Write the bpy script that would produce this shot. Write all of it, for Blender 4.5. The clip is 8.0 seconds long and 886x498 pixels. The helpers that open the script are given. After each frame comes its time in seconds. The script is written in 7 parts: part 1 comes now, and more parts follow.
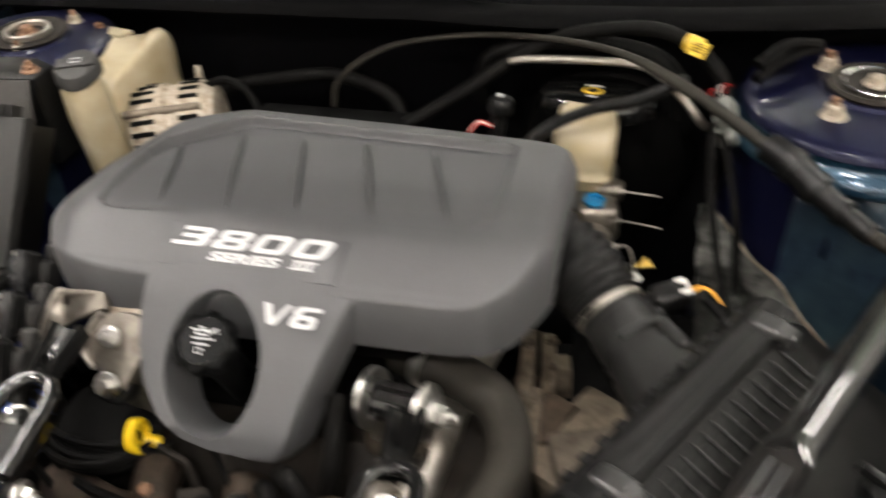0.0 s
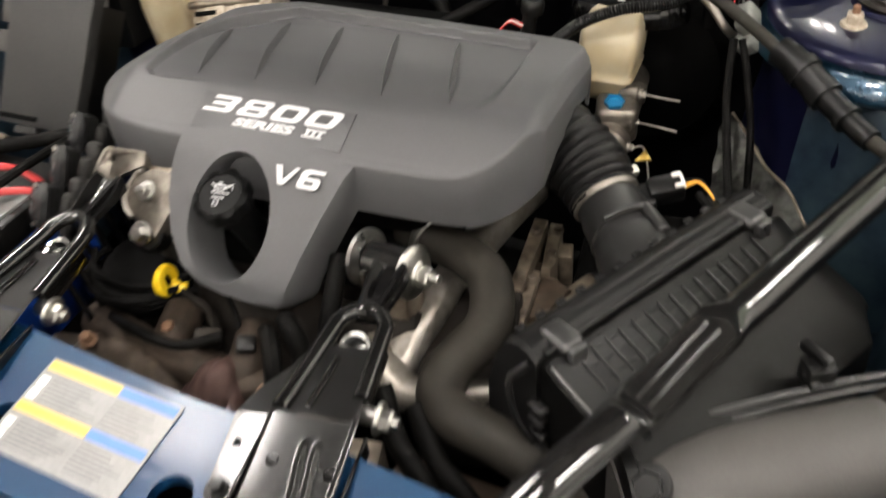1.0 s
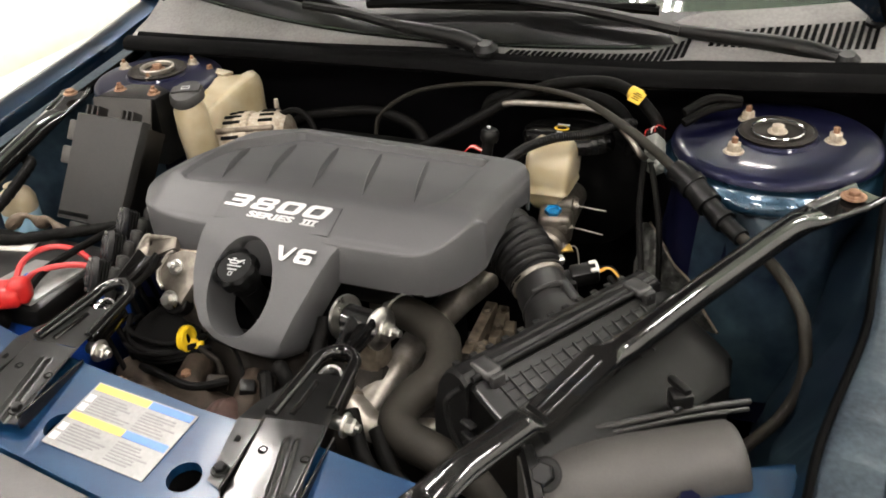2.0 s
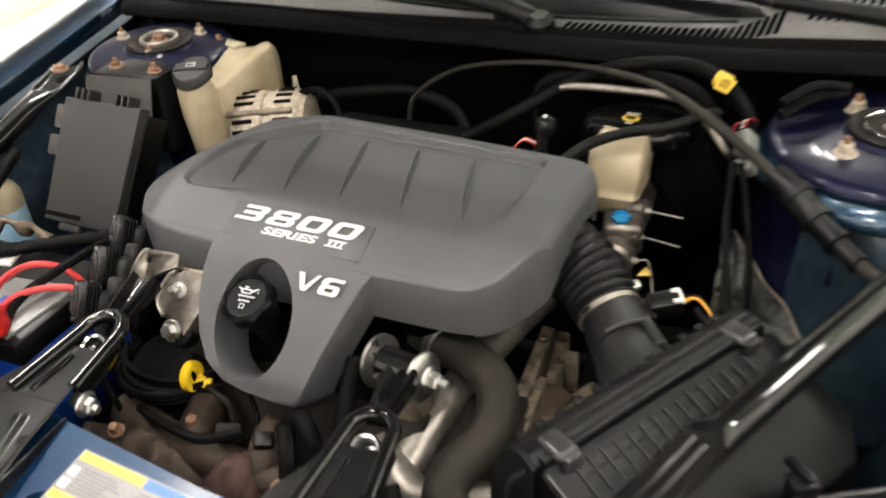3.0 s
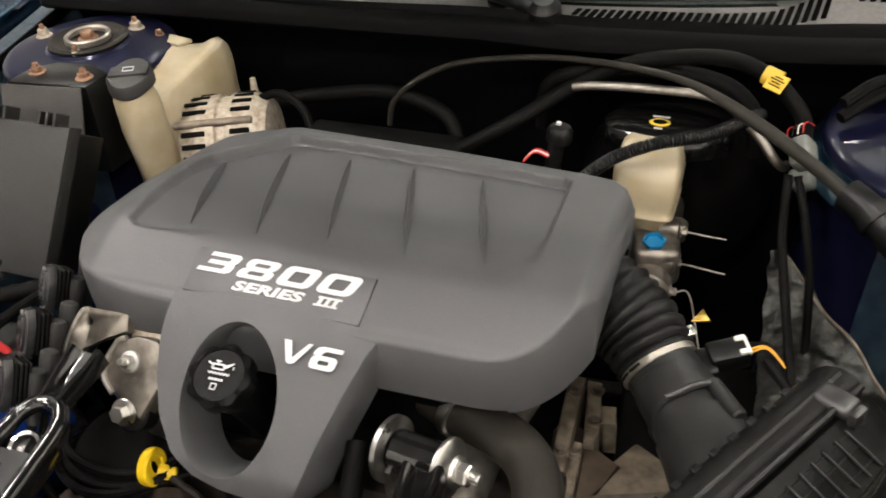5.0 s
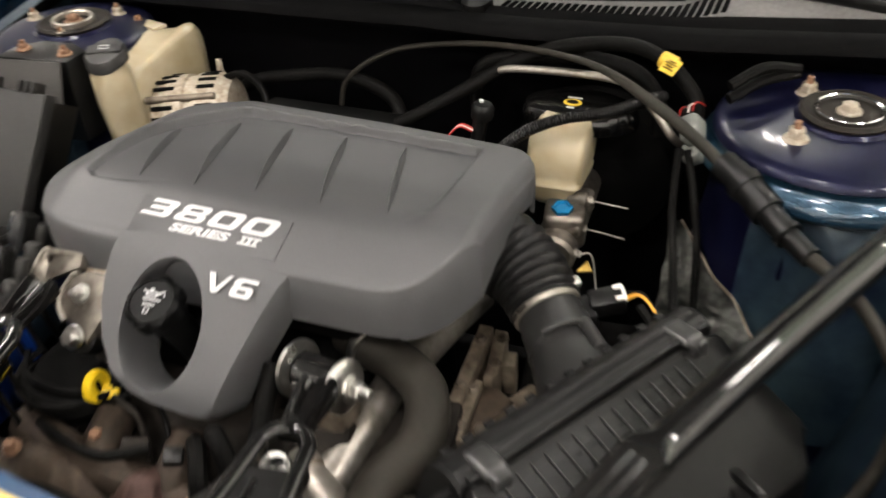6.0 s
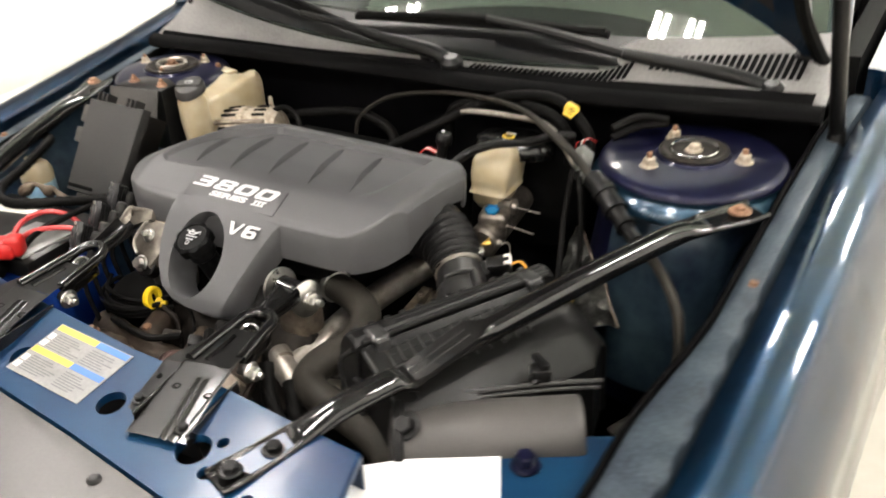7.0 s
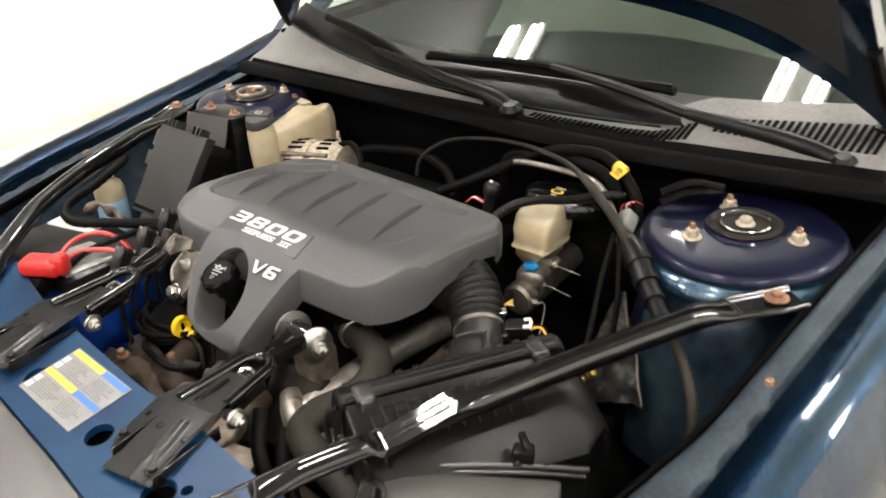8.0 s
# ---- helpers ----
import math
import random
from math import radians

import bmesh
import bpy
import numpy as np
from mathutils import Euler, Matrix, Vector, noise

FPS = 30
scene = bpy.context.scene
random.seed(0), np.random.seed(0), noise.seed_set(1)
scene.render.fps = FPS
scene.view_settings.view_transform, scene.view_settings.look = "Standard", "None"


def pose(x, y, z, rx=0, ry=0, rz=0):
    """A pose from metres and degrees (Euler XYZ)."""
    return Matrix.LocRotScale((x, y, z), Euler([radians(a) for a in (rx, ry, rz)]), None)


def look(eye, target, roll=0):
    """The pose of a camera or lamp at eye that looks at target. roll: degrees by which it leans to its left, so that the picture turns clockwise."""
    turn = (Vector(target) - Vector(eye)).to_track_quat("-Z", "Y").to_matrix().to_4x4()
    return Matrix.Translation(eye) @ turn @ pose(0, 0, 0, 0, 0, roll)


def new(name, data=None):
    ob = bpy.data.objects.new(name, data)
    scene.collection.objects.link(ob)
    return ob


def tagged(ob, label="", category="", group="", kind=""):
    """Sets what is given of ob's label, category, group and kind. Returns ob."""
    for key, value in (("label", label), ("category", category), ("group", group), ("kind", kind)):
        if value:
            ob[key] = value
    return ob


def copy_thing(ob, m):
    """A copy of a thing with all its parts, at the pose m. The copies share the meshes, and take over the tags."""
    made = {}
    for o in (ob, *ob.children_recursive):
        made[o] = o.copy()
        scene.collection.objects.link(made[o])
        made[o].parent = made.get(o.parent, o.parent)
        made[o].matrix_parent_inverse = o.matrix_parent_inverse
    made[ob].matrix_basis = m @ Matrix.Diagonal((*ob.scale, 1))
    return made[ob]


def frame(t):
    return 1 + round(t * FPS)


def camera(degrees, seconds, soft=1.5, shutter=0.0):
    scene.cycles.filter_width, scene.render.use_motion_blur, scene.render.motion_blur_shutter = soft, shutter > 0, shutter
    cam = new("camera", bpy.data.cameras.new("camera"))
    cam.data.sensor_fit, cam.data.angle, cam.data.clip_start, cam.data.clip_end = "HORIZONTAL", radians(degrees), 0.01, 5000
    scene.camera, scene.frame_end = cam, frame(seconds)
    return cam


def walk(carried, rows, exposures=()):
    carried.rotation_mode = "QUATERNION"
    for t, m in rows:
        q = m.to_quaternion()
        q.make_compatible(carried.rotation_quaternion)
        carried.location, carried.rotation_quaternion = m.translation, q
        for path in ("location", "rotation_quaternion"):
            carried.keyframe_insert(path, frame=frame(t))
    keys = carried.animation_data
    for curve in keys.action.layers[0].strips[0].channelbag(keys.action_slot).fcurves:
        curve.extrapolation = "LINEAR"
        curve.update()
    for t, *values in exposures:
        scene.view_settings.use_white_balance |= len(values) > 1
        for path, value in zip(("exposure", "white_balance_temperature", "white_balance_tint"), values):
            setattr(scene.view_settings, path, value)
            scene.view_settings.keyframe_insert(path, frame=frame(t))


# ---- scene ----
cam = camera(50.5, 8.0, soft=1.75, shutter=0.9)
PATH = [
    (0, (0.3483, -1.1084, 1.4136), (-0.0927, 0.4309, 0.2153), -3.64),
    (0.1, (0.3704, -1.1166, 1.4105), (-0.0623, 0.4271, 0.2147), -3.84),
    (0.5, (0.3896, -1.1169, 1.3994), (-0.0559, 0.4188, 0.1981), -3.38),
    (1, (0.495, -1.169, 1.3918), (-0.1617, 0.226, 0.1179), -5.50),
    (1.5, (0.6128, -1.3338, 1.4451), (-0.125, 0.1971, 0.3907), -4.79),
    (1.7, (0.6709, -1.416, 1.4773), (-0.0589, 0.1448, 0.4618), -4.34),
    (2.8, (0.5658, -1.2551, 1.4621), (-0.165, 0.2559, 0.3746), -3.92),
    (3, (0.5286, -1.1967, 1.451), (-0.2118, 0.2832, 0.3278), -4.69),
    (3.5, (0.4377, -1.0913, 1.4349), (-0.2936, 0.3374, 0.2415), -6.00),
    (4, (0.3679, -1.0444, 1.4116), (-0.314, 0.4062, 0.2154), -5.51),
    (4.5, (0.36, -1.0294, 1.402), (-0.2837, 0.4479, 0.2175), -5.11),
    (4.7, (0.3637, -1.0243, 1.403), (-0.2625, 0.4598, 0.2177), -4.91),
    (5.8, (0.4757, -1.0711, 1.3994), (-0.1444, 0.4318, 0.2347), -3.62),
    (6, (0.5342, -1.1141, 1.4113), (-0.1278, 0.3802, 0.2585), -3.76),
    (6.5, (0.7264, -1.2993, 1.4564), (-0.0381, 0.2157, 0.398), -3.52),
    (7, (0.9428, -1.4536, 1.5244), (0.0642, 0.0434, 0.531), -2.83),
    (7.5, (1.078, -1.4004, 1.5572), (0.0258, 0.0106, 0.6075), -3.03),
    (8, (1.0703, -1.2859, 1.546), (-0.0782, 0.0503, 0.5998), -2.98),
]
walk(cam, [(t, look(eye, target, roll)) for t, eye, target, roll in PATH], exposures=[(0.0, 0.02), (1.0, 0.07), (3.5, 0.0), (4.6, -0.05), (6.0, 0.03), (6.8, 0.22), (7.3, 0.22), (8.0, 0.23)])

# ---- world and light ----
world = bpy.data.worlds.new("room_air")
scene.world = world
world.use_nodes = True
world.node_tree.nodes["Background"].inputs[0].default_value = (0.9, 0.95, 1.0, 1)
world.node_tree.nodes["Background"].inputs[1].default_value = 0.004
scene.view_settings.exposure = 0.0
TUBE_POWER = 240.0

# ---- materials ----


def mat(name, dark, light, rough=0.5, metal=0.0, grain=60.0, blotch=7.0, bump=0.15, coat=0.0, spec=0.5,
        sheen_rough=0.12, transmit=0.0, subsurface=0.0, emit=0.0, coat_ior=1.5, coat_rough=0.04):
    """A surface with fine grain, broad stains and light relief between two colours."""
    m = bpy.data.materials.new(name)
    m.use_nodes = True
    nt = m.node_tree
    bsdf = nt.nodes["Principled BSDF"]
    tc = nt.nodes.new("ShaderNodeTexCoord")
    fine = nt.nodes.new("ShaderNodeTexNoise")
    fine.inputs["Scale"].default_value = grain
    fine.inputs["Detail"].default_value = 5
    broad = nt.nodes.new("ShaderNodeTexNoise")
    broad.inputs["Scale"].default_value = blotch
    broad.inputs["Detail"].default_value = 3
    nt.links.new(tc.outputs["Object"], fine.inputs["Vector"])
    nt.links.new(tc.outputs["Object"], broad.inputs["Vector"])
    mix = nt.nodes.new("ShaderNodeMath")
    mix.operation = "MULTIPLY_ADD"
    mix.inputs[1].default_value = 0.45
    half = nt.nodes.new("ShaderNodeMath")
    half.operation = "MULTIPLY"
    half.inputs[1].default_value = 0.55
    nt.links.new(broad.outputs["Fac"], half.inputs[0])
    nt.links.new(fine.outputs["Fac"], mix.inputs[0])
    nt.links.new(half.outputs[0], mix.inputs[2])
    ramp = nt.nodes.new("ShaderNodeValToRGB")
    ramp.color_ramp.elements[0].position, ramp.color_ramp.elements[1].position = 0.32, 0.68
    ramp.color_ramp.elements[0].color = (*dark, 1)
    ramp.color_ramp.elements[1].color = (*light, 1)
    nt.links.new(mix.outputs[0], ramp.inputs["Fac"])
    nt.links.new(ramp.outputs["Color"], bsdf.inputs["Base Color"])
    rr = nt.nodes.new("ShaderNodeMapRange")
    rr.inputs["To Min"].default_value = max(0.02, rough - sheen_rough)
    rr.inputs["To Max"].default_value = min(1.0, rough + sheen_rough)
    nt.links.new(mix.outputs[0], rr.inputs["Value"])
    nt.links.new(rr.outputs["Result"], bsdf.inputs["Roughness"])
    if bump:
        bp = nt.nodes.new("ShaderNodeBump")
        bp.inputs["Strength"].default_value = bump
        bp.inputs["Distance"].default_value = 0.002
        nt.links.new(mix.outputs[0], bp.inputs["Height"])
        nt.links.new(bp.outputs["Normal"], bsdf.inputs["Normal"])
    bsdf.inputs["Metallic"].default_value = metal
    bsdf.inputs["Coat Weight"].default_value = coat
    bsdf.inputs["Coat Roughness"].default_value = coat_rough
    bsdf.inputs["Coat IOR"].default_value = coat_ior
    bsdf.inputs["Specular IOR Level"].default_value = spec
    bsdf.inputs["Transmission Weight"].default_value = transmit
    bsdf.inputs["Subsurface Weight"].default_value = subsurface
    bsdf.inputs["Subsurface Radius"].default_value = (0.02, 0.015, 0.008)
    if emit:
        bsdf.inputs["Emission Color"].default_value = (1.0, 0.945, 0.90, 1)
        bsdf.inputs["Emission Strength"].default_value = emit
    return m


GREY_COVER = mat("grey_moulded_plastic", (0.049, 0.049, 0.0505), (0.062, 0.062, 0.0635), 0.5, grain=420, blotch=6, bump=0.12, sheen_rough=0.06, spec=0.4)
PLATE_GREY = mat("dark_badge_plastic", (0.040, 0.040, 0.0415), (0.050, 0.050, 0.0515), 0.45, grain=420, bump=0.08, sheen_rough=0.05)
BLACK_PL = mat("black_plastic", (0.002, 0.002, 0.002), (0.006, 0.0058, 0.0056), 0.36, grain=200, blotch=12, bump=0.1, spec=0.2)
DARK_PL = mat("dusty_dark_plastic", (0.016, 0.0155, 0.015), (0.025, 0.024, 0.023), 0.55, grain=240, blotch=9, bump=0.12, spec=0.25)
AIRBOX_PL = mat("airbox_plastic", (0.005, 0.005, 0.005), (0.0105, 0.0102, 0.010), 0.42, grain=160, blotch=9, bump=0.15, spec=0.14)
SNORKEL_PL = mat("matt_grey_plastic", (0.030, 0.028, 0.026), (0.046, 0.043, 0.040), 0.5, grain=300, blotch=6, bump=0.12, spec=0.3)
RUBBER = mat("black_rubber", (0.0016, 0.0016, 0.0015), (0.0045, 0.0042, 0.0038), 0.58, grain=150, blotch=14, bump=0.15, spec=0.05)
HOSE = mat("dusty_rubber_hose", (0.010, 0.009, 0.007), (0.021, 0.018, 0.014), 0.65, grain=130, blotch=12, bump=0.15, spec=0.2)
GLOSS = mat("gloss_black_paint", (0.0022, 0.0022, 0.0022), (0.006, 0.0056, 0.0052), 0.36, grain=60, blotch=14, bump=0.03, coat=0.9, sheen_rough=0.1, spec=0.05, coat_rough=0.025)
ALU = mat("cast_aluminium", (0.20, 0.18, 0.15), (0.43, 0.40, 0.355), 0.42, metal=0.85, grain=90, blotch=18, bump=0.35)
ALU_DIRTY = mat("stained_aluminium", (0.05, 0.038, 0.027), (0.25, 0.21, 0.165), 0.5, metal=0.7, grain=70, blotch=22, bump=0.45)
STEEL = mat("zinc_steel", (0.38, 0.37, 0.345), (0.58, 0.57, 0.54), 0.3, metal=1.0, grain=120, blotch=25, bump=0.15)
CHROME = mat("bright_steel", (0.75, 0.75, 0.74), (0.85, 0.85, 0.84), 0.14, metal=1.0, grain=120, bump=0.05)
RUST = mat("rusty_steel", (0.10, 0.045, 0.022), (0.26, 0.15, 0.09), 0.75, metal=0.2, grain=140, blotch=30, bump=0.5)
EXHAUST = mat("heat_stained_iron", (0.012, 0.0085, 0.006), (0.048, 0.034, 0.024), 0.62, metal=0.4, grain=80, blotch=18, bump=0.5, spec=0.25)
IRON = mat("grimy_engine_iron", (0.005, 0.0045, 0.004), (0.020, 0.016, 0.0125), 0.7, metal=0.2, grain=60, blotch=16, bump=0.5, spec=0.15)
# Oily black metal, with the deep shade of the bay put into its colour.
GRIME_SHADE = mat("oily_black_shadowed_metal", (0.0012, 0.0012, 0.0012), (0.003, 0.0029, 0.0027), 0.75, grain=40, blotch=9, bump=0.3, spec=0.04)
CREAM = mat("yellowed_translucent_plastic", (0.29, 0.235, 0.135), (0.43, 0.375, 0.265), 0.36, grain=26, blotch=12, bump=0.06, subsurface=0.2)
WHITE_PL = mat("white_plastic", (0.60, 0.585, 0.545), (0.72, 0.705, 0.66), 0.4, grain=80, bump=0.05)
LETTER = mat("silver_white_lettering", (0.46, 0.46, 0.46), (0.54, 0.54, 0.54), 0.35, grain=200, bump=0.03)
PAPER = mat("white_paper", (0.70, 0.70, 0.68), (0.78, 0.78, 0.76), 0.7, grain=300, bump=0.05)
LABEL_GREY = mat("printed_grey_label", (0.13, 0.13, 0.125), (0.20, 0.197, 0.19), 0.35, grain=200, blotch=40, bump=0.03)
LABEL_INK = mat("label_ink", (0.065, 0.065, 0.066), (0.12, 0.118, 0.115), 0.4, grain=200, bump=0.0)
YELLOW = mat("yellow_plastic", (0.72, 0.46, 0.01), (0.85, 0.60, 0.02), 0.35, grain=120, bump=0.05)
YELLOW_PRINT = mat("yellow_print", (0.55, 0.36, 0.03), (0.62, 0.42, 0.05), 0.4, grain=200, bump=0.02)
BLUE_PRINT = mat("blue_print", (0.02, 0.10, 0.34), (0.03, 0.13, 0.40), 0.4, grain=200, bump=0.02)
RED = mat("red_plastic", (0.30, 0.010, 0.010), (0.42, 0.018, 0.015), 0.38, grain=100, bump=0.06, spec=0.3)
BLUE_CAP = mat("blue_anodised_cap", (0.0, 0.10, 0.23), (0.006, 0.15, 0.31), 0.35, grain=100, bump=0.06)
BATT_BLUE = mat("blue_battery_case", (0.004, 0.035, 0.24), (0.008, 0.06, 0.34), 0.4, grain=90, bump=0.08)
PALE_BLUE = mat("pale_blue_fluid", (0.25, 0.45, 0.58), (0.36, 0.55, 0.66), 0.4, grain=40, bump=0.04, subsurface=0.2)
PAINT = mat("deep_blue_metallic_paint", (0.002, 0.018, 0.050), (0.0035, 0.034, 0.082), 0.28, metal=0.9, grain=900, blotch=5, bump=0.02, coat=1.0, sheen_rough=0.06, coat_ior=1.75)
# Shaded tone of the blue bay paint, for tower top and sides.
PAINT_BAY = mat("shade_toned_blue_bay_paint", (0.0020, 0.0022, 0.010), (0.0050, 0.0058, 0.021), 0.36, metal=0.25, grain=500, blotch=9, bump=0.03, coat=0.16, spec=0.12, coat_rough=0.08)
PAINT_DULL = mat("dusty_blue_flange_paint", (0.026, 0.033, 0.048), (0.090, 0.120, 0.142), 0.50, metal=0.2, grain=160, blotch=12, bump=0.06, coat=0.14, coat_rough=0.15, spec=0.25)
COWL_PL = mat("weathered_grey_cowl_plastic", (0.26, 0.255, 0.245), (0.44, 0.432, 0.415), 0.55, grain=180, blotch=7, bump=0.15)
SEAL = mat("rubber_seal", (0.0018, 0.0018, 0.0019), (0.0042, 0.0041, 0.0041), 0.6, grain=160, bump=0.12, spec=0.03)
FOIL = mat("crinkled_foil", (0.010, 0.010, 0.0085), (0.075, 0.076, 0.068), 0.36, metal=0.7, grain=120, blotch=30, bump=1.0)
# Black sprayed coating, darkened further for the shade under the bonnet.
FIREWALL = mat("black_sprayed_shaded_bulkhead", (0.0014, 0.0013, 0.0018), (0.0034, 0.0031, 0.0040), 0.65, grain=90, blotch=8, bump=0.2, spec=0.12)
PALE_ZINC = mat("pale_corroded_zinc", (0.20, 0.15, 0.10), (0.48, 0.43, 0.35), 0.55, metal=0.25, grain=160, blotch=90, bump=0.3)
CEIL_PALE = mat("pale_green_ceiling_sheet", (0.50, 0.60, 0.50), (0.58, 0.68, 0.57), 0.7, grain=40, blotch=1.5, bump=0.05)
CAP_PL = mat("shiny_black_plastic", (0.0018, 0.0018, 0.0018), (0.004, 0.004, 0.004), 0.4, grain=200, bump=0.05, spec=0.06)
PLUG_GREY = mat("grey_green_plug_plastic", (0.10, 0.105, 0.095), (0.16, 0.165, 0.15), 0.5, grain=180, blotch=14, bump=0.1, spec=0.3)
PINKISH = mat("faded_red_lead", (0.30, 0.014, 0.016), (0.44, 0.028, 0.028), 0.4, grain=100, bump=0.05)
SHIELD_PL = mat("dusty_radiator_cover_plastic", (0.028, 0.026, 0.025), (0.046, 0.043, 0.041), 0.4, grain=260, blotch=5, bump=0.1, spec=0.35)
SUPPORT_PAINT = mat("blue_support_paint", (0.0008, 0.009, 0.036), (0.002, 0.028, 0.064), 0.40, metal=0.2, grain=700, blotch=7, bump=0.03, coat=0.15, coat_rough=0.13, spec=0.2, sheen_rough=0.06)
# Lit tone of the bay paint; teal blotches stand in for reflections.
APRON_PAINT = mat("lit_toned_teal_apron_paint", (0.006, 0.014, 0.044), (0.058, 0.100, 0.122), 0.36, metal=0.3, grain=40, blotch=6, bump=0.06, coat=0.6, coat_rough=0.14)
# Lit tone of the bay paint for the lip's highlights, under real gloss.
LIP_PAINT = mat("glossy_lit_toned_tower_paint", (0.006, 0.022, 0.046), (0.018, 0.058, 0.088), 0.30, metal=0.6, grain=300, blotch=8, bump=0.03, coat=0.9, coat_rough=0.06)
TAN_SHIELD = mat("heat_tanned_sheet", (0.035, 0.025, 0.018), (0.115, 0.086, 0.062), 0.5, metal=0.4, grain=70, blotch=26, bump=0.5, spec=0.3)
BRACKET_M = mat("worn_cast_bracket", (0.07, 0.060, 0.048), (0.26, 0.235, 0.20), 0.42, metal=0.8, grain=90, blotch=26, bump=0.35)
CAST_TAN = mat("tanned_gearbox_casting", (0.075, 0.056, 0.038), (0.36, 0.30, 0.225), 0.5, metal=0.45, grain=70, blotch=24, bump=0.4)
PINK_IRON = mat("pinkish_scorched_casting", (0.050, 0.026, 0.022), (0.130, 0.080, 0.068), 0.6, metal=0.2, grain=70, blotch=20, bump=0.4, spec=0.25)
BRASS = mat("dull_brass", (0.22, 0.14, 0.03), (0.38, 0.26, 0.07), 0.35, metal=0.9, grain=120, bump=0.1)
LID_PL = mat("oily_black_lid_plastic", (0.0020, 0.0020, 0.0019), (0.0050, 0.0048, 0.0045), 0.34, grain=120, blotch=9, bump=0.08, spec=0.12, sheen_rough=0.06)
HOUSING_PL = mat("grey_black_housing_plastic", (0.011, 0.0108, 0.0105), (0.019, 0.0186, 0.018), 0.42, grain=260, blotch=10, bump=0.1, spec=0.3)
COIL_PL = mat("shiny_coil_plastic", (0.014, 0.014, 0.0145), (0.028, 0.028, 0.029), 0.24, grain=120, blotch=20, bump=0.1, spec=0.6)
DISH_PL = mat("polished_black_plastic", (0.002, 0.002, 0.002), (0.0045, 0.0044, 0.0042), 0.16, grain=160, blotch=10, bump=0.04, spec=0.5)
STRUT_PLATE = mat("scuffed_gloss_black_paint", (0.004, 0.004, 0.004), (0.010, 0.0096, 0.009), 0.40, grain=60, blotch=14, bump=0.03, coat=1.0, spec=0.3, coat_rough=0.13)
RIB_PL = mat("worn_rib_plastic", (0.012, 0.0118, 0.0115), (0.030, 0.0295, 0.029), 0.3, grain=160, blotch=30, bump=0.1, spec=0.5)
ORANGE = mat("orange_wire", (0.55, 0.24, 0.02), (0.70, 0.34, 0.03), 0.4, grain=100, bump=0.03)
INSUL = mat("black_felt", (0.010, 0.010, 0.012), (0.02, 0.02, 0.022), 0.9, grain=300, bump=0.4, spec=0.22)
FLOOR_M = mat("sealed_pale_concrete", (0.46, 0.43, 0.37), (0.56, 0.53, 0.47), 0.35, grain=14, blotch=1.4, bump=0.04)
WALL_M = mat("white_wall_paint", (0.80, 0.79, 0.77), (0.85, 0.84, 0.82), 0.7, grain=90, blotch=1.2, bump=0.05)
CEIL_M = mat("dark_ceiling_board", (0.035, 0.032, 0.028), (0.055, 0.05, 0.045), 0.8, grain=60, blotch=1.5, bump=0.05)
# Invented dark tone for the unseen upper west wall, to dim reflections.
DIMMER_M = mat("unseen_reflection_dimmer", (0.040, 0.038, 0.036), (0.058, 0.055, 0.052), 0.75, grain=90, blotch=1.2, bump=0.05)
DASH = mat("dark_dashboard", (0.004, 0.004, 0.004), (0.008, 0.008, 0.0076), 0.7, grain=200, bump=0.1, spec=0.05)
TYRE = mat("tyre_rubber", (0.012, 0.012, 0.012), (0.024, 0.024, 0.023), 0.8, grain=80, bump=0.2)
TUBE_M = mat("lit_tube", (0.9, 0.9, 0.9), (0.9, 0.9, 0.9), 0.5, bump=0, emit=TUBE_POWER)
GLASS = bpy.data.materials.new("tinted_windscreen_glass")
GLASS.use_nodes = True
_g = GLASS.node_tree.nodes["Principled BSDF"]
_g.inputs["Base Color"].default_value = (0.62, 0.74, 0.66, 1)
_g.inputs["Roughness"].default_value = 0.015
_g.inputs["Transmission Weight"].default_value = 1.0
_g.inputs["IOR"].default_value = 1.52

# ---- building helpers ----


def thing(name, base, label, category, group="", kind=""):
    ob = new(name)
    ob.empty_display_size = 0.05
    ob.location = base
    return tagged(ob, label, category, group, kind)


def finish(bm, smooth=True, sharp=38):
    bmesh.ops.recalc_face_normals(bm, faces=bm.faces[:])
    if smooth:
        for f in bm.faces:
            f.smooth = True
        lim = radians(sharp)
        for e in bm.edges:
            if len(e.link_faces) == 2 and e.calc_face_angle(0) > lim:
                e.smooth = False


def part(name, bm, material, parent=None, label="", smooth=True, sharp=38, kind=""):
    """One mesh object of bm, in world metres, under a thing or a part."""
    finish(bm, smooth, sharp)
    me = bpy.data.meshes.new(name)
    bm.to_mesh(me)
    bm.free()
    me.materials.append(material)
    ob = new(name, me)
    if parent is not None:
        ob.parent = parent
        ob.matrix_parent_inverse = Matrix.Translation(-Vector(parent.location)) if parent.type == "EMPTY" else Matrix()
    if label:
        tagged(ob, label)
    if kind:
        tagged(ob, kind=kind)
    return ob


def solo(name, bm, material, label, category, group="", kind="", sharp=38):
    """A thing of one mesh."""
    return tagged(part(name, bm, material, sharp=sharp), label, category, group, kind)


def axes(direction, up=(0, 0, 1)):
    """A turn whose z runs along direction."""
    z = Vector(direction).normalized()
    x = Vector(up).cross(z)
    if x.length < 1e-4:
        x = Vector((1, 0, 0)).cross(z)
    x.normalize()
    return Matrix((x, z.cross(x), z)).transposed()


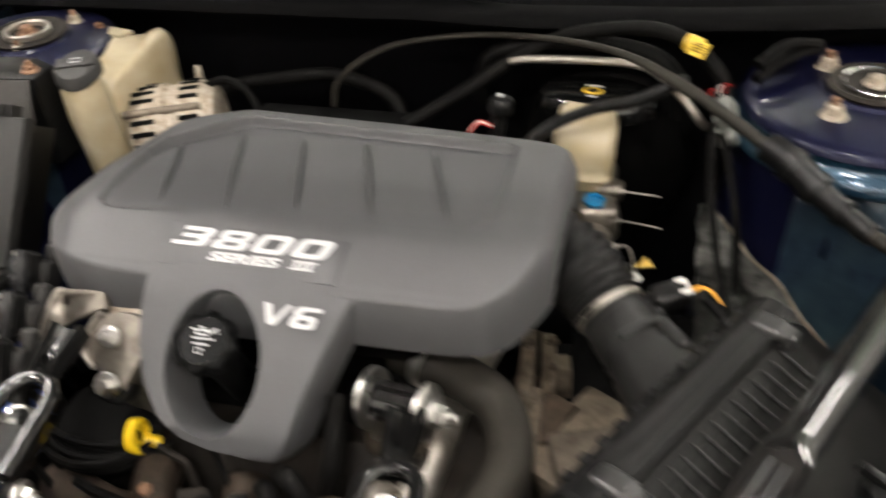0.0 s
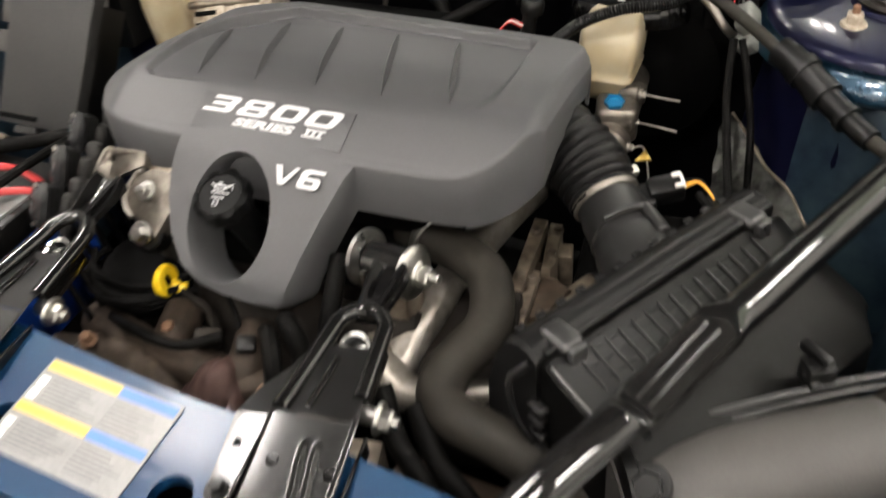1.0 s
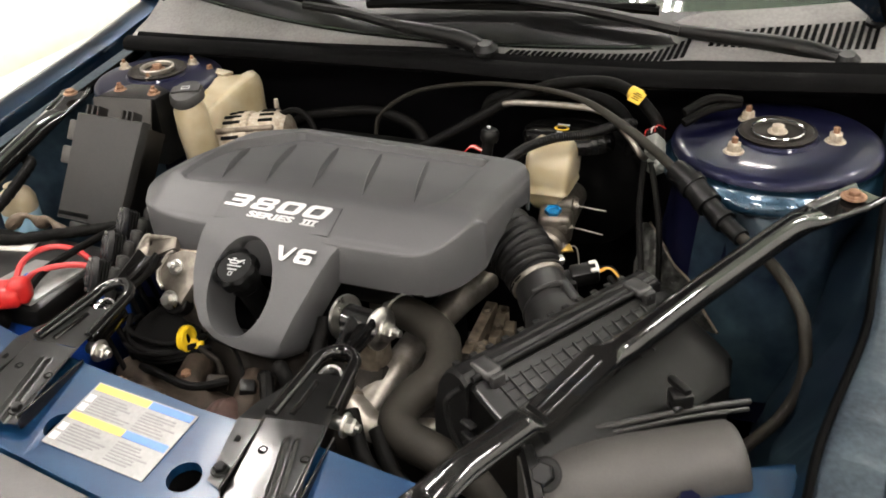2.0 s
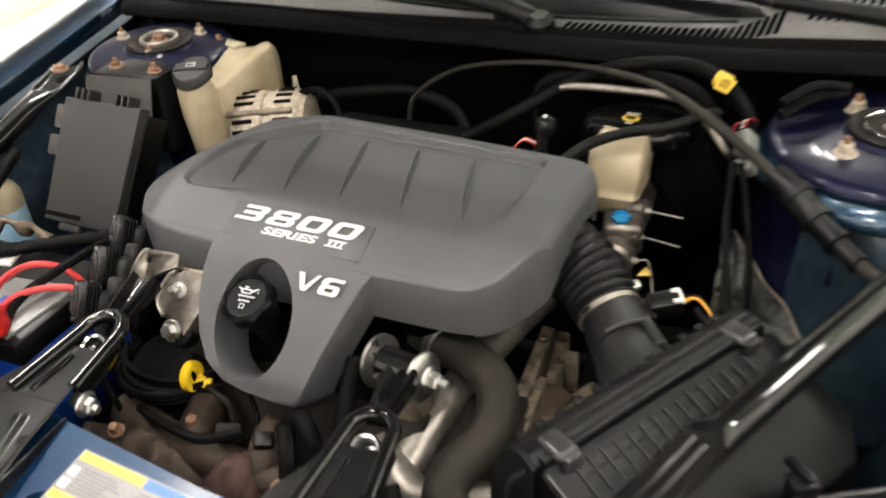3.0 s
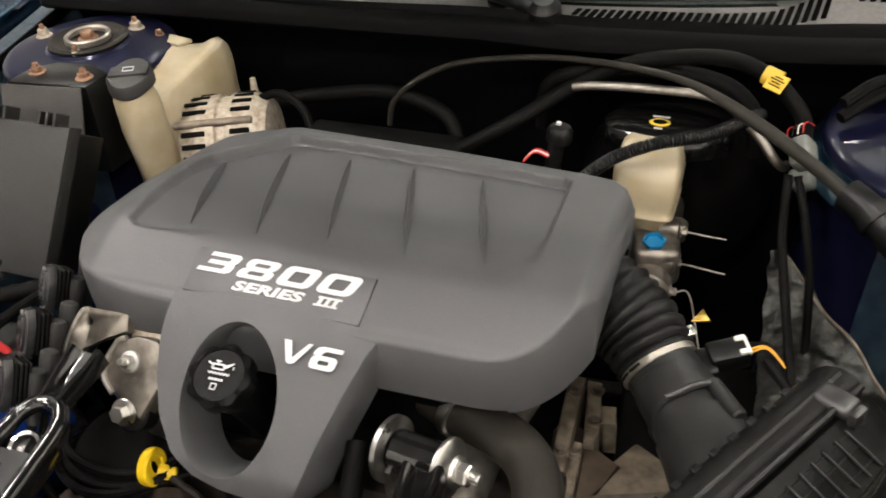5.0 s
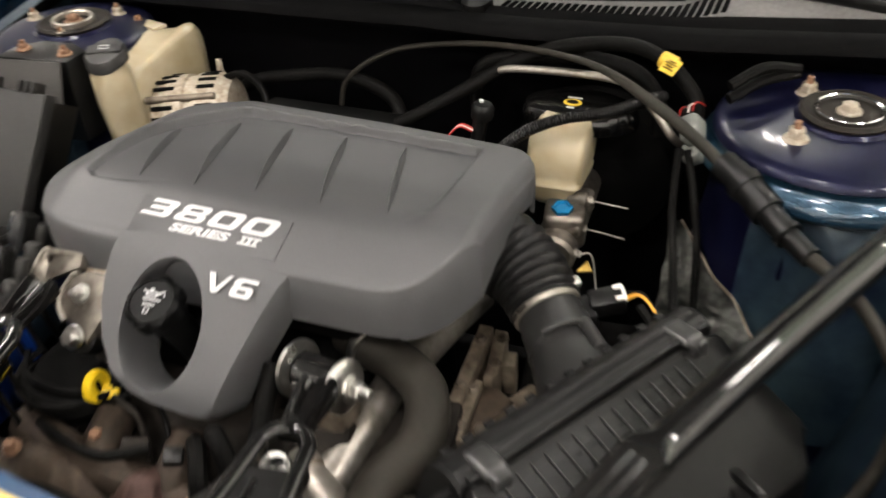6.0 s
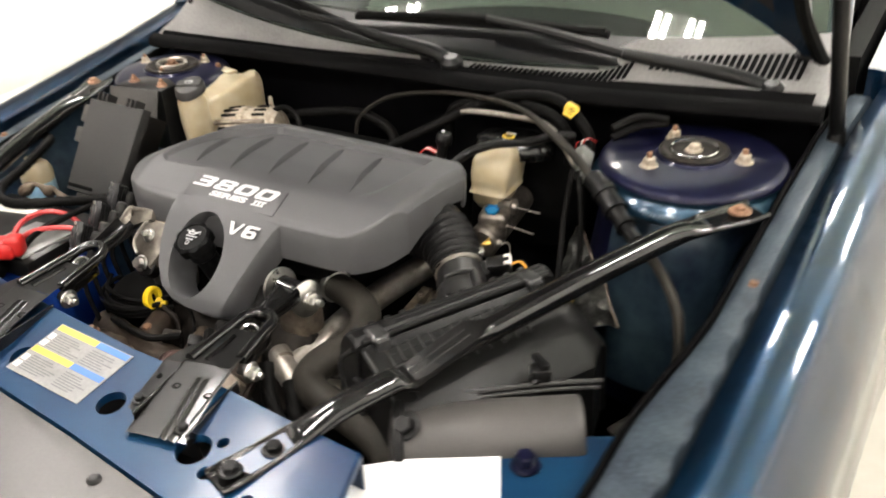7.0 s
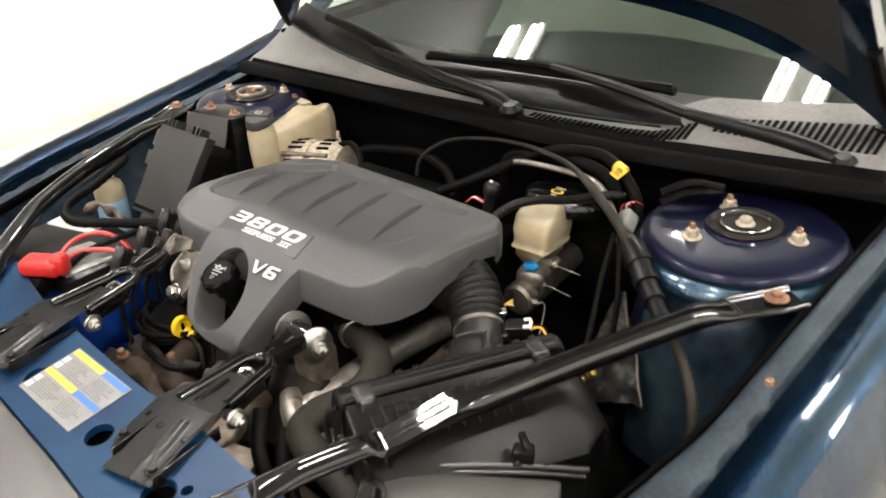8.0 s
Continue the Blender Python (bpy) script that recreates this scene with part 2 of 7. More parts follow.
def box(bm, c, size, rot=None, bevel=0.0, seg=2):
    m = (rot.to_4x4() if rot is not None else Matrix())
    r = bmesh.ops.create_cube(bm, size=1, matrix=Matrix.Translation(c) @ m @ Matrix.Diagonal((*size, 1)))
    if bevel:
        es = list({e for v in r["verts"] for e in v.link_edges})
        bmesh.ops.bevel(bm, geom=es, offset=bevel, segments=seg, affect="EDGES", profile=0.5)
    return bm


def ring_loft(bm, rings, close_ends=(True, True), closed=True):
    """Joins rings of points of the same count."""
    vs = [[bm.verts.new(p) for p in r] for r in rings]
    n = len(vs[0])
    for a, b in zip(vs, vs[1:]):
        for i in range(n if closed else n - 1):
            j = (i + 1) % n
            bm.faces.new((a[i], a[j], b[j], b[i]))
    if closed and close_ends[0]:
        bm.faces.new(vs[0][::-1])
    if closed and close_ends[1]:
        bm.faces.new(vs[-1])
    return vs


def lathe(bm, origin, direction, profile, seg=24, caps=(True, True), up=(0, 0, 1)):
    """Turns (radius, height) pairs round an axis."""
    r = axes(direction, up)
    o = Vector(origin)
    rings = [[o + r @ Vector((rad * math.cos(2 * math.pi * i / seg), rad * math.sin(2 * math.pi * i / seg), h)) for i in range(seg)]
             for rad, h in profile]
    ring_loft(bm, rings, caps)
    return bm


def rod(bm, a, b, ra, rb=None, seg=16, bev=0.0):
    a, b = Vector(a), Vector(b)
    rb = ra if rb is None else rb
    h = (b - a).length
    pr = [(ra, 0), (rb, h)]
    if bev:
        pr = [(ra - bev, 0), (ra, bev), (rb, h - bev), (rb - bev, h)]
    return lathe(bm, a, b - a, pr, seg)


def spline(pts, n=8):
    """A smooth line through the points."""
    p = [Vector(q) for q in pts]
    p = [2 * p[0] - p[1]] + p + [2 * p[-1] - p[-2]]
    out = []
    for i in range(1, len(p) - 2):
        a, b, c, d = p[i - 1:i + 3]
        for k in range(n):
            t = k / n
            out.append(0.5 * (2 * b + (c - a) * t + (2 * a - 5 * b + 4 * c - d) * t * t + (3 * b - a - 3 * c + d) * t ** 3))
    out.append(p[-2])
    return out


def tube(bm, pts, r, n=8, seg=12, wave=0.0, pitch=0.01, smooth=True):
    """A hose along a smooth line; r a number or a function of 0..1; wave: depth of its corrugation."""
    line = spline(pts, n) if smooth else [Vector(q) for q in pts]
    if wave:
        fine = [line[0]]
        for a, b in zip(line, line[1:]):
            m = max(1, int((b - a).length / (pitch / 4)))
            fine += [a.lerp(b, (k + 1) / m) for k in range(m)]
        line = fine
    up = Vector((0, 0, 1))
    run, rings, x = 0.0, [], None
    total = sum((b - a).length for a, b in zip(line, line[1:])) or 1
    for i, p in enumerate(line):
        t = (line[min(i + 1, len(line) - 1)] - line[max(i - 1, 0)]).normalized()
        if x is None:
            x = t.cross(up)
            if x.length < 1e-3:
                x = t.cross(Vector((1, 0, 0)))
        x = (x - t * x.dot(t)).normalized()
        y = t.cross(x)
        if i:
            run += (p - line[i - 1]).length
        rr = r(run / total) if callable(r) else r
        if wave:
            rr += wave * math.sin(2 * math.pi * run / pitch)
        rings.append([p + x * rr * math.cos(2 * math.pi * k / seg) + y * rr * math.sin(2 * math.pi * k / seg) for k in range(seg)])
    ring_loft(bm, rings)
    return bm


def slab(bm, poly, z0, z1, bevel=0.0, m=None):
    """A plate of the outline poly (x, y), from z0 to z1, turned by m."""
    m = m or Matrix()
    lo = [bm.verts.new(m @ Vector((x, y, z0))) for x, y in poly]
    hi = [bm.verts.new(m @ Vector((x, y, z1))) for x, y in poly]
    n = len(poly)
    top = bm.faces.new(hi)
    bm.faces.new(lo[::-1])
    for i in range(n):
        bm.faces.new((lo[i], lo[(i + 1) % n], hi[(i + 1) % n], hi[i]))
    if bevel:
        bmesh.ops.bevel(bm, geom=list(top.edges), offset=bevel, segments=2, affect="EDGES", profile=0.5)
    return bm


def circle(cx, cy, rx, ry=None, n=24, a0=0.0):
    ry = rx if ry is None else ry
    return [(cx + rx * math.cos(a0 + 2 * math.pi * i / n), cy + ry * math.sin(a0 + 2 * math.pi * i / n)) for i in range(n)]


def plane_pose(o, xdir, ydir):
    """A pose whose x and y run along the given directions."""
    x = Vector(xdir).normalized()
    z = x.cross(Vector(ydir)).normalized()
    y = z.cross(x)
    m = Matrix((x, y, z)).transposed().to_4x4()
    m.translation = Vector(o)
    return m


def bolt(name, o, direction, r, h, parent, material=STEEL, washer=True, stud=0.0, label=""):
    """A hexagon head with its washer flange and stud."""
    bm = bmesh.new()
    if washer:
        lathe(bm, o, direction, [(r * 1.45, 0), (r * 1.5, h * 0.12), (r * 1.35, h * 0.28), (r * 1.0, h * 0.3)], 20)
    lathe(bm, o, direction, [(r, h * 0.25), (r, h * 0.85), (r * 0.84, h)], 6)
    if stud:
        lathe(bm, o, direction, [(r * 0.5, h * 0.9), (r * 0.5, h + stud * 0.9), (r * 0.42, h + stud)], 12)
    return part(name, bm, material, parent, label, sharp=25)


def lettering(name, text, size, m, parent, material, stretch=1.0, shear=0.0, fat=0.0, thick=0.0008, space=1.0):
    """Raised letters on a surface, by the built-in font."""
    cu = bpy.data.curves.new(name, "FONT")
    cu.body, cu.size, cu.shear, cu.extrude, cu.offset = text, size, shear, thick, fat
    cu.align_x, cu.align_y, cu.space_character = "CENTER", "CENTER", space
    tmp = new(name + "_outline", cu)
    bpy.context.view_layer.update()
    me = bpy.data.meshes.new_from_object(tmp.evaluated_get(bpy.context.evaluated_depsgraph_get()))
    bpy.data.objects.remove(tmp)
    bpy.data.curves.remove(cu)
    me.transform(m @ Matrix.Diagonal((stretch, 1, 1, 1)))
    me.materials.clear()
    me.materials.append(material)
    me.name = name
    ob = new(name, me)
    ob.parent = parent
    ob.matrix_parent_inverse = Matrix.Translation(-Vector(parent.location)) if parent.type == "EMPTY" else Matrix()
    return ob


def lerp_table(x, xs, ys):
    return float(np.interp(x, xs, ys))


def smoothstep(a, b, x):
    t = min(1.0, max(0.0, (x - a) / (b - a)))
    return t * t * (3 - 2 * t)

# ---- the room ----
ROOM = (-3.1, 4.4, -5.0, 7.2, 4.72)


def room():
    x0, x1, y0, y1, h = ROOM
    bm = bmesh.new()
    box(bm, ((x0 + x1) / 2, (y0 + y1) / 2, -0.06), (x1 - x0 + 0.4, y1 - y0 + 0.4, 0.12))
    solo("floor", bm, FLOOR_M, "pale sealed concrete workshop floor with faint stains", "floor", kind="structure")
    bm = bmesh.new()
    box(bm, ((x0 + x1) / 2, (y0 + 1.35) / 2, h + 0.06), (x1 - x0 + 0.4, 1.35 - y0, 0.12))
    solo("ceiling", bm, CEIL_M, "dark board ceiling with compact strip lights", "ceiling", kind="structure")
    bm = bmesh.new()
    box(bm, ((x0 + x1) / 2, (y1 + 1.35) / 2, h + 0.06), (x1 - x0 + 0.4, y1 - 1.35, 0.12))
    solo("ceiling_rear", bm, CEIL_PALE, "pale green sheeted rear part of the ceiling", "ceiling", kind="structure")
    # dark upper wall, out of view, added so the left wing mirrors less white
    bm = bmesh.new()
    box(bm, (x0 - 0.08, (y0 + y1) / 2, 0.65 + h / 2), (0.16, y1 - y0, h - 1.3))
    solo("west_reflection_dimmer", bm, DIMMER_M, "unseen dark upper wall added to dim reflections in the left wing", "wall", kind="structure")
    for nm, c, s in (("wall_west", (x0 - 0.08, (y0 + y1) / 2, 0.65), (0.16, y1 - y0, 1.3)),
                     ("wall_east", (x1 + 0.08, (y0 + y1) / 2, h / 2), (0.16, y1 - y0, h)),
                     ("wall_south", ((x0 + x1) / 2, y0 - 0.08, h / 2), (x1 - x0 + 0.32, 0.16, h)),
                     ("wall_north", ((x0 + x1) / 2, y1 + 0.08, h / 2), (x1 - x0 + 0.32, 0.16, h))):
        bm = bmesh.new()
        box(bm, c, s)
        solo(nm, bm, WALL_M, "plain white painted workshop wall", "wall", kind="structure")
    bm = bmesh.new()
    box(bm, (x0 + 0.008, (y0 + y1) / 2, 0.05), (0.016, y1 - y0 - 0.02, 0.1), bevel=0.004)
    solo("baseboard", bm, FLOOR_M, "low beige skirting along the white wall", "baseboard", kind="structure")


room()


def strip_light():
    """A fitting with two pairs of tubes, built at the origin."""
    t = thing("strip_light", (0, 0, 0), "white four-tube ceiling strip light, switched on", "ceiling light", "ceiling strip lights")
    bm = bmesh.new()
    box(bm, (0, 0, 0.03), (0.44, 0.66, 0.05), bevel=0.006)
    part("housing", bm, WHITE_PL, t)
    for sx in (-0.175, -0.095, 0.095, 0.175):
        bm = bmesh.new()
        rod(bm, (sx, -0.29, -0.03), (sx, 0.29, -0.03), 0.019, seg=8)
        part("tube", bm, TUBE_M, t, "glowing white tube")
    return t


LIGHT_X, LIGHT_Y = (-2.57, 0.06, 2.69), (1.10, -1.25, -3.60, 3.45, 5.80)
_first = strip_light()
_spots = [(x, y) for y in LIGHT_Y for x in LIGHT_X] + [(-2.57, 0.40)]
_first.location = (*_spots[0], 4.66)
for _x, _y in _spots[1:]:
    copy_thing(_first, Matrix.Translation((_x, _y, 4.66)))

# ---- the car body ----
car = thing("car", (0, 0, 0), "dark blue saloon car with its bonnet open on the floor", "car")

FY = (0.34, 0.15, -0.1, -0.4, -0.72, -0.98)
FX = (0.775, 0.756, 0.745, 0.735, 0.719, 0.690)
FZ = (0.875, 0.862, 0.848, 0.830, 0.795, 0.755)


def at_station(y):
    ys = FY[::-1]
    return lerp_table(y, ys, FX[::-1]), lerp_table(y, ys, FZ[::-1])


def drop(s, y):
    """How much lower the passenger's wing sits."""
    return -0.024 + 0.044 * y if s < 0 else 0.0


def widen(s, y):
    """How much further the driver's flange reaches inwards towards the front."""
    return 0.026 * (1 - smoothstep(-0.66, -0.40, y)) if s > 0 else 0.0


def fender(s):
    """Flange, outer skin and inner apron of one side; s is -1 or 1."""
    ys = [0.34 - 1.32 * i / 110 for i in range(111)]
    flange = ((-0.004, -0.05), (0.0, -0.004), (0.004, 0.0), (0.012, 0.003), (0.036, 0.003), (0.043, -0.004), (0.046, -0.02), (0.047, -0.06))
    arc = [(0.088 + 0.10 * math.sin(radians(q)), -0.072 + 0.10 * math.cos(radians(q))) for q in (-20, -12, -4, 4, 12, 18, 23, 26)]
    skin = [(0.049, -0.05), (0.049, 0.008), (0.051, 0.016)] + arc + [(0.1345, 0.0155), (0.138, 0.0115), (0.145, 0.001), (0.158, -0.020), (0.172, -0.044), (0.185, -0.075), (0.188, -0.14), (0.190, -0.158), (0.192, -0.24), (0.194, -0.34), (0.190, -0.45), (0.182, -0.55)]
    seal = ((-0.006, -0.012), (-0.007, 0.002), (-0.003, 0.007), (0.002, 0.006), (0.003, 0.0))
    for nm, pr, m, lb in (("fender_flange", flange, PAINT_DULL, "dusty dark blue inner flange with stamped dimples"),
                          ("fender", skin, PAINT, "glossy deep blue metallic fender"),
                          ("fender_seal", seal, SEAL, "black rubber edge seal")):
        bm = bmesh.new()
        rings = []
        for y in ys:
            x, z = at_station(y)
            z += drop(s, y)
            dimple = 0.0
            if nm == "fender_flange":
                dimple = -0.0042 * max(0.0, math.sin(y * 98)) ** 3 * (1 - smoothstep(-0.36, -0.26, y))
            inner = widen(s, y) if nm != "fender" else 0.0
            rings.append([(s * (x + a - inner * (1 - smoothstep(0.010, 0.036, a))), y, z + b + (dimple if i == 4 else dimple * 0.3 if i == 3 else 0)) for i, (a, b) in enumerate(pr)])
        ring_loft(bm, rings, closed=False)
        bmesh.ops.solidify(bm, geom=bm.faces[:], thickness=0.0015)
        ob = part(nm, bm, m, car, lb)
        if nm == "fender_flange":
            for y in (-0.325,):
                x, z = at_station(y)
                bolt("bolt", (s * (x + 0.025), y, z + 0.001 + drop(s, y)), (0, 0, 1), 0.0065, 0.006, ob, RUST, label="rusty flange bolt")
    # inner wall of the bay
    bm = bmesh.new()
    rings = []
    for i in range(61):
        y = 0.30 - 1.24 * i / 60
        x, z = at_station(y)
        z += drop(s, y)
        wob = 0.016 * math.sin(y * 17) + 0.008 * math.sin(y * 41 + 1)
        x -= widen(s, y)
        rings.append([(s * (x - 0.002), y, z - 0.02), (s * (x - 0.008), y, z - 0.045), (s * (x - 0.050 + wob), y, z - 0.125),
                      (s * (x - 0.082 - wob), y, z - 0.26), (s * (x - 0.13), y, z - 0.42), (s * (x - 0.02), y, z - 0.55)])
    ring_loft(bm, rings, closed=False)
    bmesh.ops.solidify(bm, geom=bm.faces[:], thickness=0.0015)
    part("inner_apron", bm, APRON_PAINT, car, "blue painted inner wall of the engine bay")
    # strut tower: one blue paint, shade and light put into its colours
    k = 1.0 if s > 0 else 0.80
    bm = bmesh.new()
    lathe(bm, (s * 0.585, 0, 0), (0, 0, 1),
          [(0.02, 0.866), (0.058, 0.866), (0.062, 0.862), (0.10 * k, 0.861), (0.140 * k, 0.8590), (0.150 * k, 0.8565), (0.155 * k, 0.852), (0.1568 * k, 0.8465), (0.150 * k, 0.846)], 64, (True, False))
    tower = part("strut_tower", bm, PAINT_BAY, car, "blue painted suspension tower with a shade-darkened top")
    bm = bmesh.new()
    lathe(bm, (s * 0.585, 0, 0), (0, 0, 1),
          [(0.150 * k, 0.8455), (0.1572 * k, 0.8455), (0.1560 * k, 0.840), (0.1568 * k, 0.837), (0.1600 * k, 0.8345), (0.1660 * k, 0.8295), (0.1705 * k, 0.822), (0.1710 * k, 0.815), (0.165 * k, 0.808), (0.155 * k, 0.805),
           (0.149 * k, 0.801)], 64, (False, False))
    part("tower_lip", bm, LIP_PAINT, tower, "blue stepped side of the tower, toned teal as if lit")
    # the inward side keeps the shaded tone; only the skirt is lit
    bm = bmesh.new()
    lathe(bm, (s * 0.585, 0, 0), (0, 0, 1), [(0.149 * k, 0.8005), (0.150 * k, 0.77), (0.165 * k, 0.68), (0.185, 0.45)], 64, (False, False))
    part("tower_side", bm, PAINT_BAY, tower, "blue tower side below the lip, darkened as if shaded")
    # pleated sheet below the front of the tower, in the lit tone of the paint
    bm = bmesh.new()
    rings = []
    for i in range(49):
        a = radians(238 + 112 * i / 48)
        fold = 0.010 * math.sin(a * 5.2 + 0.6) + 0.004 * math.sin(a * 11)
        rings.append([(s * 0.585 + s * r * k * math.cos(a), r * k * math.sin(a), z)
                      for r, z in ((0.150, 0.806), (0.158 + fold * 0.4, 0.795), (0.164 + fold, 0.77), (0.172 + fold, 0.72), (0.182 + fold * 0.6, 0.64), (0.196, 0.50))])
    ring_loft(bm, rings, closed=False)
    bmesh.ops.solidify(bm, geom=bm.faces[:], thickness=0.0015)
    part("tower_skirt", bm, APRON_PAINT, tower, "blue pleated sheet metal skirt, toned lighter as if lit")
    bm = bmesh.new()
    lathe(bm, (s * 0.585, 0.002, 0.866), (0, 0, 1), [(0.056, 0), (0.058, 0.004), (0.052, 0.007), (0.046, 0.004), (0.042, 0.001), (0.010, 0.0015)], 32)
    part("strut_bearing", bm, IRON, tower, "dark rusty bearing ring")
    bm = bmesh.new()
    lathe(bm, (s * 0.585, 0.002, 0.868), (0, 0, 1), [(0.0400, 0), (0.0402, 0.005), (0.0390, 0.0062), (0.0372, 0.005), (0.0368, 0.001)] if s > 0 else [(0.0335, 0), (0.0335, 0.007), (0.031, 0.009), (0.0275, 0.007), (0.0265, 0.001)], 36, (False, False))
    part("strut_ring", bm, CHROME if s > 0 else ALU, tower, "worn bright ring round the strut nut")
    bolt("strut_nut", (s * 0.585, 0.002, 0.868), (0, 0, 1), 0.010, 0.012, tower, RUST if s < 0 else PALE_ZINC)
    for x, y in ((0.535, 0.056), (0.531, -0.070), (0.668, 0.004)) if s > 0 else ((0.548, 0.066), (0.571, -0.045), (0.676, 0.012)):
        g = 1.0 if s > 0 else 0.78
        bolt("tower_nut", (s * x, y, 0.859), (0, 0, 1), 0.0105 * g, 0.017 * g, tower, PALE_ZINC, label="zinc nut on a rusty stud")
        bm = bmesh.new()
        rod(bm, (s * x, y, 0.859 + 0.014 * g), (s * x, y, 0.859 + 0.026 * g), 0.0052 * g, 0.0044 * g, seg=10, bev=0.001)
        part("stud", bm, RUST, tower)


for _s in (-1, 1):
    fender(_s)


def wheels():
    for s in (-1, 1):
        bm = bmesh.new()
        lathe(bm, (s * 0.82, 0.02, 0.33), (s, 0, 0), [(0.19, -0.09), (0.30, -0.11), (0.33, -0.08), (0.33, 0.08), (0.30, 0.11), (0.19, 0.09)], 40)
        part("wheel", bm, TYRE, car, "black tyre standing on the floor")


wheels()


def baked(ob, cutters):
    """Cuts the cutter meshes out of ob for good."""
    for c in cutters:
        md = ob.modifiers.new("cut", "BOOLEAN")
        md.operation, md.object, md.solver = "DIFFERENCE", c, "EXACT"
    bpy.context.view_layer.update()
    me = bpy.data.meshes.new_from_object(ob.evaluated_get(bpy.context.evaluated_depsgraph_get()))
    old = ob.data
    ob.modifiers.clear()
    ob.data = me
    me.name = ob.name
    bpy.data.meshes.remove(old)
    for c in cutters:
        cd = c.data
        bpy.data.objects.remove(c)
        bpy.data.meshes.remove(cd)
    return ob


def support_z(x, y):
    """Height of the sloping radiator support."""
    return 0.757 + 0.15 * (y - lerp_table(x, (-0.46, -0.30, -0.132, 0.063, 0.245, 0.47), (-0.80, -0.850, -0.872, -0.900, -0.932, -0.960)))


def front_panel():
    rear = [(-0.46, -0.66), (-0.30, -0.705), (-0.17, -0.725), (0.03, -0.752), (0.20, -0.765), (0.29, -0.777), (0.43, -0.790)]
    fore = [(0.47, -0.960), (0.245, -0.932), (0.063, -0.900), (-0.132, -0.872), (-0.30, -0.850), (-0.46, -0.80)]
    bm = bmesh.new()
    slab(bm, rear[::-1] + fore[::-1], 0.748, 0.760, 0.004)
    lip = [(x, y) for x, y in rear] + [(x, y - 0.004) for x, y in rear[::-1]]
    slab(bm, lip, 0.69, 0.7495)
    for v in bm.verts:
        v.co.z += support_z(v.co.x, v.co.y) - 0.760
    sup = part("radiator_support", bm, SUPPORT_PAINT, car, "blue painted upper radiator support with round holes", sharp=30)
    cuts = []
    for x, y, r in ((-0.122, -0.820, 0.018), (0.075, -0.842, 0.020), (0.234, -0.862, 0.023), (0.262, -0.840, 0.008), (0.272, -0.885, 0.010), (0.345, -0.90, 0.010)):
        b = bmesh.new()
        lathe(b, (x, y, 0.70), (0, 0, 1), [(r, 0), (r, 0.1)], 28)
        cuts.append(part("cutter", b, GRIME_SHADE))
    baked(sup, cuts)
    for f in sup.data.polygons:
        f.use_smooth = False
    # lower panels behind the headlamps
    for s in (1, -1):
        bm = bmesh.new()
        poly = [(0.41, -0.80), (0.517, -0.665), (0.60, -0.60), (0.672, -0.560), (0.725, -0.555), (0.72, -0.80), (0.62, -0.95), (0.47, -0.965), (0.40, -0.95)]
        slab(bm, [(s * x, y) for x, y in (poly if s > 0 else poly[::-1])], 0.700, 0.722, 0.004)
        ob = part("headlamp_panel", bm, SUPPORT_PAINT, car, "blue painted panel above the headlamp")
        if s > 0:
            bolt("panel_bolt", (0.583, -0.668, 0.722), (0, 0, 1), 0.013, 0.020, ob, PAINT_BAY, label="blue painted hexagon bolt")
    # sight shield and bumper
    bm = bmesh.new()
    shield = [(x, y - 0.003) for x, y in fore] + [(-0.62, -0.84), (-0.60, -1.06), (-0.3, -1.12), (0.0, -1.14), (0.3, -1.12), (0.62, -1.06), (0.64, -0.95)]
    slab(bm, shield[::-1], 0.728, 0.752, 0.006)
    sh = part("sight_shield", bm, SHIELD_PL, car, "dusty grey plastic radiator cover", sharp=30)
    for x, y in ((0.15, -0.945), (-0.18, -0.895), (0.36, -0.98)):
        b = bmesh.new()
        lathe(b, (x, y, 0.751), (0, 0, 1), [(0.009, 0), (0.009, 0.003), (0.006, 0.006)], 14)
        part("clip", b, BLACK_PL, sh)
    bm = bmesh.new()
    rings = []
    for i in range(25):
        x = -0.80 + 1.60 * i / 24
        y = -1.14 + 0.36 * abs(x / 0.8) ** 3
        rings.append([(x, y, 0.742), (x, y - 0.02, 0.73), (x, y - 0.05, 0.66), (x, y - 0.07, 0.5), (x, y - 0.05, 0.3), (x, y, 0.22)])
    ring_loft(bm, rings, closed=False)
    bmesh.ops.solidify(bm, geom=bm.faces[:], thickness=0.003)
    part("bumper", bm, PAINT, car, "deep blue front bumper skin")
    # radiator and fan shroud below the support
    # near-black here carries the shade low in the bay
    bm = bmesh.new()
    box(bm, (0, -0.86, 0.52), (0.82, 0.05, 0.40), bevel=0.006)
    part("radiator", bm, GRIME_SHADE, car)
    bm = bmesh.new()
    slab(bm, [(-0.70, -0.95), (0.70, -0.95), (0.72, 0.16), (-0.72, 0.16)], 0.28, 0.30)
    part("undertray", bm, GRIME_SHADE, car)


front_panel()

EDGE = ((-0.80, 0.130), (-0.62, 0.115), (-0.42, 0.100), (-0.118, 0.072), (0.135, 0.056), (0.382, 0.076), (0.576, 0.110), (0.80, 0.150))


def edge_y(x):
    return lerp_table(x, [a for a, _ in EDGE], [b for _, b in EDGE])


def edge_z(x):
    return 0.911 - 0.002 * max(0.0, x / 0.74) ** 2 - 0.03 * max(0.0, -x / 0.6)


def glass_y(x):
    return 0.135 + 0.30 * x * x


def glass_z(x):
    return 0.950 + 0.03 * x * x


